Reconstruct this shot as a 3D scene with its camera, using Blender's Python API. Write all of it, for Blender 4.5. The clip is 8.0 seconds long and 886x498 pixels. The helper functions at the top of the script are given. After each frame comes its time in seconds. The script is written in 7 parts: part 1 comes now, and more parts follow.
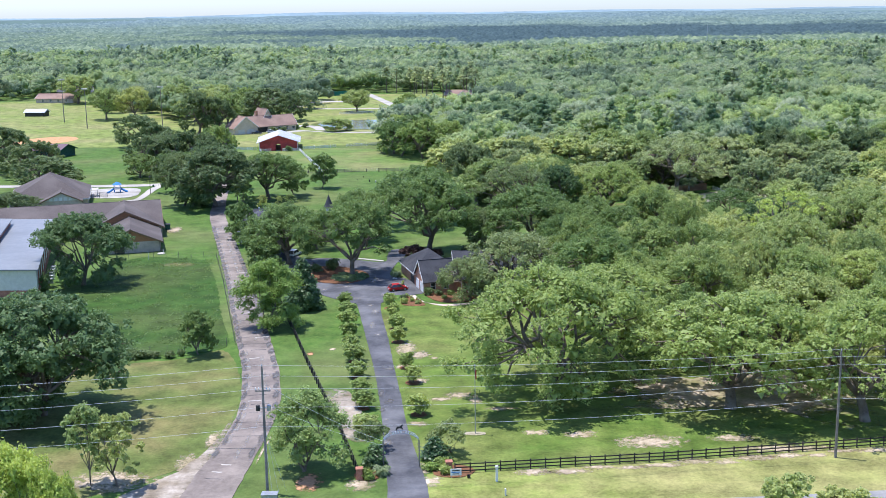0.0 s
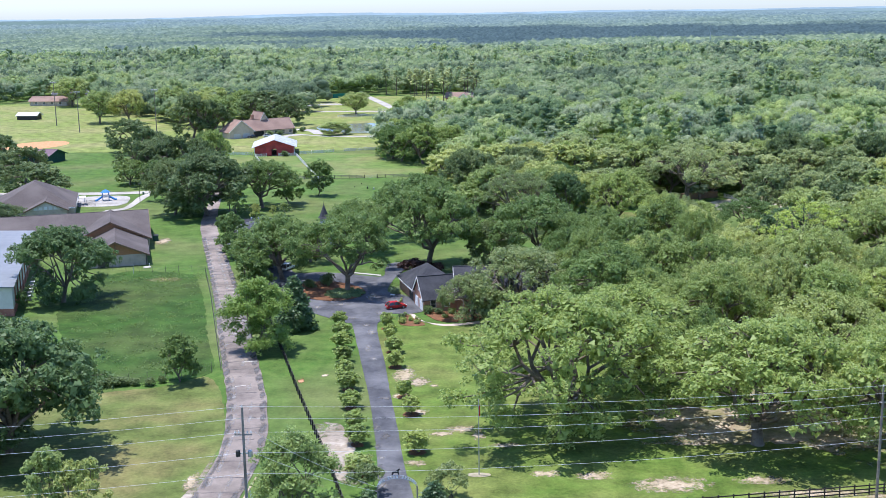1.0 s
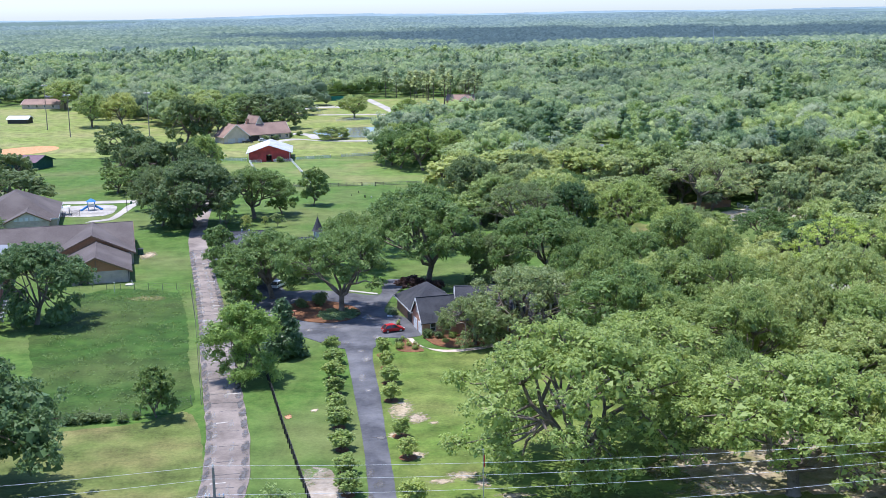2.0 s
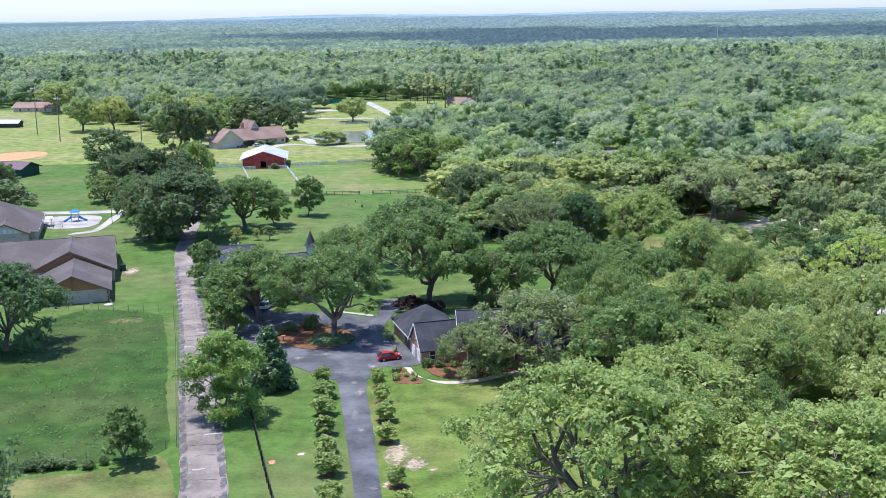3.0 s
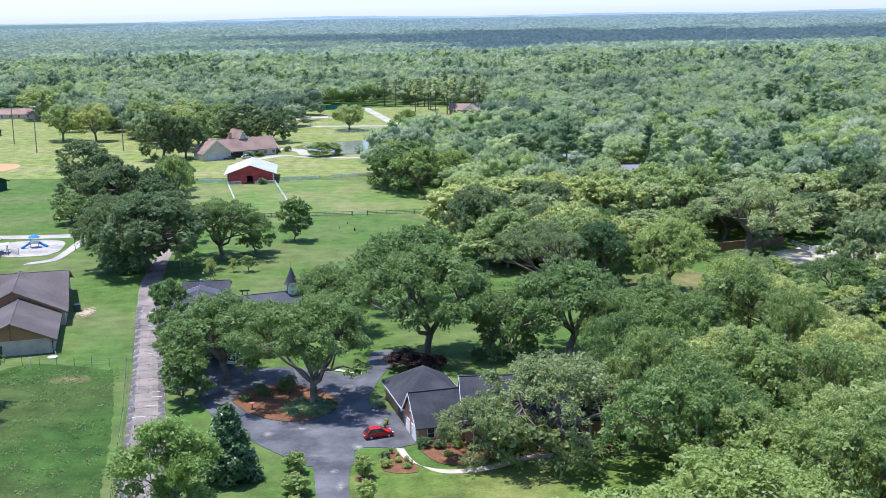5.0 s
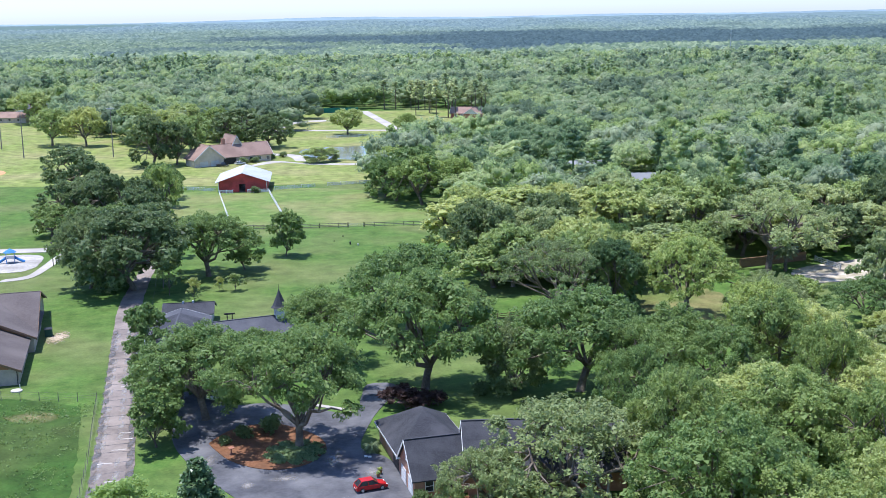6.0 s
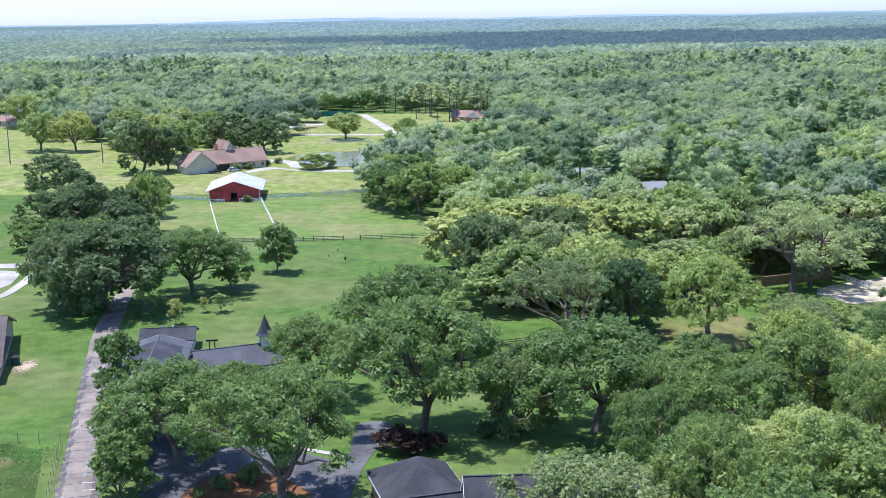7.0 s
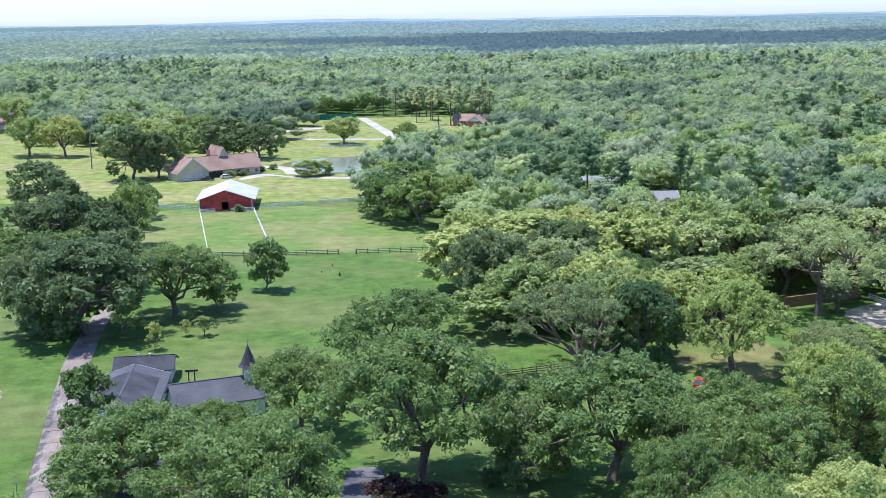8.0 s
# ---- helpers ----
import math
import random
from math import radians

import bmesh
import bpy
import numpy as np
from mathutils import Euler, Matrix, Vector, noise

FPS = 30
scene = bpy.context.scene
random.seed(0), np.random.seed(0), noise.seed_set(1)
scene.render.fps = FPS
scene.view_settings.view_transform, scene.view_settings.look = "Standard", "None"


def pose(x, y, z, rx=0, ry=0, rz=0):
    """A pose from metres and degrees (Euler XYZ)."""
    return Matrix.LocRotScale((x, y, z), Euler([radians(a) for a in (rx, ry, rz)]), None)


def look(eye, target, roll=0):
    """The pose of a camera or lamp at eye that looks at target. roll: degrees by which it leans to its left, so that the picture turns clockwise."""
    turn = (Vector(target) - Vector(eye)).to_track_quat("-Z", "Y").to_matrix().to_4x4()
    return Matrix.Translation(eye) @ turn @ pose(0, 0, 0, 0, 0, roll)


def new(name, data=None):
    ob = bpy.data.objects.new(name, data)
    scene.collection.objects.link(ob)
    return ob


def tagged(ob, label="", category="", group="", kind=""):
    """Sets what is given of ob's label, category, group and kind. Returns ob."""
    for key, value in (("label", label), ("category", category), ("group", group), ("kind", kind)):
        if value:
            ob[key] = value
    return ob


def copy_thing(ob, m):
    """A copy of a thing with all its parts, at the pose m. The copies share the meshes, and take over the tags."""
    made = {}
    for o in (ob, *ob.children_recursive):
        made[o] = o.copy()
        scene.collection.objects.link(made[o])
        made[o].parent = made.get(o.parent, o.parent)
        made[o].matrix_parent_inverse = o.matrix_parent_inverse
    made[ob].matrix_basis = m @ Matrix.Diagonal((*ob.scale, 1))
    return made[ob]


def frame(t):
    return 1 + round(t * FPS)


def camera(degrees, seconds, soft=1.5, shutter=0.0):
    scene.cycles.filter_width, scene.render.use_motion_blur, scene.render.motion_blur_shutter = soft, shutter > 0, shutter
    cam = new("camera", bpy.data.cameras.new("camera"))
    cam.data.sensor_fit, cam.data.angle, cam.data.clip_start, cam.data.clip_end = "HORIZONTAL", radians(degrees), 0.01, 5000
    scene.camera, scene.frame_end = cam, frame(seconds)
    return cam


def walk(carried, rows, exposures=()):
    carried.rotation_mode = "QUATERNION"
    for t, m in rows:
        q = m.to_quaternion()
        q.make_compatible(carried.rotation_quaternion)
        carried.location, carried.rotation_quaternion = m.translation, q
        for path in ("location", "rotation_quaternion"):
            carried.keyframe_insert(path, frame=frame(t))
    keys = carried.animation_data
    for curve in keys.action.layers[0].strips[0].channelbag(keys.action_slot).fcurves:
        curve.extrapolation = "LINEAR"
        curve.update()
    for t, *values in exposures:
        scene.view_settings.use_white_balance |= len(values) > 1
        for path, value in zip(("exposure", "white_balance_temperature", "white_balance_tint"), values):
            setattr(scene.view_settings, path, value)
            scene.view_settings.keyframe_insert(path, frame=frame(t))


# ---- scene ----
cam = camera(42.0, 8.0, soft=0.65)
# seconds, x, y, z, turn to the left, tilt, lean to the right
ROWS = [
    (0, 0.0, 0.0, 61.23, 0.0, -11.667, 0.813),
    (0.5, 0.05, 7.26, 61.27, 0.02, -11.652, 0.844),
    (1, 0.1, 15.06, 61.32, 0.042, -11.635, 0.872),
    (1.5, 0.16, 23.3, 61.38, 0.064, -11.619, 0.896),
    (2, 0.23, 32.18, 61.43, 0.087, -11.602, 0.918),
    (2.5, 0.29, 41.11, 61.49, 0.112, -11.585, 0.937),
    (3, 0.36, 50.07, 61.55, 0.137, -11.567, 0.953),
    (3.5, 0.43, 59.36, 61.61, 0.164, -11.549, 0.967),
    (4, 0.51, 68.79, 61.67, 0.192, -11.53, 0.977),
    (4.5, 0.58, 78.18, 61.73, 0.22, -11.511, 0.984),
    (5, 0.66, 87.71, 61.79, 0.25, -11.492, 0.988),
    (5.5, 0.73, 97.18, 61.86, 0.281, -11.472, 0.989),
    (6, 0.81, 106.56, 61.92, 0.313, -11.452, 0.988),
    (6.5, 0.89, 115.91, 61.98, 0.345, -11.432, 0.983),
    (7, 0.96, 125.22, 62.04, 0.379, -11.411, 0.976),
    (7.5, 1.04, 134.33, 62.1, 0.414, -11.389, 0.965),
    (8, 1.12, 143.22, 62.16, 0.45, -11.368, 0.952),
]
walk(cam, [(t, pose(x, y, z, 90 + tilt, 0, turn) @ pose(0, 0, 0, 0, 0, -lean)) for t, x, y, z, turn, tilt, lean in ROWS],
     exposures=[(0, 0.67, 6100, 17), (3, 0.68, 6000, 17), (8, 0.74, 5950, 17)])

# ---------------------------------------------------------------- light
SUN_EL, SUN_AZ = 76.0, -70.0          # degrees; azimuth from straight ahead, minus is to the left
world = bpy.data.worlds.new("sky")
scene.world = world
world.use_nodes = True
wn = world.node_tree
sky = wn.nodes.new("ShaderNodeTexSky")
sky.sky_type = "NISHITA"
sky.sun_disc = False
sky.sun_elevation, sky.sun_rotation = radians(SUN_EL), radians(SUN_AZ)
sky.air_density, sky.dust_density, sky.ozone_density = 0.9, 0.6, 9.0
sky.altitude = 60
bg = wn.nodes["Background"]
bg.inputs["Strength"].default_value = 0.158
wn.links.new(sky.outputs["Color"], bg.inputs["Color"])
sun_data = bpy.data.lights.new("sun", "SUN")
sun_data.energy, sun_data.angle, sun_data.color = 3.8, radians(0.6), (1.0, 0.965, 0.9)
sun = new("sun", sun_data)
sun_way = Vector((math.sin(radians(SUN_AZ)) * math.cos(radians(SUN_EL)), math.cos(radians(SUN_AZ)) * math.cos(radians(SUN_EL)), math.sin(radians(SUN_EL))))
sun.matrix_world = look(sun_way * 400, (0, 0, 0))


# ---------------------------------------------------------------- materials
def material(name, c1, c2, scale=1.0, rough=0.8, c3=None, big=0.05, bump=0.0, metal=0.0, vary=0.0, spec=0.3, fine=8.0, detail=5.0, speckle=0.0):
    """Two colours mixed by a noise of that scale (per metre), a third by a broad one; vary: brightness from object to object."""
    m = bpy.data.materials.new(name)
    m.use_nodes = True
    nt = m.node_tree
    p = nt.nodes["Principled BSDF"]
    geo = nt.nodes.new("ShaderNodeNewGeometry")
    n1 = nt.nodes.new("ShaderNodeTexNoise")
    n1.inputs["Scale"].default_value, n1.inputs["Detail"].default_value, n1.inputs["Roughness"].default_value = scale, detail, 0.65
    nt.links.new(geo.outputs["Position"], n1.inputs["Vector"])
    ramp = nt.nodes.new("ShaderNodeValToRGB")
    ramp.color_ramp.elements[0].position, ramp.color_ramp.elements[1].position = 0.36, 0.64
    ramp.color_ramp.elements[0].color, ramp.color_ramp.elements[1].color = (*c1, 1), (*c2, 1)
    nt.links.new(n1.outputs["Fac"], ramp.inputs["Fac"])
    out = ramp.outputs["Color"]
    if c3:
        n2 = nt.nodes.new("ShaderNodeTexNoise")
        n2.inputs["Scale"].default_value, n2.inputs["Detail"].default_value = big, 4.0
        nt.links.new(geo.outputs["Position"], n2.inputs["Vector"])
        r2 = nt.nodes.new("ShaderNodeValToRGB")
        r2.color_ramp.elements[0].position, r2.color_ramp.elements[1].position = 0.42, 0.66
        nt.links.new(n2.outputs["Fac"], r2.inputs["Fac"])
        mix = nt.nodes.new("ShaderNodeMix")
        mix.data_type = "RGBA"
        nt.links.new(r2.outputs["Color"], mix.inputs["Factor"])
        nt.links.new(out, mix.inputs["A"])
        mix.inputs["B"].default_value = (*c3, 1)
        out = mix.outputs["Result"]
    if speckle:
        n4 = nt.nodes.new("ShaderNodeTexNoise")
        n4.inputs["Scale"].default_value, n4.inputs["Detail"].default_value, n4.inputs["Roughness"].default_value = 1.6, 8.0, 0.8
        nt.links.new(geo.outputs["Position"], n4.inputs["Vector"])
        mr4 = nt.nodes.new("ShaderNodeMapRange")
        mr4.inputs["From Min"].default_value, mr4.inputs["From Max"].default_value = 0.3, 0.7
        mr4.inputs["To Min"].default_value, mr4.inputs["To Max"].default_value = 1 - speckle, 1 + speckle
        n5 = nt.nodes.new("ShaderNodeTexNoise")
        n5.inputs["Scale"].default_value, n5.inputs["Detail"].default_value = 0.22, 5.0
        nt.links.new(geo.outputs["Position"], n5.inputs["Vector"])
        av = nt.nodes.new("ShaderNodeMath")
        av.operation = "MULTIPLY_ADD"
        nt.links.new(n5.outputs["Fac"], av.inputs[0])
        av.inputs[1].default_value = 0.8
        sc = nt.nodes.new("ShaderNodeMath")
        sc.operation = "MULTIPLY_ADD"
        nt.links.new(n4.outputs["Fac"], sc.inputs[0])
        sc.inputs[1].default_value, sc.inputs[2].default_value = 0.9, -0.35
        nt.links.new(sc.outputs[0], av.inputs[2])
        nt.links.new(av.outputs[0], mr4.inputs["Value"])
        h4 = nt.nodes.new("ShaderNodeHueSaturation")
        nt.links.new(mr4.outputs["Result"], h4.inputs["Value"])
        nt.links.new(out, h4.inputs["Color"])
        out = h4.outputs["Color"]
    if vary:
        info = nt.nodes.new("ShaderNodeObjectInfo")
        mr = nt.nodes.new("ShaderNodeMapRange")
        mr.inputs["To Min"].default_value, mr.inputs["To Max"].default_value = 1 - vary, 1 + vary
        nt.links.new(info.outputs["Random"], mr.inputs["Value"])
        hsv = nt.nodes.new("ShaderNodeHueSaturation")
        nt.links.new(mr.outputs["Result"], hsv.inputs["Value"])
        nt.links.new(out, hsv.inputs["Color"])
        out = hsv.outputs["Color"]
    nt.links.new(out, p.inputs["Base Color"])
    p.inputs["Roughness"].default_value, p.inputs["Metallic"].default_value = rough, metal
    p.inputs["Specular IOR Level"].default_value = spec
    if bump:
        n3 = nt.nodes.new("ShaderNodeTexNoise")
        n3.inputs["Scale"].default_value, n3.inputs["Detail"].default_value = fine, 4.0
        nt.links.new(geo.outputs["Position"], n3.inputs["Vector"])
        b = nt.nodes.new("ShaderNodeBump")
        b.inputs["Strength"].default_value, b.inputs["Distance"].default_value = bump, 0.1
        nt.links.new(n3.outputs["Fac"], b.inputs["Height"])
        nt.links.new(b.outputs["Normal"], p.inputs["Normal"])
    return m


def leaf_material(name, dark, light, hue=0.02, patch=0.12, through_light=0.85, rough=0.55, spec=0.22):
    """Leaves: colour varies from leaf to leaf, from tree to tree and in patches; part of the light shines through."""
    m = bpy.data.materials.new(name)
    m.use_nodes = True
    nt = m.node_tree
    p = nt.nodes["Principled BSDF"]
    geo = nt.nodes.new("ShaderNodeNewGeometry")
    info = nt.nodes.new("ShaderNodeObjectInfo")
    n1 = nt.nodes.new("ShaderNodeTexNoise")
    n1.inputs["Scale"].default_value, n1.inputs["Detail"].default_value = patch, 3.0
    nt.links.new(geo.outputs["Position"], n1.inputs["Vector"])
    add = nt.nodes.new("ShaderNodeMath")
    add.operation = "MULTIPLY_ADD"
    nt.links.new(geo.outputs["Random Per Island"], add.inputs[0])
    add.inputs[1].default_value = 0.75
    n2 = nt.nodes.new("ShaderNodeTexNoise")
    n2.inputs["Scale"].default_value, n2.inputs["Detail"].default_value = 0.7, 2.0
    nt.links.new(geo.outputs["Position"], n2.inputs["Vector"])
    both = nt.nodes.new("ShaderNodeMath")
    both.operation = "MULTIPLY_ADD"
    nt.links.new(n2.outputs["Fac"], both.inputs[0])
    both.inputs[1].default_value = 0.7
    nt.links.new(n1.outputs["Fac"], both.inputs[2])
    nt.links.new(both.outputs[0], add.inputs[2])
    ramp = nt.nodes.new("ShaderNodeValToRGB")
    ramp.color_ramp.elements[0].position, ramp.color_ramp.elements[1].position = 0.78, 1.55
    ramp.color_ramp.interpolation = "LINEAR"
    ramp.color_ramp.elements[0].color, ramp.color_ramp.elements[1].color = (*dark, 1), (*light, 1)
    nt.links.new(add.outputs[0], ramp.inputs["Fac"])
    hsv = nt.nodes.new("ShaderNodeHueSaturation")
    mr = nt.nodes.new("ShaderNodeMapRange")
    mr.inputs["To Min"].default_value, mr.inputs["To Max"].default_value = 0.5 - hue, 0.5 + hue
    nt.links.new(info.outputs["Random"], mr.inputs["Value"])
    nt.links.new(mr.outputs["Result"], hsv.inputs["Hue"])
    mr2 = nt.nodes.new("ShaderNodeMapRange")
    mr2.inputs["To Min"].default_value, mr2.inputs["To Max"].default_value = 1.15, 0.85
    nt.links.new(info.outputs["Random"], mr2.inputs["Value"])
    nt.links.new(mr2.outputs["Result"], hsv.inputs["Value"])
    nt.links.new(ramp.outputs["Color"], hsv.inputs["Color"])
    nt.links.new(hsv.outputs["Color"], p.inputs["Base Color"])
    p.inputs["Roughness"].default_value = rough
    p.inputs["Specular IOR Level"].default_value = spec
    tr = nt.nodes.new("ShaderNodeBsdfTranslucent")
    lit = nt.nodes.new("ShaderNodeHueSaturation")
    lit.inputs["Hue"].default_value, lit.inputs["Value"].default_value = 0.485, through_light
    nt.links.new(hsv.outputs["Color"], lit.inputs["Color"])
    nt.links.new(lit.outputs["Color"], tr.inputs["Color"])
    mx = nt.nodes.new("ShaderNodeAddShader")
    nt.links.new(p.outputs["BSDF"], mx.inputs[0])
    nt.links.new(tr.outputs["BSDF"], mx.inputs[1])
    nt.links.new(mx.outputs["Shader"], nt.nodes["Material Output"].inputs["Surface"])
    return m


M_GRASS = material("mown_grass", (0.05786, 0.1229, 0.02193), (0.09672, 0.164, 0.03469), 0.5, 0.9, (0.1268, 0.16, 0.05117), 0.035, 0.5, fine=3.0, spec=0.15, speckle=0.3)
M_PASTURE = material("pasture_grass", (0.02984, 0.07751, 0.01219), (0.04991, 0.1008, 0.01862), 0.35, 0.9, (0.06314, 0.09354, 0.02448), 0.05, 0.6, fine=2.0, spec=0.15, speckle=0.42)
M_DRY = material("dry_grass", (0.117, 0.153, 0.0419), (0.1, 0.133, 0.0339), 0.6, 0.9, (0.182, 0.169, 0.0649), 0.08, 0.4, fine=3.0, spec=0.15, speckle=0.42)
# paler copy of the grass: sun on the far lawns is put into its colour
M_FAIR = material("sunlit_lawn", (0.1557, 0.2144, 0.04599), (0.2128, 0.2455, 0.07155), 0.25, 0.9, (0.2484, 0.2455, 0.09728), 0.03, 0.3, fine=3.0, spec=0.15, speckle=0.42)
M_VERGE = material("verge_grass", (0.18, 0.229, 0.0514), (0.246, 0.261, 0.0799), 0.25, 0.9, (0.288, 0.261, 0.109), 0.03, 0.3, fine=3.0, spec=0.15, speckle=0.42)
M_MEADOW = material("meadow_grass", (0.1044, 0.1778, 0.03852), (0.1445, 0.2074, 0.05396), 0.3, 0.9, (0.1939, 0.2074, 0.07706), 0.04, 0.4, fine=3.0, spec=0.15, speckle=0.25)
M_GROVE = material("lawn_grass", (0.08, 0.14, 0.024), (0.12, 0.175, 0.035), 0.3, 0.9, (0.16, 0.185, 0.052), 0.06, 0.5, fine=3.0, spec=0.15, speckle=0.42)
M_SAND = material("bare_sand", (0.42, 0.36, 0.27), (0.56, 0.5, 0.4), 0.7, 0.95, (0.3, 0.27, 0.17), 0.25, 0.3, spec=0.1, speckle=0.2)
M_CLAY = material("orange_clay", (0.5, 0.24, 0.11), (0.6, 0.34, 0.18), 0.6, 0.95, None, 0.1, 0.2, spec=0.1)
M_STRAW = material("pine_straw", (0.16, 0.075, 0.04), (0.25, 0.125, 0.065), 2.5, 0.95, (0.15, 0.08, 0.045), 0.4, 0.6, fine=14, spec=0.1, speckle=0.2)
M_ROAD = material("worn_asphalt", (0.1588, 0.1346, 0.1181), (0.2222, 0.1891, 0.1628), 0.9, 0.9, (0.2856, 0.2437, 0.2092), 0.14, 0.2, fine=20, spec=0.2, speckle=0.2)
M_DRIVE = material("dark_asphalt", (0.05366, 0.0563, 0.06301), (0.08944, 0.09103, 0.09982), 0.7, 0.8, (0.1429, 0.1446, 0.151), 0.16, 0.2, fine=25, spec=0.35, speckle=0.2)
M_FRONT = material("grey_asphalt", (0.2, 0.2, 0.2), (0.27, 0.268, 0.262), 0.9, 0.9, (0.32, 0.315, 0.305), 0.12, 0.2, fine=20, spec=0.2, speckle=0.2)
M_SEAM = material("pale_repair", (0.5, 0.47, 0.42), (0.4, 0.37, 0.33), 1.5, 0.9, spec=0.2)
M_TAR = material("tar_stain", (0.07, 0.07, 0.075), (0.12, 0.12, 0.12), 0.8, 0.85, spec=0.25)
M_CONC = material("concrete", (0.46, 0.43, 0.38), (0.55, 0.52, 0.47), 1.2, 0.85, (0.4, 0.37, 0.32), 0.3, 0.1, spec=0.2)
M_PAD = material("pale_play_surface", (0.36, 0.34, 0.31), (0.46, 0.44, 0.4), 0.8, 0.9, (0.3, 0.285, 0.25), 0.15, 0.1, spec=0.15, speckle=0.2)
M_PATH = material("pinkish_concrete", (0.5, 0.41, 0.34), (0.58, 0.48, 0.41), 1.4, 0.9, (0.44, 0.36, 0.3), 0.4, 0.1, spec=0.15)
M_FARCONC = material("weathered_concrete", (0.3915, 0.3697, 0.3335), (0.493, 0.464, 0.4205), 0.8, 0.9, (0.3335, 0.3117, 0.2755), 0.1, 0.1, spec=0.15)
M_BRICK = material("red_brick", (0.36, 0.15, 0.1), (0.46, 0.23, 0.16), 6.0, 0.9, (0.3, 0.13, 0.09), 0.8, 0.3, fine=16, spec=0.2)
M_BRICKO = material("orange_brick", (0.48, 0.24, 0.15), (0.55, 0.31, 0.21), 6.0, 0.9, (0.42, 0.22, 0.15), 0.8, 0.3, fine=16, spec=0.2)
M_TAN = material("tan_brick", (0.52, 0.43, 0.34), (0.6, 0.51, 0.41), 5.0, 0.9, (0.42, 0.36, 0.3), 0.6, 0.2, fine=16, spec=0.2)
M_TANL = material("pale_tan_brick", (0.6, 0.5, 0.38), (0.68, 0.58, 0.46), 5.0, 0.9, (0.55, 0.46, 0.35), 0.6, 0.2, fine=16, spec=0.2)
M_ORANGE = material("cedar_siding", (0.36, 0.17, 0.08), (0.45, 0.23, 0.12), 4.0, 0.8, None, 0.3, 0.2, spec=0.2)
M_SHINGLE = material("charcoal_shingle", (0.028, 0.03, 0.036), (0.055, 0.058, 0.066), 5.0, 0.85, (0.07, 0.072, 0.08), 0.3, 0.6, fine=9, spec=0.25)
M_SHINGLEB = material("brown_shingle", (0.09, 0.076, 0.07), (0.125, 0.107, 0.1), 3.0, 0.9, (0.15, 0.13, 0.12), 0.12, 0.5, fine=7, spec=0.2)
M_SHINGLET = material("tan_shingle", (0.28, 0.192, 0.1525), (0.3472, 0.24, 0.1891), 3.0, 0.9, (0.2464, 0.168, 0.1342), 0.2, 0.4, fine=7, spec=0.2)
M_SHINGLEG = material("grey_shingle", (0.06375, 0.0675, 0.07875), (0.09375, 0.0975, 0.1125), 4.0, 0.85, (0.1125, 0.1162, 0.1275), 0.2, 0.4, fine=9, spec=0.25)
M_METALROOF = material("white_metal_roof", (0.5, 0.52, 0.55), (0.57, 0.59, 0.61), 1.0, 0.5, (0.46, 0.48, 0.5), 0.2, 0.05, 0.1, spec=0.5)
M_GREYROOF = material("grey_metal_roof", (0.2116, 0.2222, 0.2301), (0.2537, 0.2624, 0.2683), 0.6, 0.5, (0.1901, 0.2017, 0.2044), 0.1, 0.05, 0.1, spec=0.4)
M_BARN = material("barn_red_boards", (0.525, 0.0675, 0.064), (0.65, 0.105, 0.096), 3.0, 0.75, (0.325, 0.06, 0.056), 0.3, 0.2, spec=0.3)
M_WHITE = material("white_paint", (0.74, 0.74, 0.72), (0.82, 0.82, 0.8), 2.0, 0.6, (0.66, 0.66, 0.63), 0.5, 0.05, vary=0.05)
M_CREAM = material("cream_siding", (0.6, 0.57, 0.5), (0.68, 0.65, 0.58), 1.5, 0.7, (0.55, 0.52, 0.46))
M_BLACKWOOD = material("black_stained_wood", (0.02, 0.018, 0.017), (0.045, 0.04, 0.036), 5.0, 0.75, (0.06, 0.055, 0.05), 0.6, 0.2, vary=0.2)
M_GREYWOOD = material("weathered_wood", (0.2, 0.18, 0.16), (0.3, 0.27, 0.24), 3.0, 0.85, (0.16, 0.14, 0.12), 0.5, 0.3, vary=0.1)
M_BROWNWOOD = material("brown_wood", (0.22, 0.13, 0.08), (0.32, 0.2, 0.12), 3.0, 0.8, None, 0.3, 0.2, vary=0.1)
M_BARK = material("oak_bark", (0.0988, 0.0782, 0.0592), (0.19, 0.153, 0.1184), 3.0, 0.95, (0.2584, 0.2176, 0.1717), 0.5, 0.8, fine=6, spec=0.15)
M_BARKP = material("pine_bark", (0.13, 0.1, 0.08), (0.2, 0.155, 0.125), 3.0, 0.95, spec=0.15)
M_STEEL = material("galvanised_steel", (0.42, 0.43, 0.44), (0.52, 0.53, 0.54), 2.0, 0.45, None, 0.3, 0.0, 0.7)
M_DARKMETAL = material("dark_metal", (0.03, 0.03, 0.032), (0.06, 0.06, 0.062), 3.0, 0.5, None, 0.3, 0.0, 0.4)
M_WIRE = material("weathered_cable", (0.62, 0.64, 0.66), (0.72, 0.73, 0.74))
M_GLASS = material("window_glass", (0.025, 0.03, 0.035), (0.045, 0.05, 0.055), 1.0, 0.08, None, 0.2, 0.0, 0.0, spec=0.8)
M_WATER = material("pond_water", (0.19, 0.1995, 0.133), (0.2375, 0.2467, 0.171), 0.1, 0.14, None, 0.2, 0.008, fine=1.5, spec=0.5)
M_RUBBER = material("black_rubber", (0.02, 0.02, 0.02), (0.035, 0.035, 0.035))
M_RED = material("red_car_paint", (0.42, 0.012, 0.014), (0.48, 0.018, 0.018), 1.0, 0.25, spec=0.6)
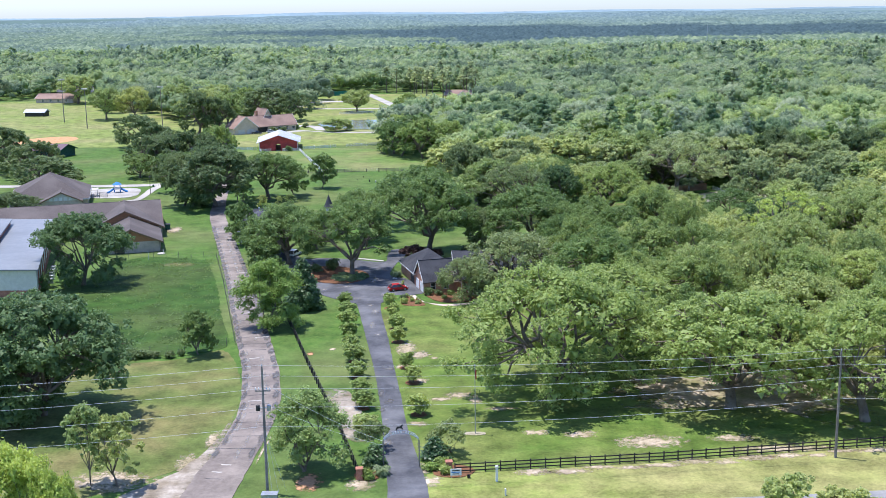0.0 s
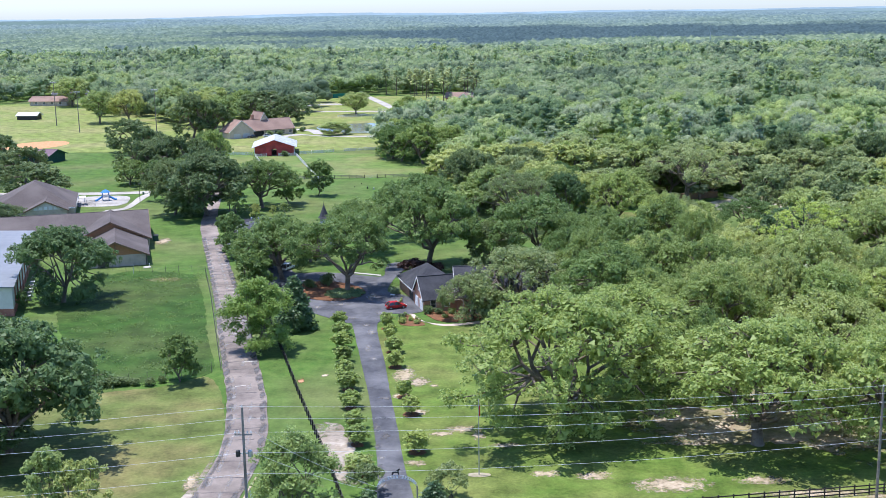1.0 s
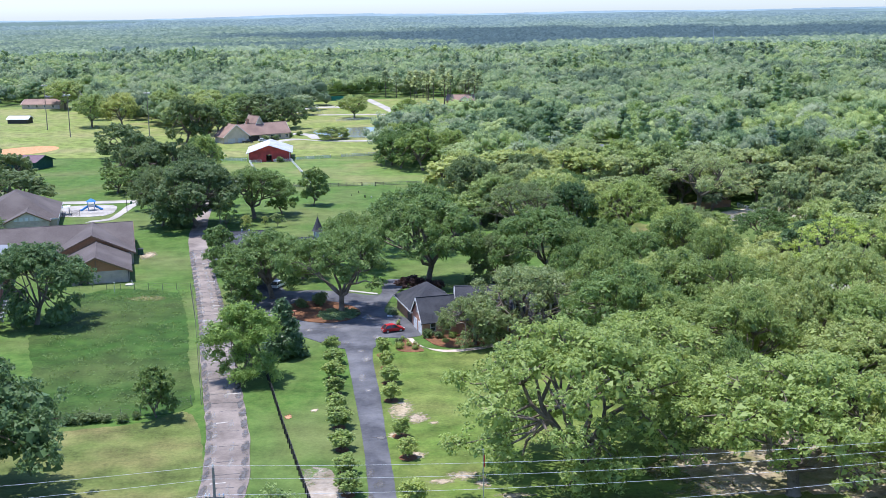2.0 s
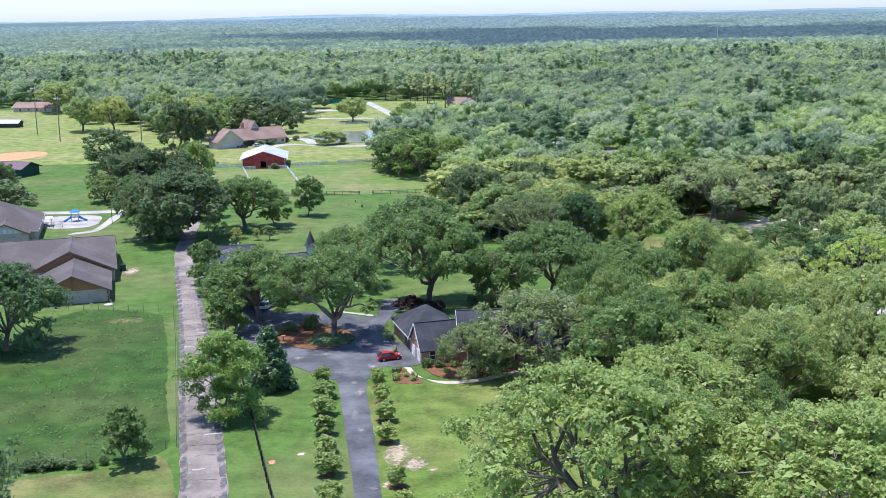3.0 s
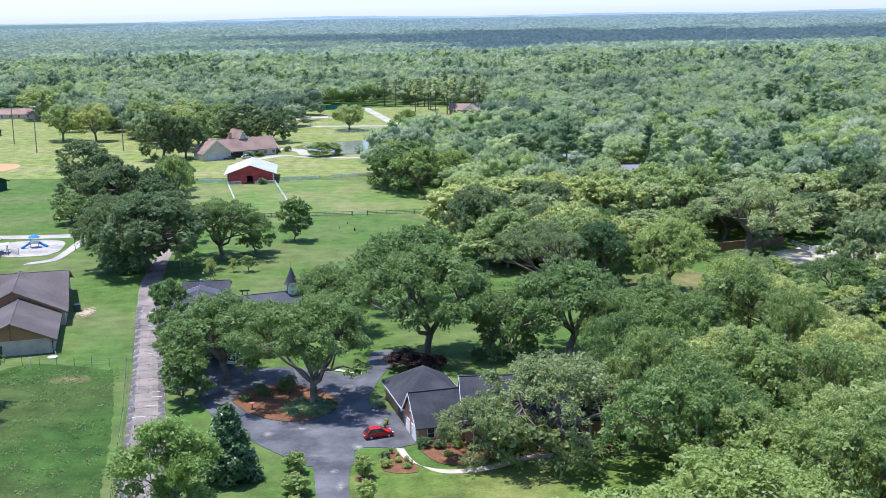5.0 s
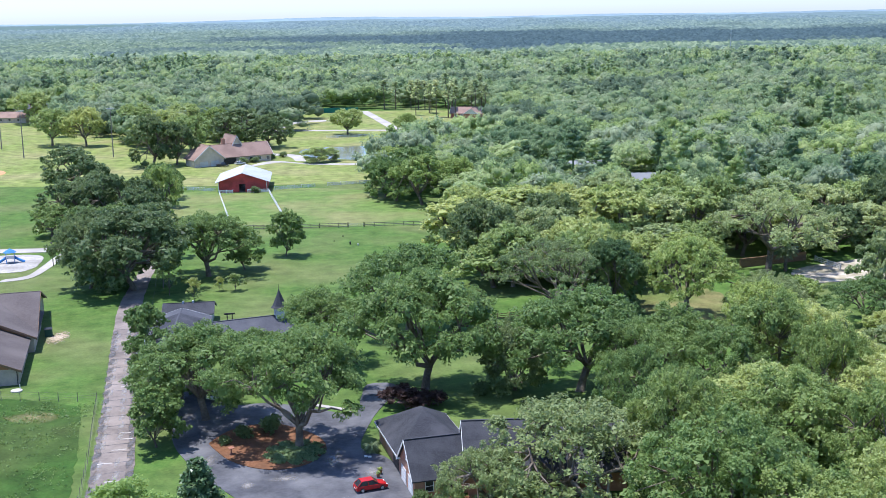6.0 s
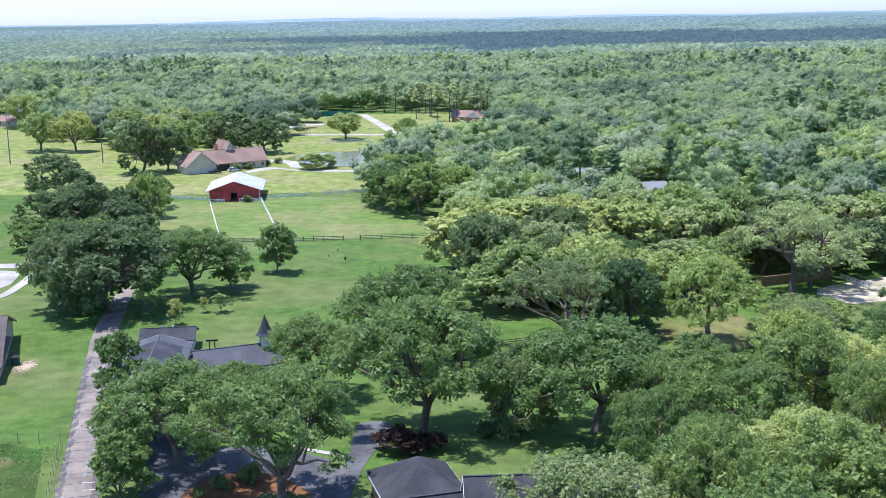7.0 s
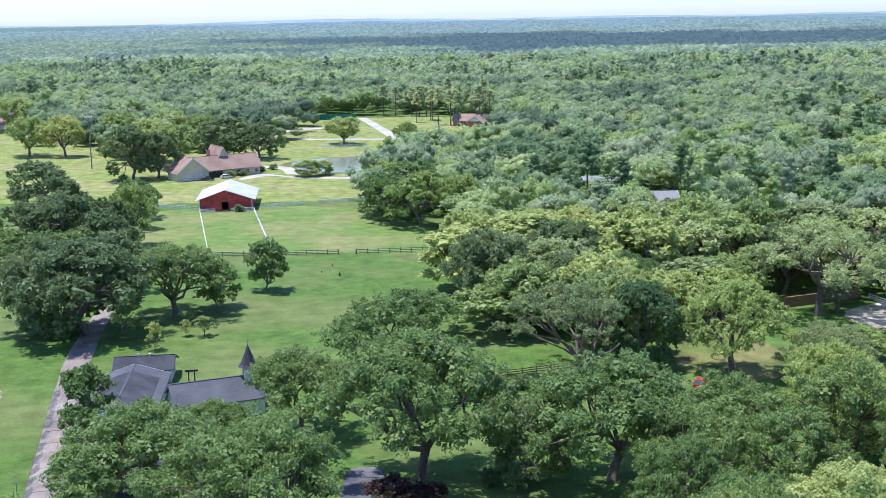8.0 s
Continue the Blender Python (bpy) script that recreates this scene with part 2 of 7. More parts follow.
M_WHITECAR = material("white_car_paint", (0.75, 0.76, 0.77), (0.8, 0.81, 0.82), 1.0, 0.25, spec=0.6)
M_BLACKCAR = material("black_car_paint", (0.015, 0.016, 0.02), (0.025, 0.026, 0.03), 1.0, 0.25, spec=0.6)
M_BLUE = material("blue_plastic", (0.05, 0.2, 0.5), (0.07, 0.26, 0.58))
M_TEAL = material("green_windscreen", (0.02, 0.16, 0.12), (0.03, 0.2, 0.16))
M_GREENPAINT = material("dark_green_paint", (0.02, 0.07, 0.05), (0.03, 0.09, 0.065))
M_PURPLE = material("plum_shingle", (0.14, 0.09, 0.11), (0.19, 0.13, 0.15))
M_TERRA = material("terracotta", (0.3, 0.13, 0.08), (0.36, 0.17, 0.11))

L_OAK = leaf_material("oak_leaves", (0.03212, 0.06656, 0.01751), (0.1055, 0.1627, 0.0467), 0.012)
# brighter copy of L_OAK with sun put into the colour; also light young foliage
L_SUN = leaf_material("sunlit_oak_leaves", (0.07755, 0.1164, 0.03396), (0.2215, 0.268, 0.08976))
L_DEEP = leaf_material("deep_green_leaves", (0.02484, 0.05557, 0.02166), (0.07727, 0.1283, 0.04602), 0.012)
L_DARK = leaf_material("dark_oak_leaves", (0.03265, 0.06279, 0.02404), (0.09573, 0.1361, 0.05046), 0.012)
# brighter copy of L_GREY, sun put into the colour
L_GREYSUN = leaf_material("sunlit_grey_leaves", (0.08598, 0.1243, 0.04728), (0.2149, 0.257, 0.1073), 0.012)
L_GREY = leaf_material("greyish_oak_leaves", (0.05441, 0.08995, 0.03219), (0.1514, 0.1917, 0.07292), 0.012)
L_BRIGHT = leaf_material("fresh_green_leaves", (0.06912, 0.1245, 0.02326), (0.1555, 0.225, 0.05329), 0.012)
L_FRESH = leaf_material("green_maple_leaves", (0.03974, 0.07638, 0.01895), (0.1325, 0.1892, 0.05415), 0.015)
L_LIME = leaf_material("lime_leaves", (0.0882, 0.1442, 0.0285), (0.252, 0.3135, 0.0684), 0.01)
L_LIGHT = leaf_material("light_green_leaves", (0.05724, 0.09553, 0.02229), (0.1923, 0.2479, 0.07074), 0.012)
L_MAG = leaf_material("glossy_dark_leaves", (0.03146, 0.06804, 0.02795), (0.0787, 0.1377, 0.04982), 0.01, rough=0.4, spec=0.35, through_light=0.4)
L_PINE = leaf_material("pine_needles", (0.122, 0.1699, 0.08134), (0.2855, 0.3206, 0.154), 0.015, through_light=0.8)


def wood_material(name, dark, mid, light, clump=0.85, deep=0.9):
    """Foliage of whole woods: clumps of leaf at two scales in colour and relief, and a broad drift from tree to tree."""
    m = bpy.data.materials.new(name)
    m.use_nodes = True
    nt = m.node_tree
    p = nt.nodes["Principled BSDF"]
    geo = nt.nodes.new("ShaderNodeNewGeometry")

    def noise_of(scale, detail, rough):
        n = nt.nodes.new("ShaderNodeTexNoise")
        n.inputs["Scale"].default_value, n.inputs["Detail"].default_value, n.inputs["Roughness"].default_value = scale, detail, rough
        nt.links.new(geo.outputs["Position"], n.inputs["Vector"])
        return n.outputs["Fac"]

    def plus(a, b, k):
        x = nt.nodes.new("ShaderNodeMath")
        x.operation = "MULTIPLY_ADD"
        nt.links.new(b, x.inputs[0])
        x.inputs[1].default_value = k
        nt.links.new(a, x.inputs[2])
        return x.outputs[0]
    leafy = noise_of(clump * 0.9, 6.0, 0.75)
    tone = plus(plus(plus(leafy, noise_of(0.05, 2.0, 0.5), 0.6), noise_of(0.006, 3.0, 0.6), 0.5), geo.outputs["Random Per Island"], 0.16)
    ramp = nt.nodes.new("ShaderNodeValToRGB")
    el = ramp.color_ramp.elements
    el.new(0.5)
    for e, at, c in zip(el, (0.86, 1.12, 1.42), (dark, mid, light)):
        e.position, e.color = min(at / 1.5, 1.0), (*c, 1)
    mr = nt.nodes.new("ShaderNodeMapRange")
    mr.inputs["From Max"].default_value = 1.5
    nt.links.new(tone, mr.inputs["Value"])
    nt.links.new(mr.outputs["Result"], ramp.inputs["Fac"])
    nt.links.new(ramp.outputs["Color"], p.inputs["Base Color"])
    p.inputs["Roughness"].default_value, p.inputs["Specular IOR Level"].default_value = 0.7, 0.12
    b = nt.nodes.new("ShaderNodeBump")
    b.inputs["Strength"].default_value, b.inputs["Distance"].default_value = 1.0, deep
    nt.links.new(noise_of(clump, 5.0, 0.7), b.inputs["Height"])
    nt.links.new(b.outputs["Normal"], p.inputs["Normal"])
    tr = nt.nodes.new("ShaderNodeBsdfTranslucent")
    nt.links.new(ramp.outputs["Color"], tr.inputs["Color"])
    mx = nt.nodes.new("ShaderNodeAddShader")
    nt.links.new(p.outputs["BSDF"], mx.inputs[0])
    nt.links.new(tr.outputs["BSDF"], mx.inputs[1])
    nt.links.new(mx.outputs["Shader"], nt.nodes["Material Output"].inputs["Surface"])
    return m


W_GREEN = wood_material("woodland_green", (0.09775, 0.1563, 0.07223), (0.1724, 0.2307, 0.1042), (0.2811, 0.3299, 0.158))
W_FRESH = wood_material("woodland_fresh", (0.116, 0.1768, 0.06166), (0.2121, 0.2673, 0.0967), (0.326, 0.373, 0.1521))
W_GREY = wood_material("woodland_grey", (0.116, 0.1585, 0.09611), (0.1985, 0.2404, 0.1426), (0.303, 0.3353, 0.2055))
W_LIGHT = wood_material("woodland_light", (0.1244, 0.1854, 0.08043), (0.2247, 0.2803, 0.1236), (0.3605, 0.3935, 0.1948))
W_DARK = wood_material("woodland_dark", (0.07106, 0.1261, 0.06166), (0.1275, 0.1811, 0.08672), (0.2027, 0.2501, 0.1247))
# far woods: haze worked into the colours as lifted darks and bluer greens
W_FAR = [wood_material("far_" + n, *c, 0.5, 1.8) for n, c in (
    ("pine", ((0.06856, 0.108, 0.06431), (0.1051, 0.1463, 0.08395), (0.149, 0.1899, 0.1101))), ("leaf", ((0.1068, 0.1621, 0.08237), (0.1706, 0.2222, 0.1093), (0.2401, 0.2893, 0.1426))), ("grey", ((0.13, 0.1725, 0.1006), (0.1979, 0.2387, 0.1346), (0.279, 0.3136, 0.179))),
    ("green", ((0.1143, 0.1725, 0.09029), (0.1805, 0.2334, 0.1172), (0.26, 0.3093, 0.1544))), ("fresh", ((0.13, 0.1891, 0.07999), (0.2037, 0.2544, 0.1077), (0.2989, 0.3423, 0.1505))))]


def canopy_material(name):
    """Distant stands of trees: crown by crown variation, pine stands, with a ragged cloud-shadow band and bluish haze
    painted in.
    """
    m = bpy.data.materials.new(name)
    m.use_nodes = True
    nt = m.node_tree
    p = nt.nodes["Principled BSDF"]
    geo = nt.nodes.new("ShaderNodeNewGeometry")
    xyz = nt.nodes.new("ShaderNodeSeparateXYZ")
    nt.links.new(geo.outputs["Position"], xyz.inputs["Vector"])

    def noise_of(scale, detail):
        n = nt.nodes.new("ShaderNodeTexNoise")
        n.inputs["Scale"].default_value, n.inputs["Detail"].default_value = scale, detail
        nt.links.new(geo.outputs["Position"], n.inputs["Vector"])
        return n.outputs["Fac"]

    def shifted(axis, fac, amount):
        a = nt.nodes.new("ShaderNodeMath")
        a.operation = "MULTIPLY_ADD"
        nt.links.new(fac, a.inputs[0])
        a.inputs[1].default_value = amount
        nt.links.new(axis, a.inputs[2])
        return a.outputs[0]

    def ramp(fac, lo, hi, stops):
        mr = nt.nodes.new("ShaderNodeMapRange")
        mr.inputs["From Min"].default_value, mr.inputs["From Max"].default_value = lo, hi
        nt.links.new(fac, mr.inputs["Value"])
        r = nt.nodes.new("ShaderNodeValToRGB")
        el = r.color_ramp.elements
        while len(el) < len(stops):
            el.new(0.5)
        for e, (at, c) in zip(el, stops):
            e.position, e.color = at, (*c, 1) if isinstance(c, tuple) else (c, c, c, 1)
        nt.links.new(mr.outputs["Result"], r.inputs["Fac"])
        return r.outputs["Color"]

    def mixed(fac, a, b, kind="MIX"):
        x = nt.nodes.new("ShaderNodeMix")
        x.data_type, x.blend_type = "RGBA", kind
        nt.links.new(fac, x.inputs["Factor"])
        nt.links.new(a, x.inputs["A"])
        nt.links.new(b, x.inputs["B"])
        return x.outputs["Result"]
    cell = nt.nodes.new("ShaderNodeTexVoronoi")
    cell.inputs["Scale"].default_value = 0.1
    nt.links.new(geo.outputs["Position"], cell.inputs["Vector"])
    sep = nt.nodes.new("ShaderNodeSeparateColor")
    nt.links.new(cell.outputs["Color"], sep.inputs["Color"])
    crown = sep.outputs["Red"]
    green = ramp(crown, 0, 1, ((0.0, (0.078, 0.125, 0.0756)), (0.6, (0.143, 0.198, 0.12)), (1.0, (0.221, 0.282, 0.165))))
    # dark blue-green for pine stands and for the painted cloud shadow
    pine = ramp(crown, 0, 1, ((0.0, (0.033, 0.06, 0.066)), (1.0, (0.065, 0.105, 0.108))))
    # distance haze mixed into the crown colour
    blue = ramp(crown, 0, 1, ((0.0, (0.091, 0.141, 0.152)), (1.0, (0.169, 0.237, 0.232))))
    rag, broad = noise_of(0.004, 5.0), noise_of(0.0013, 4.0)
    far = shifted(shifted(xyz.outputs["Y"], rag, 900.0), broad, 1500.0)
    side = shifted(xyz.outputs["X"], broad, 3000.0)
    # ragged band where the cloud's shadow is painted on the crowns
    shade_belt = ramp(far, 2400, 5600, ((0.22, 0.0), (0.27, 1.0), (0.64, 1.0), (0.7, 0.0)))
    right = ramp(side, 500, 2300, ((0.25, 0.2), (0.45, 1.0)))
    haze_fac = ramp(far, 2400, 5600, ((0.5, 0.0), (0.9, 1.0)))
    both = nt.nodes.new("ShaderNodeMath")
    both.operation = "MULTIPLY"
    nt.links.new(shade_belt, both.inputs[0])
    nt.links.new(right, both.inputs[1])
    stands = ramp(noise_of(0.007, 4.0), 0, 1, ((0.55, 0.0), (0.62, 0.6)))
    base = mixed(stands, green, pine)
    base = mixed(haze_fac, base, blue)
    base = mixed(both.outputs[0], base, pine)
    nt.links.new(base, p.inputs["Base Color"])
    p.inputs["Roughness"].default_value, p.inputs["Specular IOR Level"].default_value = 0.8, 0.1
    return m


def worn(m, reach=0.42, breakup=0.8, scale=0.7, soft=0.25, most=1.0):
    """Lets a patch thin out raggedly towards its rim, so that what lies below shows through."""
    nt = m.node_tree
    co = nt.nodes.new("ShaderNodeTexCoord")
    geo = nt.nodes.new("ShaderNodeNewGeometry")
    off = nt.nodes.new("ShaderNodeVectorMath")
    off.operation = "SUBTRACT"
    off.inputs[1].default_value = (0.5, 0.5, 0.5)
    nt.links.new(co.outputs["Generated"], off.inputs[0])
    flat = nt.nodes.new("ShaderNodeVectorMath")
    flat.operation = "MULTIPLY"
    flat.inputs[1].default_value = (1, 1, 0)
    nt.links.new(off.outputs["Vector"], flat.inputs[0])
    ln = nt.nodes.new("ShaderNodeVectorMath")
    ln.operation = "LENGTH"
    nt.links.new(flat.outputs["Vector"], ln.inputs[0])
    n = nt.nodes.new("ShaderNodeTexNoise")
    n.inputs["Scale"].default_value, n.inputs["Detail"].default_value, n.inputs["Roughness"].default_value = scale, 6.0, 0.7
    nt.links.new(geo.outputs["Position"], n.inputs["Vector"])
    add = nt.nodes.new("ShaderNodeMath")
    add.operation = "MULTIPLY_ADD"
    nt.links.new(n.outputs["Fac"], add.inputs[0])
    add.inputs[1].default_value = breakup
    nt.links.new(ln.outputs["Value"], add.inputs[2])
    mr = nt.nodes.new("ShaderNodeMapRange")
    mr.inputs["From Min"].default_value, mr.inputs["From Max"].default_value = reach + breakup * 0.5 - soft, reach + breakup * 0.5
    mr.inputs["To Min"].default_value = 1.0 - most
    nt.links.new(add.outputs[0], mr.inputs["Value"])
    clear = nt.nodes.new("ShaderNodeBsdfTransparent")
    mx = nt.nodes.new("ShaderNodeMixShader")
    nt.links.new(mr.outputs["Result"], mx.inputs["Fac"])
    nt.links.new(nt.nodes["Principled BSDF"].outputs["BSDF"], mx.inputs[1])
    nt.links.new(clear.outputs["BSDF"], mx.inputs[2])
    nt.links.new(mx.outputs["Shader"], nt.nodes["Material Output"].inputs["Surface"])
    return m


M_SANDWORN = worn(material("worn_sand", (0.39, 0.312, 0.216), (0.546, 0.45, 0.336), 0.9, 0.95, (0.312, 0.263, 0.156), 0.35, 0.3, spec=0.1, speckle=0.3), 0.45, 1.5, 1.1, 0.34)
M_SANDSTRIP = worn(material("pinkish_sand", (0.32, 0.272, 0.216), (0.432, 0.384, 0.32), 0.9, 0.95, (0.24, 0.2, 0.144), 0.35, 0.3, spec=0.1, speckle=0.3), 0.62, 1.2, 0.8, 0.3)
M_CLAYWORN = worn(material("worn_clay", (0.46, 0.23, 0.12), (0.55, 0.32, 0.18), 0.6, 0.95, spec=0.1, speckle=0.2), 0.45, 1.3, 0.9, 0.2)
M_LITTERWORN = worn(material("worn_litter", (0.325, 0.25, 0.175), (0.55, 0.463, 0.35), 0.5, 0.95, (0.213, 0.2, 0.1), 0.15, 0.3, spec=0.1, speckle=0.3), 0.46, 1.0, 0.22)
M_TARWORN = worn(material("worn_tar", (0.1, 0.098, 0.095), (0.16, 0.155, 0.15), 0.8, 0.85, spec=0.25, speckle=0.2), 0.4, 1.0, 0.5, 0.35, 0.9)
M_PALEWORN = worn(material("worn_pale_asphalt", (0.3, 0.285, 0.26), (0.38, 0.36, 0.33), 0.8, 0.85, spec=0.2, speckle=0.2), 0.36, 0.9, 0.6, 0.4, 0.7)
M_TUFT = worn(material("dry_tufts", (0.2, 0.19, 0.08), (0.27, 0.24, 0.12), 0.6, 0.95, spec=0.1, speckle=0.3), 0.4, 0.9, 0.5, 0.35, 0.8)
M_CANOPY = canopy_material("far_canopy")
# each farther ridge paler and bluer: distance haze is put into the colour
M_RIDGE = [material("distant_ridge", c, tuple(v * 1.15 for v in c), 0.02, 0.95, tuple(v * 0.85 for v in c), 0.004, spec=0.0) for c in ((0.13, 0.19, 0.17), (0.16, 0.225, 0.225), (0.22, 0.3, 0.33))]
L_PURPLE = leaf_material("purple_leaves", (0.02, 0.012, 0.011), (0.045, 0.026, 0.022), 0.01)
L_PALM = leaf_material("palm_fronds", (0.05, 0.085, 0.035), (0.13, 0.17, 0.08), 0.01)
L_COVER = leaf_material("ground_cover_leaves", (0.05, 0.09, 0.035), (0.12, 0.17, 0.07), 0.01)


# ---------------------------------------------------------------- helpers for meshes
def part(name, bm, mat, parent=None, label=""):
    me = bpy.data.meshes.new(name)
    bm.to_mesh(me)
    bm.free()
    me.materials.append(mat)
    ob = new(name, me)
    ob.parent = parent
    return tagged(ob, label)


def shared(name, me, parent, m):
    ob = new(name, me)
    ob.parent = parent
    ob.matrix_local = m
    return ob


def mesh_of(name, bm, mat):
    me = bpy.data.meshes.new(name)
    bm.to_mesh(me)
    bm.free()
    me.materials.append(mat)
    return me


def raw(name, verts, faces, mat, parent=None, smooth=False):
    me = bpy.data.meshes.new(name)
    verts = np.asarray(verts, np.float32)
    if isinstance(faces, np.ndarray):
        k = faces.shape[1]
        me.vertices.add(len(verts))
        me.vertices.foreach_set("co", verts.ravel())
        me.loops.add(faces.size)
        me.loops.foreach_set("vertex_index", faces.ravel().astype(np.int32))
        me.polygons.add(len(faces))
        me.polygons.foreach_set("loop_start", np.arange(0, faces.size, k, dtype=np.int32))
        me.update(calc_edges=True)
        me.validate()
    else:
        me.from_pydata(verts.tolist(), [], faces)
        me.update()
    if smooth:
        me.shade_smooth()
    me.materials.append(mat)
    ob = new(name, me)
    ob.parent = parent
    return ob


def thing(name, m, label, category, group="", kind=""):
    ob = new(name)
    ob.empty_display_size = 0.2
    ob.matrix_basis = m
    return tagged(ob, label, category, group, kind)


def box(bm, x0, x1, y0, y1, z0, z1, bevel=0.0):
    vs = [bm.verts.new((x, y, z)) for z in (z0, z1) for x, y in ((x0, y0), (x1, y0), (x1, y1), (x0, y1))]
    fs = [bm.faces.new([vs[i] for i in f]) for f in ((3, 2, 1, 0), (4, 5, 6, 7), (0, 1, 5, 4), (1, 2, 6, 5), (2, 3, 7, 6), (3, 0, 4, 7))]
    if bevel:
        es = list({e for f in fs for e in f.edges})
        bmesh.ops.bevel(bm, geom=es, offset=bevel, segments=1, affect="EDGES")
    return bm


def boxes(*rows, bevel=0.0):
    bm = bmesh.new()
    for r in rows:
        box(bm, *r, bevel=bevel)
    return bm


def prism(pts, z0, z1, bm=None):
    bm = bm or bmesh.new()
    a = [bm.verts.new((x, y, z0)) for x, y in pts]
    b = [bm.verts.new((x, y, z1)) for x, y in pts]
    n = len(pts)
    if sum(pts[i][0] * pts[(i + 1) % n][1] - pts[(i + 1) % n][0] * pts[i][1] for i in range(n)) < 0:
        a, b = a[::-1], b[::-1]
    bm.faces.new(b)
    bm.faces.new(a[::-1])
    for i in range(n):
        j = (i + 1) % n
        bm.faces.new((a[i], a[j], b[j], b[i]))
    return bm


def tube(bm, pts, radii, sides=7):
    """A tapered round tube along the points."""
    pts = [Vector(p) for p in pts]
    rings = []
    for i, p in enumerate(pts):
        d = (pts[min(i + 1, len(pts) - 1)] - pts[max(i - 1, 0)]).normalized()
        a = d.cross(Vector((0.31, 0.95, 0.1))).normalized() if abs(d.z) > 0.6 else d.cross(Vector((0, 0, 1))).normalized()
        b = d.cross(a)
        rings.append([bm.verts.new(p + (a * math.cos(k * math.tau / sides) + b * math.sin(k * math.tau / sides)) * radii[i]) for k in range(sides)])
    for r, s in zip(rings, rings[1:]):
        for k in range(sides):
            bm.faces.new((r[k], r[(k + 1) % sides], s[(k + 1) % sides], s[k]))
    bm.faces.new(rings[0])
    bm.faces.new(rings[-1][::-1])
    bmesh.ops.recalc_face_normals(bm, faces=bm.faces)
    return bm


def lathe(bm, profile, sides=12, x=0.0, y=0.0):
    """A turned form: rows of radius and height."""
    rings = [[bm.verts.new((x + r * math.cos(k * math.tau / sides), y + r * math.sin(k * math.tau / sides), z)) for k in range(sides)] for r, z in profile]
    for a, b in zip(rings, rings[1:]):
        for k in range(sides):
            bm.faces.new((a[k], a[(k + 1) % sides], b[(k + 1) % sides], b[k]))
    bm.faces.new(rings[0][::-1])
    bm.faces.new(rings[-1])
    return bm


def curve_through(pts, step):
    """Points along a smooth line through the given ones, about that far apart."""
    P = [Vector((*p, 0.0)[:3]) for p in pts]
    out = []
    for i in range(len(P) - 1):
        a, b, c, d = P[max(i - 1, 0)], P[i], P[i + 1], P[min(i + 2, len(P) - 1)]
        n = max(1, int((c - b).length / step))
        for k in range(n):
            t = k / n
            out.append(0.5 * ((2 * b) + (c - a) * t + (2 * a - 5 * b + 4 * c - d) * t * t + (3 * b - a - 3 * c + d) * t ** 3))
    return out + [P[-1]]


def ribbon(name, left, right, mat, z=0.08, rough_edge=0.12, label="", category="road", step=2.0):
    """A paved strip between two edge lines, a real step above the ground, with a frayed edge."""
    n = max(len(curve_through(left, step)), len(curve_through(right, step)))

    def even(pts):
        c = curve_through(pts, step)
        return [c[round(i * (len(c) - 1) / (n - 1))] for i in range(n)]
    L, R = even(left), even(right)
    bm = bmesh.new()
    rows = []
    for i, (a, b) in enumerate(zip(L, R)):
        w = (b - a).normalized()
        a = a - w * rough_edge * noise.noise(Vector((a.x * 0.5, a.y * 0.5, 1)))
        b = b + w * rough_edge * noise.noise(Vector((b.x * 0.5, b.y * 0.5, 7)))
        rows.append([bm.verts.new((p.x, p.y, zz)) for p, zz in ((a, 0.0), (a, z), (a.lerp(b, 0.5), z + 0.03), (b, z), (b, 0.0))])
    for r, s in zip(rows, rows[1:]):
        for k in range(4):
            bm.faces.new((r[k], r[k + 1], s[k + 1], s[k]))
    bmesh.ops.recalc_face_normals(bm, faces=bm.faces)
    ob = part(name, bm, mat)
    return tagged(ob, label, category, kind="structure")


def patch(name, pts, mat, z=0.04, label="", category="ground", jag=0.5, step=1.2, kind="structure"):
    """A flat patch of ground with an uneven outline through the points."""
    c = curve_through(list(pts) + [pts[0]], step)[:-1]
    cen = sum(c, Vector()) / len(c)
    c = [p + (p - cen).normalized() * jag * (noise.noise(p * 0.45) + 0.6 * noise.noise(p * 1.3)) for p in c]
    bm = prism([(p.x, p.y) for p in c], -0.05, z)
    return tagged(part(name, bm, mat), label, category, kind=kind)


def oval(cx, cy, rx, ry, turn=0.0, n=12):
    co, si = math.cos(radians(turn)), math.sin(radians(turn))
    return [(cx + rx * math.cos(a) * co - ry * math.sin(a) * si, cy + rx * math.cos(a) * si + ry * math.sin(a) * co) for a in (k * math.tau / n for k in range(n))]


# ---------------------------------------------------------------- ground
def ground_height(y):
    s = min(max((y - 3000.0) / 1700.0, 0.0), 1.0)
    return 40.0 * s * s * (3 - 2 * s)


ys = [-900, -300, 0, 100, 200, 300, 450, 600, 900, 1300, 2000, 2600, 3000] + [3000 + 100 * k for k in range(1, 19)]
xs = [-3600, -2400, -1400, -700, -300, -100, 0, 100, 300, 700, 1400, 2400, 3600]
bm = bmesh.new()
grid = [[bm.verts.new((x, y, ground_height(y))) for x in xs] for y in ys]
for a, b in zip(grid, grid[1:]):
    for k in range(len(xs) - 1):
        bm.faces.new((a[k], a[k + 1], b[k + 1], b[k]))
tagged(part("ground", bm, M_GRASS), "mown green grass with paler dry patches", "ground", kind="structure")

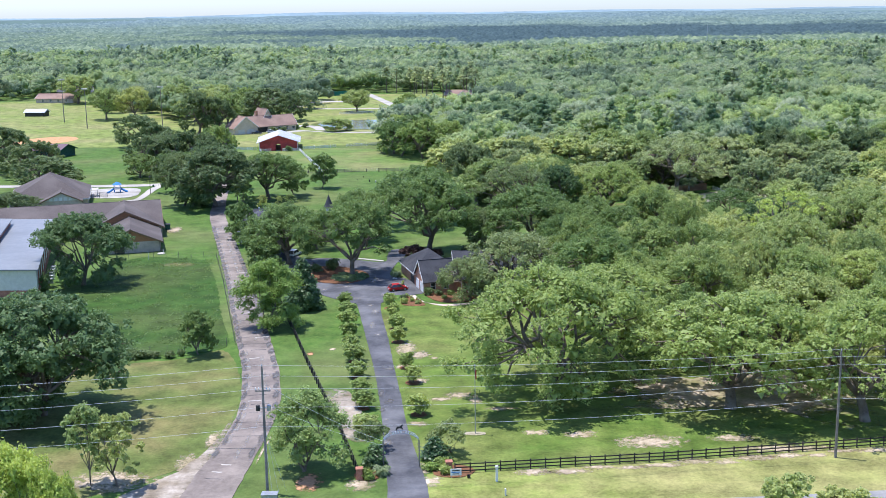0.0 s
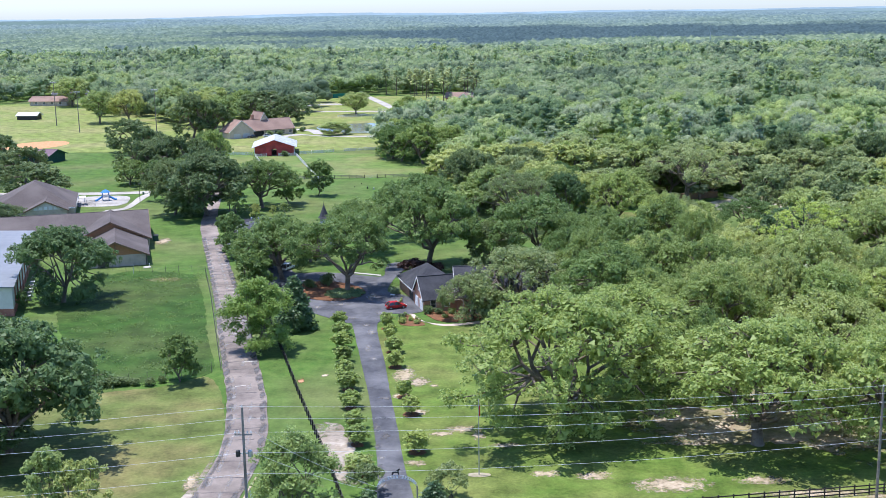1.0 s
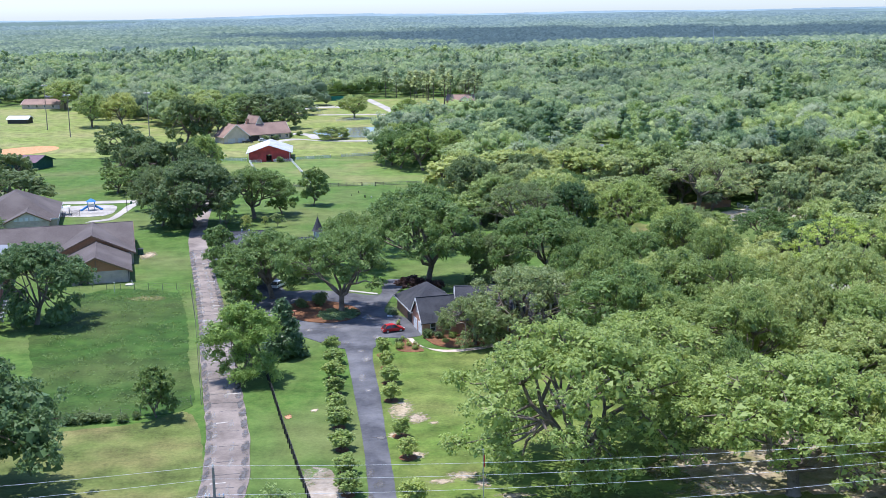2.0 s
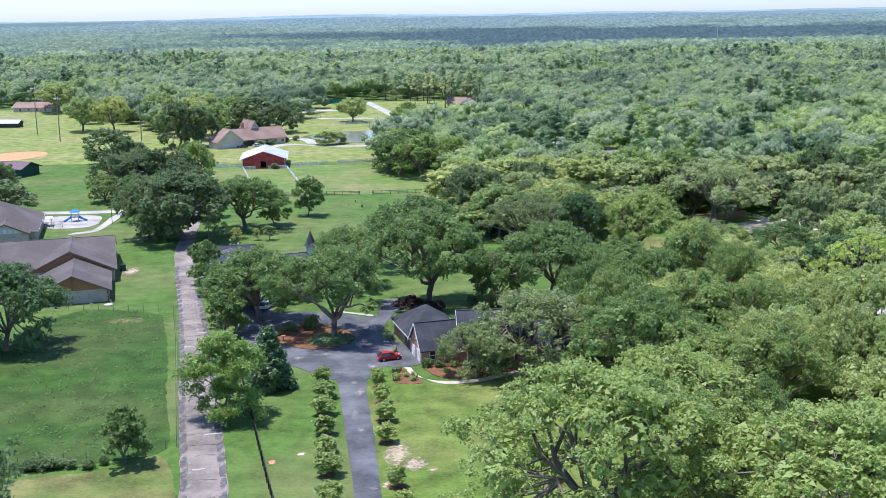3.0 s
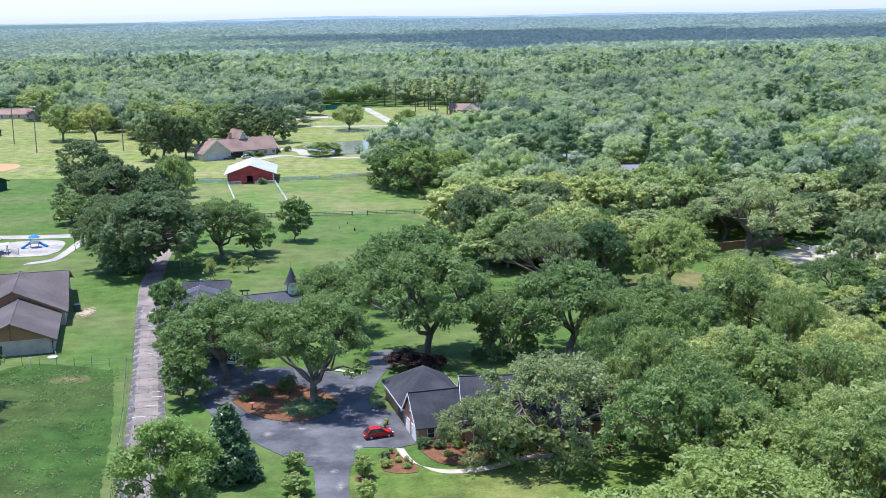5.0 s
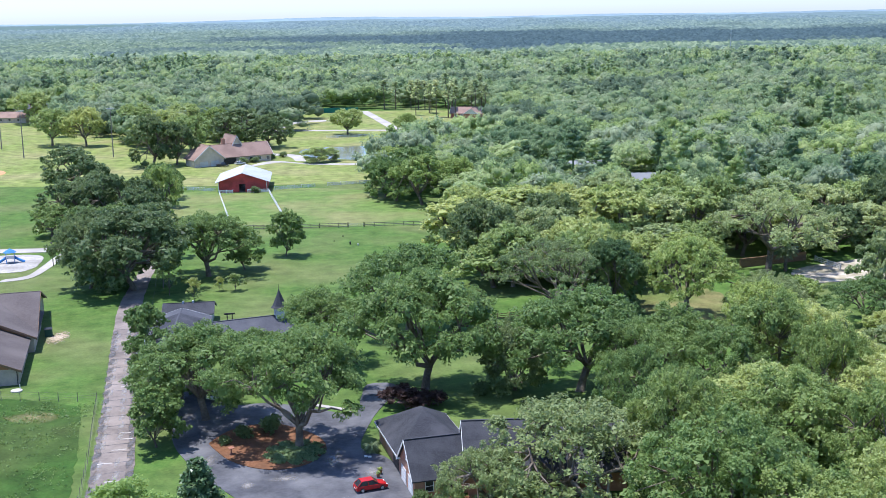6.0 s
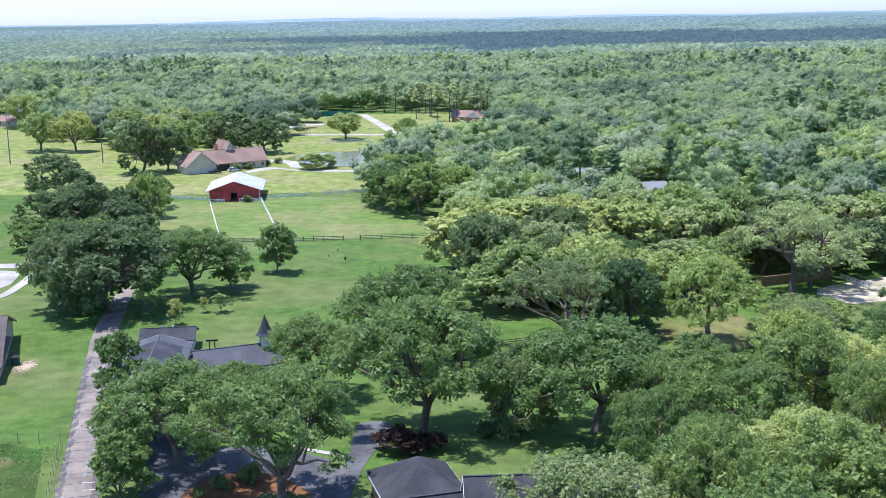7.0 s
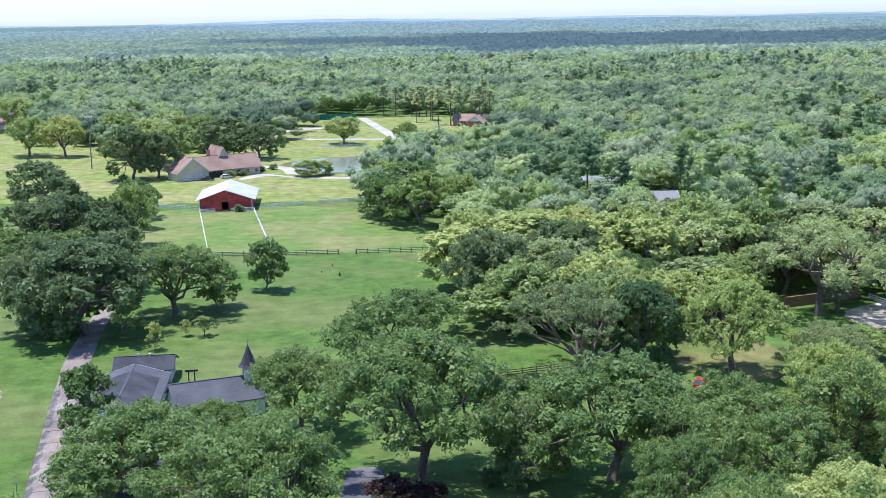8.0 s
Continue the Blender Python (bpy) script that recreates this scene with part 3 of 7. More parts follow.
patch("lawn_pasture", [(-60, 287), (-79, 290), (-84, 262), (-72, 225), (-62, 203), (-50, 204), (-41, 209), (-46, 231), (-53, 262)], M_PASTURE, 0.05, "lush dark green pasture inside a wire fence", "grass field", 0.6)
patch("lawn_front", [(-68, 196), (-48, 201), (-41, 206), (-35.2, 190), (-32.8, 172), (-33.2, 160), (-39, 147), (-70, 128), (-110, 150)], M_DRY, 0.03, "thin lawn with dry yellowish patches", "grass field", 0.6)
patch("lawn_meadow", [(-66, 452), (-95, 470), (-100, 520), (-60, 530), (-28, 520), (-5, 480), (2, 452), (-30, 449)], M_MEADOW, 0.03, "bright green horse paddock", "grass field", 0.8, 6)
patch("lawn_far", [(-100, 540), (-150, 545), (-225, 556), (-330, 620), (-380, 800), (-250, 860), (-180, 760), (-150, 745), (-90, 780), (-95, 850), (-40, 880), (30, 850), (-5, 730), (-20, 600), (-32, 545)], M_FAIR, 0.03, "pale sunlit lawns round the pond and ball field", "grass field", 1.5, 10)
patch("lawn_verge", [(-2.6, 146.2), (0, 146.6), (30, 149.8), (64, 154.6), (98, 159), (98, 120), (-2, 120), (-2.4, 138)], M_VERGE, 0.03, "short pale green roadside verge", "grass field", 0.1)
patch("lawn_grove", [(-3.2, 147), (0, 146.8), (30, 150), (64, 154.8), (84, 158), (84, 215), (40, 240), (6, 238), (-5, 240), (-13, 240), (-11, 214), (-9, 194), (-7.2, 179), (-6, 166), (-4.2, 154)], M_GROVE, 0.035, "sunny green lawn with sandy wear", "grass field", 0.1)

# roads and drives
ribbon("road_lane", [(-36.5, 120), (-34.5, 139.7), (-34.1, 145.5), (-33.0, 155.6), (-32.4, 169.6), (-33.4, 180.3), (-35.9, 195.7), (-40, 213.9), (-44.9, 235.5), (-50.6, 261.7), (-58.2, 294), (-68.2, 335), (-73, 358), (-78, 396), (-83, 440)],
       [(-26.5, 120), (-27.6, 139.4), (-27.3, 145.3), (-26.8, 155.4), (-26.2, 169.3), (-26.9, 180), (-29.4, 195.4), (-33.4, 213.6), (-38.4, 235.1), (-44.5, 261.3), (-52.6, 293.6), (-63, 334.7), (-68, 357), (-74.3, 396), (-79, 440)],
       M_ROAD, 0.08, 0.25, "worn light grey asphalt lane with cracks and pale seams")
ribbon("road_front", [(-260, 113.4), (-120, 124.6), (-60, 129.4), (0, 134.2), (60, 139.2), (140, 146), (260, 156)], [(-260, 106.6), (-120, 117.8), (-60, 122.8), (0, 127.4), (60, 132.4), (140, 139), (260, 149)],
       M_FRONT, 0.06, 0.15, "grey asphalt road along the verge", "road", 8)
ribbon("road_drive", [(-7.0, 122), (-7.6, 138.7), (-7.9, 144.6), (-8.9, 154.7), (-9.6, 166.2), (-10.8, 179.3), (-12.5, 194.6), (-14.9, 212.6), (-17.8, 234), (-19.2, 243)],
       [(-1.2, 122), (-2.2, 138.5), (-2.8, 144.4), (-4.3, 154.5), (-5.9, 166), (-7.2, 179.2), (-8.9, 194.5), (-10.7, 212.4), (-13.2, 233.7), (-13.4, 243)],
       M_DRIVE, 0.07, 0.1, "dark grey asphalt driveway with pale tyre marks", "driveway")
patch("road_court", [(-19.4, 240), (-24, 244.6), (-30, 251.6), (-36, 260), (-41, 270), (-43.5, 283), (-46, 300), (-40, 300), (-36, 287), (-30, 287), (-24, 285.4), (-15, 281.3), (-14.2, 289), (-13.6, 296), (-9, 296), (-9.4, 289), (-11.6, 279), (-12.6, 266.4), (-9, 263), (-5.5, 256), (-4.6, 248), (-7, 246.6), (-13, 246.6), (-13.3, 240)], M_DRIVE, 0.075, "dark asphalt court looping round an island", "driveway", 0.05, 1.5)
patch("island_bed", [(-35.4, 268.8), (-31, 262), (-25, 258.4), (-20, 260), (-17.6, 266), (-20, 272), (-27, 277), (-33, 274.5)], M_STRAW, 0.16, "island of brown pine straw in the drive", "planting bed", 0.15)
patch("house_bed", [(-4.2, 246.8), (-2.2, 242), (1, 239.6), (6, 240.4), (10, 243), (14, 242), (22, 243.4), (23, 247), (10, 248.6), (-3.8, 248)], M_STRAW, 0.1, "pine straw bed along the house front", "planting bed", 0.2)
patch("rose_bed", [(-9.4, 245), (-8.6, 237.8), (-4, 237.4), (-5, 241), (-7.2, 245.4)], M_STRAW, 0.1, "mulched bed with pots and small shrubs", "planting bed", 0.2)
ribbon("path_front", [(-7.4, 246.4), (-5.4, 241.4), (-0.4, 238.1), (6, 239.4), (10, 242.4), (15, 243.5)], [(-6.2, 246.2), (-4.2, 240.6), (-0.2, 236.7), (6.2, 237.9), (10.8, 241), (15.4, 242.2)], M_PATH, 0.1, 0.03, "curving pale concrete garden path", "path", 1.0)
ribbon("path_kerb", [(-24.2, 287.6), (-15, 283)], [(-23.9, 286.3), (-14.8, 281.7)], M_FARCONC, 0.14, 0.03, "pale concrete edging beside the drive", "path", 1.0)


# ---------------------------------------------------------------- buildings
def gable(parent, x0, x1, y0, y1, eave, ridge, axis, wall_mat, roof_mat, over=0.5, gable_mat=None, trim=M_WHITE, base=0.0):
    """A block with a saddle roof whose ridge runs along axis: wall, two roof slopes, gable boards."""
    def P(a, b, z):
        return (a, b, z) if axis == "x" else (b, a, z)
    a0, a1, b0, b1 = (x0, x1, y0, y1) if axis == "x" else (y0, y1, x0, x1)
    mid = (b0 + b1) / 2
    part("wall", boxes((x0, x1, y0, y1, base, eave)), wall_mat, parent)
    for a, s in ((a0, 1), (a1, -1)):
        bm = bmesh.new()
        t = a + s * 0.12
        v = [bm.verts.new(P(*p)) for p in ((a, b0, eave), (a, b1, eave), (a, mid, ridge - 0.12), (t, b0, eave), (t, b1, eave), (t, mid, ridge - 0.12))]
        bm.faces.new(v[:3]), bm.faces.new(v[3:][::-1])
        for i in range(3):
            j = (i + 1) % 3
            bm.faces.new((v[j], v[i], v[i + 3], v[j + 3]))
        bmesh.ops.recalc_face_normals(bm, faces=bm.faces)
        part("gable_wall", bm, gable_mat or wall_mat, parent)
    pitch = (ridge - eave) / (mid - b0)
    for side in (-1, 1):
        bo = (b0 if side < 0 else b1) + side * over
        zo = eave - pitch * over
        bm = bmesh.new()
        v = [bm.verts.new(P(*p)) for p in ((a0 - over, bo, zo + 0.1), (a1 + over, bo, zo + 0.1), (a1 + over, mid, ridge + 0.1), (a0 - over, mid, ridge + 0.1),
                                           (a0 - over, bo, zo - 0.06), (a1 + over, bo, zo - 0.06), (a1 + over, mid, ridge - 0.06), (a0 - over, mid, ridge - 0.06))]
        for f in ((0, 1, 2, 3), (7, 6, 5, 4), (0, 4, 5, 1), (1, 5, 6, 2), (2, 6, 7, 3), (3, 7, 4, 0)):
            bm.faces.new([v[i] for i in f])
        bmesh.ops.recalc_face_normals(bm, faces=bm.faces)
        part("roof", bm, roof_mat, parent)
        for a in (a0 - over - 0.03, a1 + over + 0.03):
            bm = bmesh.new()
            v = [bm.verts.new(P(*p)) for p in ((a, bo, zo + 0.12), (a, mid, ridge + 0.12), (a, mid, ridge - 0.3), (a, bo, zo - 0.3))]
            w = [bm.verts.new(P(*p)) for p in ((a + 0.06, bo, zo + 0.12), (a + 0.06, mid, ridge + 0.12), (a + 0.06, mid, ridge - 0.3), (a + 0.06, bo, zo - 0.3))]
            bm.faces.new(v), bm.faces.new(w[::-1])
            for i in range(4):
                bm.faces.new((v[i], w[i], w[(i + 1) % 4], v[(i + 1) % 4]))
            bmesh.ops.recalc_face_normals(bm, faces=bm.faces)
            part("bargeboard", bm, trim, parent)
    part("ridge_cap", boxes((a0 - over, a1 + over, mid - 0.15, mid + 0.15, ridge + 0.06, ridge + 0.15) if axis == "x" else (mid - 0.15, mid + 0.15, a0 - over, a1 + over, ridge + 0.06, ridge + 0.15)), roof_mat, parent)


def hip(parent, x0, x1, y0, y1, eave, ridge, wall_mat, roof_mat, inset=None, over=0.6):
    """A block with a hipped roof; inset: from each short end to the ridge's end."""
    part("wall", boxes((x0, x1, y0, y1, 0, eave)), wall_mat, parent)
    a, b, c, d = x0 - over, x1 + over, y0 - over, y1 + over
    along_x = (b - a) >= (d - c)
    half = min(b - a, d - c) / 2
    inset = inset or half
    if along_x:
        r = [((a + inset), (c + d) / 2), ((b - inset), (c + d) / 2)]
    else:
        r = [((a + b) / 2, c + inset), ((a + b) / 2, d - inset)]
    ridge_pts = [(*p, ridge) for p in r]
    e = [(a, c, eave), (b, c, eave), (b, d, eave), (a, d, eave)]
    faces = ((e[0], e[1], ridge_pts[1], ridge_pts[0]), (e[1], e[2], ridge_pts[1]), (e[2], e[3], ridge_pts[0], ridge_pts[1]), (e[3], e[0], ridge_pts[0])) if along_x else \
            ((e[0], e[1], ridge_pts[0]), (e[1], e[2], ridge_pts[1], ridge_pts[0]), (e[2], e[3], ridge_pts[1]), (e[3], e[0], ridge_pts[0], ridge_pts[1]))
    for f in faces:
        bm = bmesh.new()
        top = [bm.verts.new(p) for p in f]
        low = [bm.verts.new((p[0], p[1], p[2] - 0.16)) for p in f]
        bm.faces.new(top), bm.faces.new(low[::-1])
        for i in range(len(f)):
            j = (i + 1) % len(f)
            bm.faces.new((top[i], low[i], low[j], top[j]))
        bmesh.ops.recalc_face_normals(bm, faces=bm.faces)
        part("roof", bm, roof_mat, parent)
    part("fascia", boxes((a - 0.04, b + 0.04, c - 0.04, c + 0.02, eave - 0.32, eave - 0.02), (a - 0.04, b + 0.04, d - 0.02, d + 0.04, eave - 0.32, eave - 0.02),
                         (a - 0.04, a + 0.02, c, d, eave - 0.32, eave - 0.02), (b - 0.02, b + 0.04, c, d, eave - 0.32, eave - 0.02)), M_WHITE, parent)


def window(parent, x, y, z, w=1.0, h=1.4, face="front", frame_mat=M_WHITE):
    """A sash window standing a little proud of its wall: frame with a pane and a bar."""
    m = pose(x, y, z, 0, 0, {"front": 0, "left": -90, "right": 90, "back": 180}[face])
    bm = boxes((-w / 2 - 0.1, w / 2 + 0.1, -0.07, 0.03, h, h + 0.12), (-w / 2 - 0.14, w / 2 + 0.14, -0.1, 0.03, -0.1, 0), (-w / 2 - 0.1, -w / 2, -0.07, 0.03, 0, h),
               (w / 2, w / 2 + 0.1, -0.07, 0.03, 0, h), (-w / 2, w / 2, -0.05, 0.03, h / 2 - 0.03, h / 2 + 0.03))
    f = part("window", bm, frame_mat, parent)
    f.matrix_local = m
    part("pane", boxes((-w / 2, w / 2, -0.025, 0.02, 0, h)), M_GLASS, f)


def door(parent, x, y, w, h, face, mat, name="door", panels=0, z=0.0):
    m = pose(x, y, z, 0, 0, {"front": 0, "left": -90, "right": 90, "back": 180}[face])
    rows = [(-w / 2, w / 2, -0.06, 0.02, 0.02, h)]
    for k in range(panels):
        rows.append((-w / 2 + 0.1, w / 2 - 0.1, -0.085, -0.05, 0.1 + k * h / panels, (k + 1) * h / panels - 0.06))
    d = part(name, boxes(*rows), mat, parent)
    d.matrix_local = m


# the brick house behind the oak
house = thing("house", pose(-4.2, 247.8, 0, 0, 0, 15.5), "brick garage wing with charcoal shingle roof and white doors", "house")
gable(house, 0, 9.5, 0, 8.2, 2.9, 6.7, "x", M_BRICKO, M_SHINGLE, 0.45)
hip(house, 0.2, 10, 8.6, 22.5, 2.9, 6.9, M_BRICKO, M_SHINGLE, 6.8)
for k in (2.2, 5.9):
    door(house, 0, k, 2.7, 2.25, "left", M_WHITE, "garage_door", 4)
window(house, 0, 4.1, 3.9, 0.7, 0.9, "left")
# no real opening: a dark panel on the wall paints the carport's shade
door(house, 0.2, 11.5, 3.2, 2.4, "left", M_DARKMETAL, "carport_opening")
for k in (2.0, 5.0):
    window(house, k, 0, 0.9, 1.0, 1.4)

main_house = thing("house", pose(2.8, 248.6, 0, 0, 0, 3), "brick house with charcoal roof, white dormers and columned porch", "house")
gable(main_house, 0, 21, 0, 12.5, 3.2, 8.1, "x", M_BRICKO, M_SHINGLE, 0.5)
for k in (4.6, 11.6, 17.4):
    d = part("dormer", boxes((k - 0.9, k + 0.9, 1.3, 4.8, 4.0, 5.7)), M_WHITE, main_house, "white sided dormer")
    bm = bmesh.new()
    for s in (-1, 1):
        v = [bm.verts.new(p) for p in ((k + s * 1.2, 1.0, 5.55), (k, 1.0, 6.7), (k, 5.6, 6.7), (k + s * 1.2, 4.6, 5.55), (k + s * 1.2, 1.0, 5.42), (k, 1.0, 6.57), (k, 5.6, 6.57), (k + s * 1.2, 4.6, 5.42))]
        for f in ((0, 1, 2, 3), (7, 6, 5, 4), (0, 4, 5, 1), (2, 6, 7, 3), (3, 7, 4, 0), (1, 5, 6, 2)):
            bm.faces.new([v[i] for i in f])
    bmesh.ops.recalc_face_normals(bm, faces=bm.faces)
    part("dormer_roof", bm, M_SHINGLE, main_house)
    window(main_house, k, 1.3, 4.25, 0.9, 1.25)
part("porch_roof", prism([(2.5, -2.9), (18.5, -2.9), (18.5, 0.6), (2.5, 0.6)], 2.95, 3.15), M_SHINGLE, main_house)
part("porch_floor", boxes((2.5, 18.5, -2.9, 0, 0, 0.3)), M_CONC, main_house)
for k in (3, 6.1, 9.2, 12.3, 15.4, 18):
    part("column", lathe(bmesh.new(), [(0.24, 0.3), (0.24, 0.42), (0.17, 0.46), (0.15, 2.7), (0.22, 2.78), (0.22, 2.95)], 10, k, -2.6), M_WHITE, main_house)
for k in (4.5, 7.6, 13.8, 16.8):
    window(main_house, k, 0, 0.9, 1.0, 1.7)
door(main_house, 10.7, 0, 1.1, 2.2, "front", M_WHITE, "door", 3, 0.3)

# red horse barn
barn = thing("barn", pose(-82.6, 521.6, 0, 0, 0, 6.5), "red board barn with white metal roof and open middle", "barn")
part("wall", boxes((0, 7.4, 0, 0.2, 0, 3.9), (9.6, 17.4, 0, 0.2, 0, 3.9), (7.4, 9.6, 0, 0.2, 3.0, 3.9)), M_BARN, barn)
part("wall", boxes((0, 0.2, 0.2, 24, 0, 3.9)), M_BARN, barn)
part("wall", boxes((17.2, 17.4, 0.2, 24, 0, 3.9)), M_BARN, barn)
part("wall", boxes((0.2, 7.2, 23.8, 24, 0, 3.9), (9.8, 17.2, 23.8, 24, 0, 3.9)), M_BARN, barn)
for yy in (0, 23.8):
    bm = bmesh.new()
    v = [bm.verts.new(p) for p in ((0, yy, 3.9), (17.4, yy, 3.9), (8.7, yy, 6.8), (0, yy + 0.2, 3.9), (17.4, yy + 0.2, 3.9), (8.7, yy + 0.2, 6.8))]
    bm.faces.new(v[:3]), bm.faces.new(v[3:][::-1])
    for i in range(3):
        bm.faces.new((v[i], v[i + 3], v[(i + 1) % 3 + 3], v[(i + 1) % 3]))
    bmesh.ops.recalc_face_normals(bm, faces=bm.faces)
    part("gable_wall", bm, M_BARN, barn)
for s in (-1, 1):
    bm = bmesh.new()
    v = [bm.verts.new((8.7 + s * a, b, z + dz)) for dz in (0.12, 0) for a, b, z in ((0, -1.2, 7.0), (9.9, -1.2, 3.6), (9.9, 25, 3.6), (0, 25, 7.0))]
    for f in ((0, 1, 2, 3), (7, 6, 5, 4), (0, 4, 5, 1), (1, 5, 6, 2), (2, 6, 7, 3), (3, 7, 4, 0)):
        bm.faces.new([v[i] for i in f])
    for k in range(27):
        y = -1.1 + k
        w = [bm.verts.new((8.7 + s * a, y + o, z)) for a, o, z in ((0, 0, 7.12), (9.9, 0, 3.72), (9.9, 0.08, 3.72), (0, 0.08, 7.12), (0, 0.04, 7.17), (9.9, 0.04, 3.77))]
        bm.faces.new((w[0], w[1], w[5], w[4])), bm.faces.new((w[4], w[5], w[2], w[3]))
    bmesh.ops.recalc_face_normals(bm, faces=bm.faces)
    part("roof", bm, M_METALROOF, barn, "white standing seam metal roof")
part("sliding_door", boxes((4.8, 7.3, -0.16, -0.04, 0.1, 3.1)), M_BARN, barn)
part("sliding_door", boxes((9.7, 12.2, -0.16, -0.04, 0.1, 3.1)), M_BARN, barn)
part("corner_trim", boxes((-0.06, 0.18, -0.06, -0.01, 0, 3.9)), M_WHITE, barn)
part("corner_trim", boxes((17.22, 17.46, -0.06, -0.01, 0, 3.9)), M_WHITE, barn)
part("aisle_floor", boxes((0.2, 17.2, 0.2, 23.8, 0, 0.08)), M_SAND, barn)
for k in (7.2, 9.8):
    part("stall_wall", boxes((k - 0.08, k + 0.08, 0.4, 20, 0.08, 2.4)), M_BROWNWOOD, barn)

# tan-roofed ranch house
ranch = thing("house", pose(-106.5, 594, 0, 0, 0, 33), "tan brick ranch house with tan shingle roof", "house")
gable(ranch, 0, 13, 0, 11, 3.6, 9.0, "y", M_TANL, M_SHINGLET, 0.7, M_TANL)
gable(ranch, 10, 36.5, 3, 14, 3.6, 8.2, "x", M_TANL, M_SHINGLET, 0.8)
gable(ranch, 18, 27, 8, 20, 3.6, 11.6, "y", M_TANL, M_SHINGLET, 0.6)
part("chimney", boxes((16.2, 17.6, 9, 10.2, 4, 10.6), (16.1, 17.7, 8.9, 10.3, 10.3, 10.6)), M_BRICKO, ranch)
door(ranch, 4, 0, 3.6, 2.4, "front", M_CREAM, "garage_door", 4)
door(ranch, 9, 0, 3.6, 2.4, "front", M_CREAM, "garage_door", 4)
# dark sheet on the wall stands for the shade inside the carport
part("carport_shade", boxes((13.4, 20, 2.8, 3.02, 0, 2.6)), M_DARKMETAL, ranch)
for k in (23, 27, 31, 35):
    window(ranch, k, 3, 0.9, 1.5, 1.4)

# school wing with grey metal roof, cream wall and brick base
hall = thing("school_building", pose(-90.2, 249.6, 0), "cream and brick hall with pale grey metal roof", "building")
part("wall", prism([(0, 0), (-17.5, 63), (-60, 66), (-46, 2)], 1.6, 6.2), M_CREAM, hall)
part("brick_base", prism([(0.06, -0.06), (-17.4, 63.06), (-60, 66.1), (-46.1, 1.9)], 0, 1.6), M_BRICK, hall)
part("roof", prism([(0.7, -0.7), (-17, 63.8), (-60.4, 66.6), (-46.6, 1.3)], 6.2, 6.5), M_GREYROOF, hall)
part("upper_wall", prism([(-17, 18), (-26, 56), (-56, 60), (-48, 20)], 6.5, 7.7), M_BRICK, hall)
part("upper_roof", prism([(-16.4, 17.4), (-25.6, 56.6), (-56.4, 60.6), (-48.6, 19.4)], 7.7, 8.0), M_GREYROOF, hall)
for k in range(9):
    f = (k + 0.7) / 9.6
    o = part("pilaster", boxes((-0.12, 0.12, -0.28, 0.28, 0, 6.15)), M_BRICK, hall)
    o.matrix_local = pose(-17.5 * f + 0.1, 63 * f, 0, 0, 0, 15.5)
for k in range(5):
    ac = thing("air_conditioner", pose(-90.2 - 17.5 * (0.22 + k * 0.055) + 2.0, 249.6 + 63 * (0.22 + k * 0.055), 0, 0, 0, 15.5), "grey box air conditioner standing beside the brick wall", "air conditioner", "units beside the hall")
    part("casing", boxes((-0.55, 0.55, -0.55, 0.55, 0.08, 1.15), bevel=0.05), M_STEEL, ac)
    part("fan_grille", lathe(bmesh.new(), [(0.42, 1.15), (0.42, 1.19), (0.12, 1.21)], 14), M_DARKMETAL, ac)
    part("base_slab", boxes((-0.7, 0.7, -0.7, 0.7, 0, 0.08)), M_CONC, ac)

# school classroom block with brown shingle gables
school = thing("school_building", pose(-74.5, 299, 0, 0, 0, 15.5), "tan brick classroom block with brown shingle gables", "building")
gable(school, -15.2, 0, 0, 20, 2.9, 6.3, "y", M_TAN, M_SHINGLEB, 0.7, M_ORANGE, M_BROWNWOOD)
gable(school, -18.5, 1.2, 20.5, 40, 3.2, 7.9, "y", M_TAN, M_SHINGLEB, 0.7, M_ORANGE, M_BROWNWOOD)
gable(school, -64, 1.0, 25, 53, 3.2, 7.7, "x", M_TAN, M_SHINGLEB, 0.7, M_TAN, M_BROWNWOOD)
part("ridge_post", boxes((-7.75, -7.45, -0.25, -0.12, 3.0, 5.6)), M_BROWNWOOD, school)
door(school, -10.6, 0, 2.6, 2.1, "front", M_GLASS, "glass_door")
part("downpipe", boxes((-0.3, -0.16, -0.2, -0.06, 0, 2.9)), M_DARKMETAL, school)
wing = thing("school_building", pose(-124, 384, 0, 0, 0, 15.5), "tall hipped assembly hall with brown shingle roof", "building")
hip(wing, -19, 5, -16, 14, 3.4, 10.2, M_TAN, M_SHINGLEB, 13)
gable(wing, -9, 3, -19.5, -4, 3.4, 6.2, "y", M_TAN, M_SHINGLEB, 0.6, M_CREAM, M_BROWNWOOD)
for k in range(5):
    part("vent_slat", boxes((-6.6 + k * 1.5, -5.7 + k * 1.5, -19.62, -19.5, 3.5, 4.5)), M_WHITE, wing)
heat = thing("air_conditioner", pose(-80.0, 330.5, 0, 0, 0, 15), "dark air conditioner box beside the classroom wall", "air conditioner")
part("casing", boxes((-0.7, 0.7, -0.9, 0.9, 0.05, 1.5), bevel=0.06), M_GREENPAINT, heat)
part("lid", boxes((-0.75, 0.75, -0.95, 0.95, 1.5, 1.58)), M_DARKMETAL, heat)

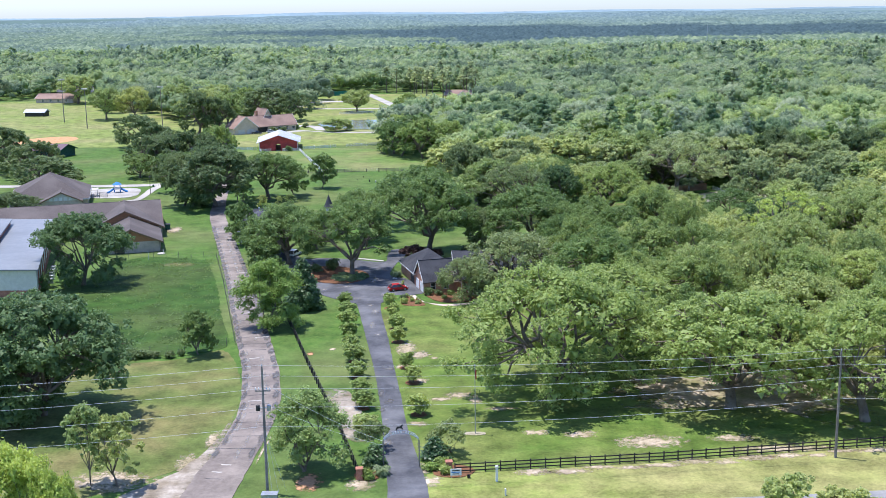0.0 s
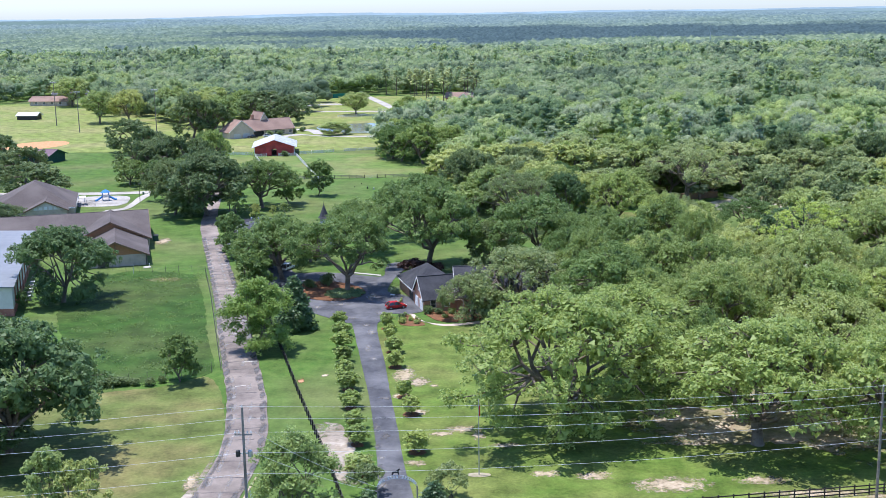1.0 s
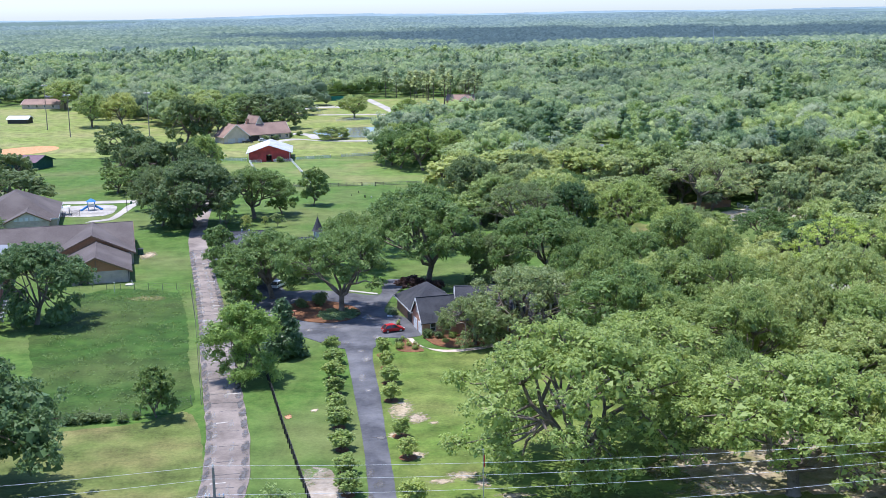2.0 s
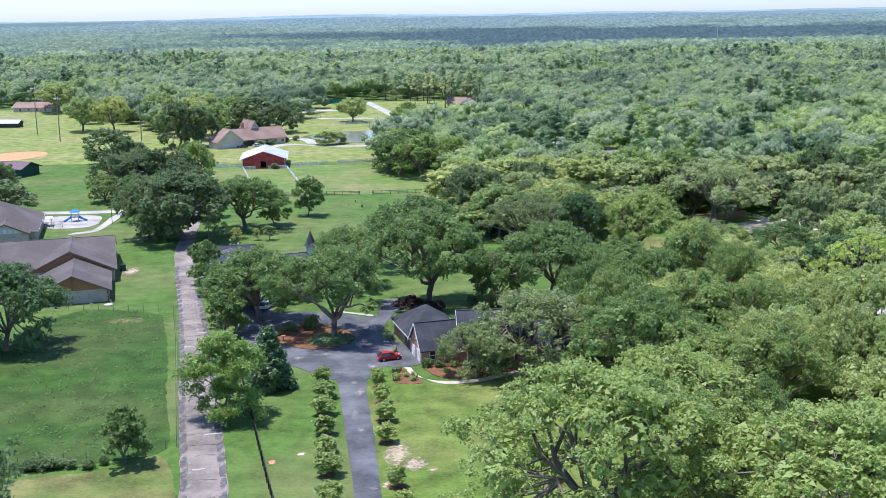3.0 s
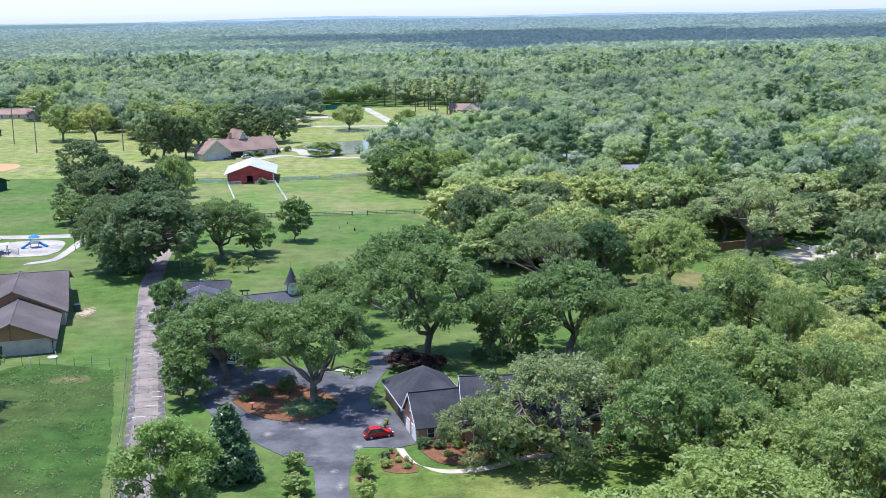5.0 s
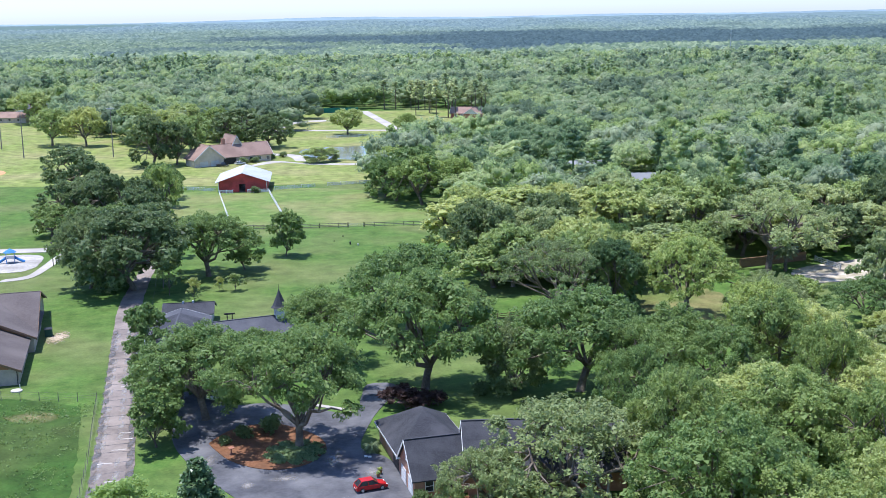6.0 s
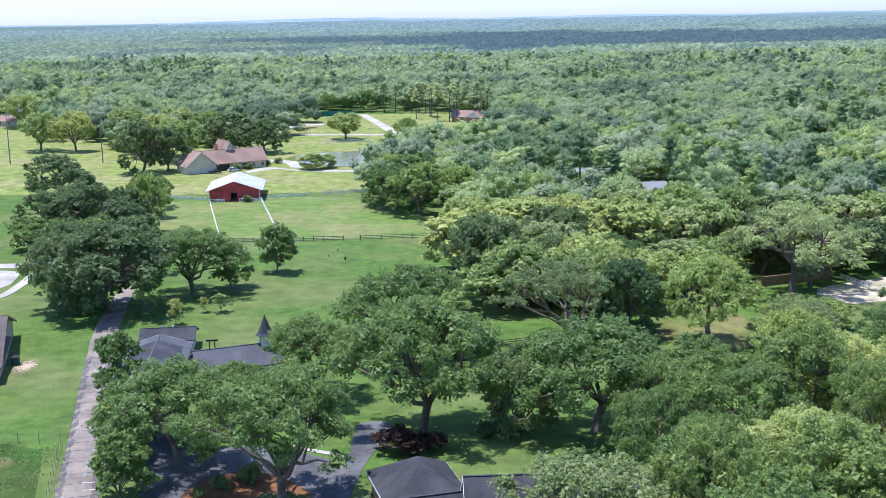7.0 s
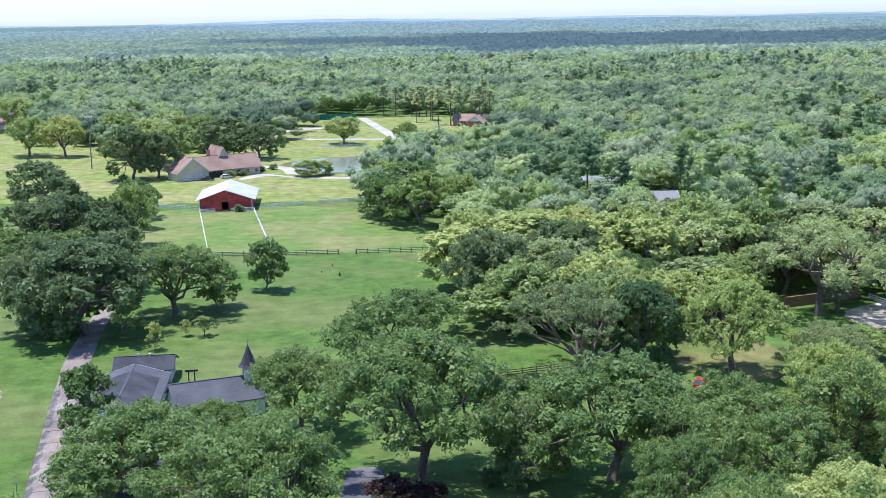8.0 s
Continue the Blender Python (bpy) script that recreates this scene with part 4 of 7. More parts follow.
# low grey-roofed shed and the chapel behind the oaks
shed = thing("shed", pose(-56.0, 309, 0, 0, 0, 7), "low grey shingle shed with pale roof border", "shed")
gable(shed, 0, 10.8, 0, 23, 2.9, 4.6, "y", M_CREAM, M_SHINGLEG, 0.6)
for s in (-1, 1):
    bm = bmesh.new()
    v = [bm.verts.new((5.4 + s * a, b, z)) for a, b, z in ((0.05, 1.5, 4.73), (4.6, 1.5, 3.3), (4.6, 19.5, 3.3), (0.05, 19.5, 4.73), (0.05, 1.5, 4.6), (4.6, 1.5, 3.15), (4.6, 19.5, 3.15), (0.05, 19.5, 4.6))]
    for f in ((0, 1, 2, 3), (7, 6, 5, 4), (0, 4, 5, 1), (1, 5, 6, 2), (2, 6, 7, 3), (3, 7, 4, 0)):
        bm.faces.new([v[i] for i in f])
    bmesh.ops.recalc_face_normals(bm, faces=bm.faces)
    part("roof_patch", bm, M_SHINGLE, shed, "darker shingle field of the roof")
shed_back = thing("shed", pose(-58, 336, 0, 0, 0, 7), "low shed with dark shingle roof", "shed")
gable(shed_back, 0, 9.6, 0, 7, 2.6, 4.0, "x", M_CREAM, M_SHINGLE, 0.5, None, M_SHINGLEG)
part("roof_vent", boxes((3.5, 3.9, 3.2, 3.6, 3.9, 4.5)), M_METALROOF, shed_back)
part("roof_vent", boxes((5.5, 5.9, 3.2, 3.6, 3.9, 4.5)), M_METALROOF, shed_back)
chapel = thing("chapel", pose(-42.3, 315, 0, 0, 0, 22), "small chapel with dark grey roof and white belfry", "chapel")
gable(chapel, 0, 14, 0, 8.5, 3.0, 5.4, "x", M_WHITE, M_SHINGLEG, 0.5, None, M_SHINGLEG)
part("belfry", boxes((11.6, 13.4, 3.3, 5.1, 4.6, 7.0), (11.45, 13.55, 3.15, 5.25, 6.8, 7.0)), M_WHITE, chapel, "white square belfry")
for a in (11.58, 13.37):
    part("louvre", boxes((a, a + 0.05, 3.8, 4.6, 5.7, 6.6)), M_GREYWOOD, chapel)
bm = lathe(bmesh.new(), [(1.75, 7.0), (1.35, 7.4), (0.65, 9.0), (0.05, 10.6)], 8, 12.5, 4.2)
part("spire", bm, M_SHINGLE, chapel, "dark pointed spire")
part("finial", lathe(bmesh.new(), [(0.03, 10.5), (0.03, 11.6)], 6, 12.5, 4.2), M_DARKMETAL, chapel)
swing = thing("sign_frame", pose(-44.4, 333, 0, 0, 0, 10), "dark post with a boxy arm beside the shed", "post frame")
part("post", boxes((-0.1, 0.1, -0.1, 0.1, 0, 3.2)), M_BLACKWOOD, swing)
part("post", boxes((0.9, 1.1, -0.1, 0.1, 0, 3.2)), M_BLACKWOOD, swing)
part("beam", boxes((-0.6, 1.6, -0.14, 0.14, 3.2, 3.5)), M_BLACKWOOD, swing)

# far buildings
dug = thing("sports_building", pose(-184.5, 511, 0, 0, 0, -16), "dark green ball field building with plum roof", "building")
gable(dug, 0, 17, 0, 12, 3.4, 5.4, "x", M_GREENPAINT, M_PURPLE, 0.8, None, M_GREENPAINT)
for k in (3, 8, 13):
    door(dug, k, 0, 1.4, 2.2, "front", M_DARKMETAL)
far1 = thing("house", pose(-292, 838, 0, 0, 0, -8), "low brown-roofed house across the ball field", "house")
gable(far1, 0, 28, 0, 12, 3.4, 6.4, "x", M_TAN, M_SHINGLET, 0.8)
for k in (5, 11, 17, 23):
    window(far1, k, 0, 1.0, 1.6, 1.5)
far2 = thing("shed", pose(-260, 724, 0, 0, 0, -6), "small dark open shed with pale roof", "shed")
gable(far2, 0, 12.5, 0, 7, 2.8, 4.4, "x", M_DARKMETAL, M_METALROOF, 0.7)
far3 = thing("house", pose(3.0, 815, 0, 0, 0, -14), "red brick house with salmon shingle roof", "house")
gable(far3, 0, 18, 0, 10, 3.4, 6.6, "x", M_BRICK, M_SHINGLET, 0.8)
gable(far3, 10, 19, -8, 2, 3.4, 6.4, "y", M_BRICK, M_SHINGLET, 0.8, M_WHITE)
for k in (3, 7):
    window(far3, k, 0, 1.0, 1.4, 1.4)
far4 = thing("house", pose(60.5, 499, 0, 0, 0, 4), "small house with pale metal roof among trees", "house")
gable(far4, 0, 12, 0, 10, 4.4, 7.2, "x", M_TAN, M_GREYROOF, 0.5)
far5 = thing("shed", pose(49, 549, 0, 0, 0, 8), "long low shed with pale metal roof", "shed")
gable(far5, 0, 17, 0, 8, 3.6, 5.6, "x", M_TAN, M_GREYROOF, 0.5)
far6 = thing("house", pose(-300, 912, 0, 0, 0, 5), "grey-roofed house at the wood's edge", "house")
gable(far6, 0, 26, 0, 12, 3.2, 6.4, "x", M_TAN, M_SHINGLEG, 0.8)

# pond, far roads, sports field
patch("bank", oval(-46, 640, 27, 30, 0, 14), M_DRY, 0.06, "worn grassy bank of the pond", "ground", 0.8, 4)
patch("water_pond", [(-69, 645), (-66, 660), (-50, 666), (-34, 668), (-23.5, 660), (-22, 640), (-25, 620), (-36, 614), (-49, 617), (-63, 628)], M_WATER, 0.1, "still pond reflecting the sky", "pond", 0.8, 3)
ribbon("road_pond", [(-84, 600), (-76, 614), (-60, 604), (-35, 601), (-15, 610), (20, 640)], [(-82, 596), (-72, 608), (-58, 599), (-34, 596), (-12, 605), (24, 636)], M_FARCONC, 0.09, 0.2, "pale drive round the pond", "driveway", 4)
ribbon("road_ranch", [(-84, 636), (-72, 630), (-66, 612)], [(-80, 642), (-67, 634), (-61, 610)], M_FARCONC, 0.1, 0.2, "pale drive beside the pond", "driveway", 4)
ribbon("road_far", [(-112, 757), (-60, 752), (-28, 747), (0, 735), (30, 728)], [(-112, 751), (-60, 746), (-29, 741), (-2, 729), (30, 721)], M_FARCONC, 0.09, 0.3, "pale road beyond the pond", "road", 6)
ribbon("road_cross", [(-58, 880), (-44, 815), (-31, 752)], [(-52, 880), (-38, 815), (-24, 750)], M_FARCONC, 0.1, 0.3, "pale road through the lawns", "road", 6)
ribbon("road_loop", [(-100, 770), (-96, 800), (-80, 816), (-62, 812)], [(-92, 768), (-89, 795), (-78, 806), (-62, 804)], M_FARCONC, 0.1, 0.3, "pale looping drive on the lawn", "driveway", 5)
ribbon("road_school", [(-190, 427), (-130, 421.5), (-100, 425), (-86, 440)], [(-190, 421), (-130, 416), (-100, 419), (-82, 436)], M_FARCONC, 0.09, 0.2, "pale service road past the playground", "road", 5)
ribbon("path_play", [(-108.5, 383), (-104.5, 386.5), (-104.4, 398), (-105, 409), (-104, 419)], [(-109.5, 379.5), (-102.5, 384), (-101.8, 398), (-102, 409), (-101, 419)], M_FARCONC, 0.08, 0.1, "winding pale concrete path", "path", 2)
patch("playground_pad", [(-126, 398), (-124, 411), (-110, 412), (-106, 398), (-109, 391), (-120, 391)], M_PAD, 0.07, "pale playground surface", "playground", 0.3)
patch("infield", oval(-199, 578, 14, 20, -20), M_CLAY, 0.07, "orange clay infield", "ball field", 0.6, 3)
patch("bare_yard", [(82.5, 374), (84, 379.5), (92, 385), (104, 391), (118, 392), (118, 372), (96, 368), (84, 366)], M_SAND, 0.06, "pale sandy yard", "ground", 1.0)
patch("clearing", [(41, 340), (44, 362), (58, 364), (62, 345), (54, 333)], M_DRY, 0.05, "dry grass clearing between oaks", "ground", 1.0)
patch("clearing_path", [(72, 285), (84, 282), (92, 272), (100, 262), (104, 266), (94, 280), (84, 290)], M_FARCONC, 0.05, "grey lane crossing a clearing", "driveway", 0.4)


# ---------------------------------------------------------------- trees
def leaf_cloud(rng, cen, rad, n, size, shell=0.3, up=0.35, tri=False, loose=0.45):
    """n leaf sprays on the outer shells of the lobes: small bent blades of uneven shape."""
    cen, rad = np.asarray(cen, float), np.asarray(rad, float)
    w = rad[:, 0] * rad[:, 1]
    k = rng.choice(len(cen), n, p=w / w.sum())
    d = rng.normal(size=(n, 3))
    d[:, 2] += up
    d /= np.linalg.norm(d, axis=1)[:, None]
    r = 1.0 - shell * rng.random(n) ** 1.5 + 0.16 * rng.normal(size=n) * (rng.random(n) < 0.35)
    p = cen[k] + d * rad[k] * r[:, None]
    nrm = d + loose * rng.normal(size=(n, 3))
    nrm[:, 2] += 0.5
    nrm /= np.linalg.norm(nrm, axis=1)[:, None]
    t = np.cross(nrm, rng.normal(size=(n, 3)))
    t /= np.linalg.norm(t, axis=1)[:, None]
    b = np.cross(nrm, t)
    s = size * (0.6 + 0.8 * rng.random(n))[:, None]
    a1, a2 = 0.5 + 0.3 * rng.random((n, 1)), 0.26 + 0.3 * rng.random((n, 1))
    v = np.stack([p - t * s * a1, p - b * s * a2 + nrm * s * 0.1, p + t * s * a1 - nrm * s * 0.12, p + b * s * a2 + nrm * s * 0.1], 1)
    if tri:
        v[:, 3] = p + b * s * (0.55 + a2) + nrm * s * 0.1
        v = v[:, [0, 2, 3]]
    c = v.shape[1]
    return v.reshape(-1, 3), np.arange(n * c).reshape(n, c)


def boughs(rng, R, H, n, low=0.3, bough=0.2, flat=0.72, skirt=0.4, fill=0.0):
    """Leafy boughs of a broad crown: a lopsided dome of them, and lower ones round the rim."""
    ph = rng.random(3) * math.tau
    cen, rad = [], []
    for i in range(n):
        f = (i + 0.5) / n
        a = i * 2.39996 + rng.random() * 0.8
        edge = R * (1 + 0.13 * math.sin(a + ph[0]) + 0.1 * math.sin(2 * a + ph[1]) + 0.07 * math.sin(3 * a + ph[2]))
        br = R * bough * (0.6 + 0.75 * rng.random())
        rho = (edge - br * 0.75) * f ** 0.5 * (0.88 + 0.2 * rng.random())
        z = H * (1 - (0.36 + 0.12 * rng.random()) * (rho / R) ** 2.1) - br * flat - H * 0.13 * rng.random() ** 1.5
        if f > 0.35 and rng.random() < skirt:
            z = H * (low + (0.66 - low) * rng.random())
        elif f < 0.5 and rng.random() < fill:
            z = H * (0.25 + 0.5 * rng.random())
        cen.append((rho * math.cos(a), rho * math.sin(a), z))
        rad.append((br, br, br * flat))
    return np.asarray(cen), np.asarray(rad)


def sprays(rng, cen, rad, each, up=0.45):
    """Twig ends on each bough: where they sit, which way they point, and their bough."""
    k = np.repeat(np.arange(len(cen)), each)
    d = rng.normal(size=(len(k), 3))
    d[:, 2] += up
    d /= np.linalg.norm(d, axis=1)[:, None]
    p = cen[k] + d * rad[k] * (0.6 + 0.5 * rng.random((len(k), 1)))
    return p, d, k


def foliage(rng, p, d, reach, n, size, loose=0.75, droop=0.14):
    """About n small bent blades gathered in a drooping tuft round each twig end."""
    r = reach * (0.55 + 0.85 * rng.random(len(p)))
    w = r ** 2
    k = np.repeat(np.arange(len(p)), np.maximum(3, np.round(n * len(p) * w / w.sum())).astype(int))
    m = len(k)
    o = rng.normal(size=(m, 3))
    o[:, 2] += 0.25
    o /= np.linalg.norm(o, axis=1)[:, None]
    q = o * (0.3 + 0.7 * rng.random((m, 1)) ** 0.6) * r[k][:, None] * np.array((1.0, 1.0, 0.62)) + d[k] * r[k][:, None] * (rng.random((m, 1)) - 0.3) * 0.7
    q[:, 2] -= droop * (q[:, 0] ** 2 + q[:, 1] ** 2) / r[k]
    q += p[k]
    nrm = 0.65 * o + 0.3 * d[k] + loose * rng.normal(size=(m, 3))
    nrm[:, 2] += 0.45
    nrm /= np.linalg.norm(nrm, axis=1)[:, None]
    t = np.cross(nrm, rng.normal(size=(m, 3)))
    t /= np.linalg.norm(t, axis=1)[:, None]
    b = np.cross(nrm, t)
    s = size * (0.55 + 0.9 * rng.random((m, 1)))
    a1, a2 = 0.5 + 0.3 * rng.random((m, 1)), 0.6 + 0.45 * rng.random((m, 1))
    v = np.stack([q - t * s * a1, q + t * s * a1 - nrm * s * 0.15, q + b * s * a2 + t * s * (rng.random((m, 1)) - 0.5) - nrm * s * 0.1], 1)
    return v.reshape(-1, 3), np.arange(m * 3).reshape(m, 3)


def sticks(rows):
    """Tapered round branches, each row its points, radii and number of sides, as one list of corners and faces."""
    vs, fs, n = [], [], 0
    for pts, radii, sides in rows:
        ang = np.arange(sides) * math.tau / sides
        P, r = np.asarray(pts, float), np.asarray(radii, float)
        d = np.gradient(P, axis=0)
        d /= np.linalg.norm(d, axis=1)[:, None] + 1e-9
        a = np.cross(d, (0.31, 0.95, 0.1))
        a /= np.linalg.norm(a, axis=1)[:, None] + 1e-9
        b = np.cross(d, a)
        ring = P[:, None] + (a[:, None] * np.cos(ang)[None, :, None] + b[:, None] * np.sin(ang)[None, :, None]) * r[:, None, None]
        vs.append(ring.reshape(-1, 3))
        i = np.arange(len(P) - 1)[:, None] * sides + np.arange(sides)[None]
        j = np.arange(len(P) - 1)[:, None] * sides + (np.arange(sides)[None] + 1) % sides
        fs.append(np.stack([i, j, j + sides, i + sides], -1).reshape(-1, 4) + n)
        n += len(P) * sides
    return np.vstack(vs), np.vstack(fs)


def limbs(rng, R, H, trunk_r, cen, tips, fork=0.2, n_limbs=6, stems=1, twigs=2):
    """Trunk, crooked limbs that divide towards the boughs, and twigs out to their ends."""
    rows, tops = [], []
    hf = H * fork
    up = np.array((0, 0, 1.0))
    for s in range(stems):
        o = np.array((rng.normal() * 0.5, rng.normal() * 0.5, 0)) if stems > 1 else np.zeros(3)
        lean = np.array((rng.normal() * 0.05 * H, rng.normal() * 0.05 * H, 0))
        rows.append(([o - 0.3 * up, o + 0.25 * up, o + lean * 0.35 + hf * 0.5 * up, o + lean + hf * up], [trunk_r * 1.7, trunk_r * 1.15, trunk_r * 0.95, trunk_r * 0.95], 8))
        tops.append(o + lean + hf * up)
    main = []
    for j in range(n_limbs):
        a = j * math.tau / n_limbs + rng.random() * 0.7
        b = tops[j % stems]
        rise = 0.16 + 0.26 * rng.random()
        e = b + np.array((math.cos(a) * R * 0.46, math.sin(a) * R * 0.46, 0)) * (0.55 + 0.6 * rng.random()) + up * H * rise
        m1 = b + (e - b) * 0.35 + rng.normal(size=3) * R * 0.03 - up * H * 0.02
        m2 = b + (e - b) * 0.7 + rng.normal(size=3) * R * 0.035
        r0 = trunk_r * (0.5 + 0.2 * rng.random())
        rows.append(([b - 0.3 * up, m1, m2, e], [r0, r0 * 0.85, r0 * 0.66, r0 * 0.5], 5))
        main += [(m2, r0 * 0.55), (e, r0 * 0.5)]
    at = np.array([p for p, _ in main])
    for i, c in enumerate(cen):
        j = int(np.argmin(np.linalg.norm(at - c, axis=1) + rng.random(len(at)) * R * 0.12))
        b, r0 = main[j]
        mid = b + (c - b) * 0.5 + rng.normal(size=3) * R * 0.03
        rows.append(([b, mid, b + (c - b) * 0.8 + rng.normal(size=3) * R * 0.02, c], [r0, r0 * 0.7, r0 * 0.45, r0 * 0.25], 4))
    p, _, k = tips
    for i in range(len(p)):
        if rng.random() < twigs / 10:
            c = cen[k[i]]
            rows.append(([c, c + (p[i] - c) * 0.55 + rng.normal(size=3) * 0.12, p[i]], [trunk_r * 0.12, trunk_r * 0.09, trunk_r * 0.03], 3))
    return sticks(rows)


def make_tree(seed, R, H, leaf_mat, n_boughs=44, n_leaf=22000, size=0.265, trunk_r=0.45, fork=0.2, low=0.3, bough=0.2, flat=0.72, stems=1, bark=M_BARK, core=0.1, label="", name="tree", up=0.45, n_limbs=7, skirt=0.4, each=10, reach=0.0, droop=0.14, twigs=2, fill=0.0):
    rng = np.random.default_rng(seed)
    cen, rad = boughs(rng, R, H, n_boughs, low, bough, flat, skirt, fill)
    tips = sprays(rng, cen, rad, each, up)
    t = thing(name, pose(0, -400, 0), label or "broad live oak with dense green crown", "tree")
    vv, ff = limbs(rng, R, H, trunk_r, cen, tips, fork, n_limbs, stems, twigs)
    raw("trunk", vv, ff, bark, t, True)
    p, d, _ = tips
    v1, f1 = foliage(rng, p, d, reach or 0.18 + 0.045 * R, n_leaf / len(p), size, droop=droop)
    if core:
        v2, f2 = leaf_cloud(rng, cen, rad * 0.62, int(n_leaf * core), size * 1.9, up=0.1, tri=True, loose=0.25)
        v1, f1 = np.vstack([v1, v2]), np.vstack([f1, f2 + len(v1)])
    raw("crown", v1, f1, leaf_mat, t)
    return t


def make_cone(seed, R, H, leaf_mat, n_leaf=2500, size=0.4, label="", name="tree"):
    rng = np.random.default_rng(seed)
    cen, rad = [], []
    for i in range(40):
        f = i / 40
        rho = R * (1 - f) ** 0.6 * 0.75 * (0.8 + 0.4 * rng.random())
        a = i * 2.39996
        cen.append((rho * math.cos(a), rho * math.sin(a), 0.08 * H + f * H * 0.86))
        lr = R * (0.42 - 0.22 * f)
        rad.append((lr, lr, lr))
    t = thing(name, pose(0, -400, 0), label, "tree")
    part("trunk", tube(bmesh.new(), [(0, 0, -0.2), (0, 0, H * 0.4), (0, 0, H * 0.85)], [R * 0.09, R * 0.06, 0.03], 7), M_BARK, t)
    v, f = leaf_cloud(rng, cen, rad, n_leaf, size, up=0.2, tri=True)
    raw("crown", v, f, leaf_mat, t)
    return t


def make_pine(seed, H, R=3.2, n_leaf=900, size=0.7):
    rng = np.random.default_rng(seed)
    t = thing("pine_tree", pose(0, -400, 0), "tall pine with bare trunk and open top", "tree")
    bm = bmesh.new()
    tube(bm, [(0, 0, -0.3), (0.1, 0, H * 0.5), (0.2, 0.1, H * 0.96)], [0.3, 0.22, 0.06], 7)
    cen, rad = [], []
    for i in range(16):
        f = i / 16
        a, z = i * 2.4, H * (0.58 + 0.4 * f)
        rho = R * (0.9 - 0.65 * f) * (0.6 + 0.5 * rng.random())
        c = (rho * math.cos(a), rho * math.sin(a), z)
        cen.append(c)
        rad.append((1.1, 1.1, 0.7))
        tube(bm, [(0.1, 0, z - 0.6), c], [0.09, 0.03], 4)
    part("trunk", bm, M_BARKP, t)
    v, f = leaf_cloud(rng, cen, rad, n_leaf, size, shell=0.6, up=0.2)
    raw("crown", v, f, L_PINE, t)
    return t


def make_shrub(seed, R, H, leaf_mat, n_leaf=500, size=0.22, name="shrub", label="rounded clipped green shrub", stem=0.0):
    rng = np.random.default_rng(seed)
    t = thing(name, pose(0, -400, 0), label, "shrub")
    cen = [(R * 0.35 * math.cos(a), R * 0.35 * math.sin(a), stem + (H - stem) * (0.5 + 0.12 * math.sin(a * 3))) for a in (k * 1.257 for k in range(5))] + [(0, 0, stem + (H - stem) * 0.6)]
    rad = [(R * 0.62, R * 0.62, (H - stem) * 0.45)] * 5 + [(R * 0.6, R * 0.6, (H - stem) * 0.42)]
    bm = bmesh.new()
    for k in range(4 if stem else 2):
        a = k * 1.7
        tube(bm, [(0.08 * math.cos(a), 0.08 * math.sin(a), -0.1), (0.2 * math.cos(a) * R, 0.2 * math.sin(a) * R, stem + 0.2), (0.35 * math.cos(a) * R, 0.35 * math.sin(a) * R, stem + (H - stem) * 0.55)], [0.07, 0.05, 0.02], 5)
    part("stem", bm, M_BARK, t)
    p, d, _ = sprays(rng, np.asarray(cen), np.asarray(rad), 14, 0.35)
    v, f = foliage(rng, p, d, 0.26 * R, n_leaf / len(p), size)
    v2, f2 = leaf_cloud(rng, cen, np.asarray(rad) * 0.75, n_leaf // 6, size * 1.5, tri=True)
    raw("foliage", np.vstack([v, v2]), np.vstack([f, f2 + len(v)]), leaf_mat, t)
    return t


def make_palm(seed, H, n=16, length=1.4, label="palm with drooping fronds", trunk=0.2):
    rng = np.random.default_rng(seed)
    t = thing("palm", pose(0, -400, 0), label, "palm")
    part("trunk", tube(bmesh.new(), [(0, 0, -0.1), (0.05, 0, H * 0.5), (0, 0, H)], [trunk * 1.2, trunk, trunk], 8), M_BARK, t)
    bm = bmesh.new()
    for k in range(n):
        a = k * 2.39996
        e = 0.9 - 1.1 * k / n
        pts = []
        for s in range(6):
            f = s / 5
            pts.append(Vector((math.cos(a) * length * f * math.cos(e * (1 - f)), math.sin(a) * length * f * math.cos(e * (1 - f)), H + length * (math.sin(e) * f - 0.55 * f * f))))
        side = Vector((-math.sin(a), math.cos(a), 0))
        for s in range(5):
            for q in range(4):
                f = (s + q / 4) / 5
                root = pts[s].lerp(pts[s + 1], q / 4)
                out = (pts[s + 1] - pts[s]).normalized()
                for sg in (-1, 1):
                    long = 0.42 * length * math.sin(math.pi * (0.18 + 0.74 * f)) * (0.8 + 0.4 * rng.random())
                    tip = root + side * sg * long + out * long * 0.5 - Vector((0, 0, long * (0.35 + 0.3 * rng.random())))
                    bm.faces.new([bm.verts.new(p) for p in (root - out * 0.03 * length, root + out * 0.04 * length, tip)])
    part("fronds", bm, L_PALM, t)
    return t


def place(src, x, y, h, w, turn=0.0, label="", group=""):
    """A copy of a tree at that height and crown width, on the ground."""
    sx = w / src["width"]
    sz = h / src["height"]
    o = copy_thing(src, pose(x, y, 0, 0, 0, turn) @ Matrix.Diagonal((sx, sx, sz, 1)))
    return tagged(o, label, "", group)


def sized(t):
    """Notes a tree's true crown width and height, by which place() scales it."""
    me = next(o for o in t.children if o.name.split(".")[0] in ("crown", "foliage", "fronds")).data
    co = np.empty(len(me.vertices) * 3, np.float32)
    me.vertices.foreach_get("co", co)
    co = co.reshape(-1, 3)
    reach = np.abs(co[:, :2])
    t["width"], t["height"] = float(np.quantile(reach, 0.985, 0).sum()), float(np.quantile(co[:, 2], 0.998))
    return t


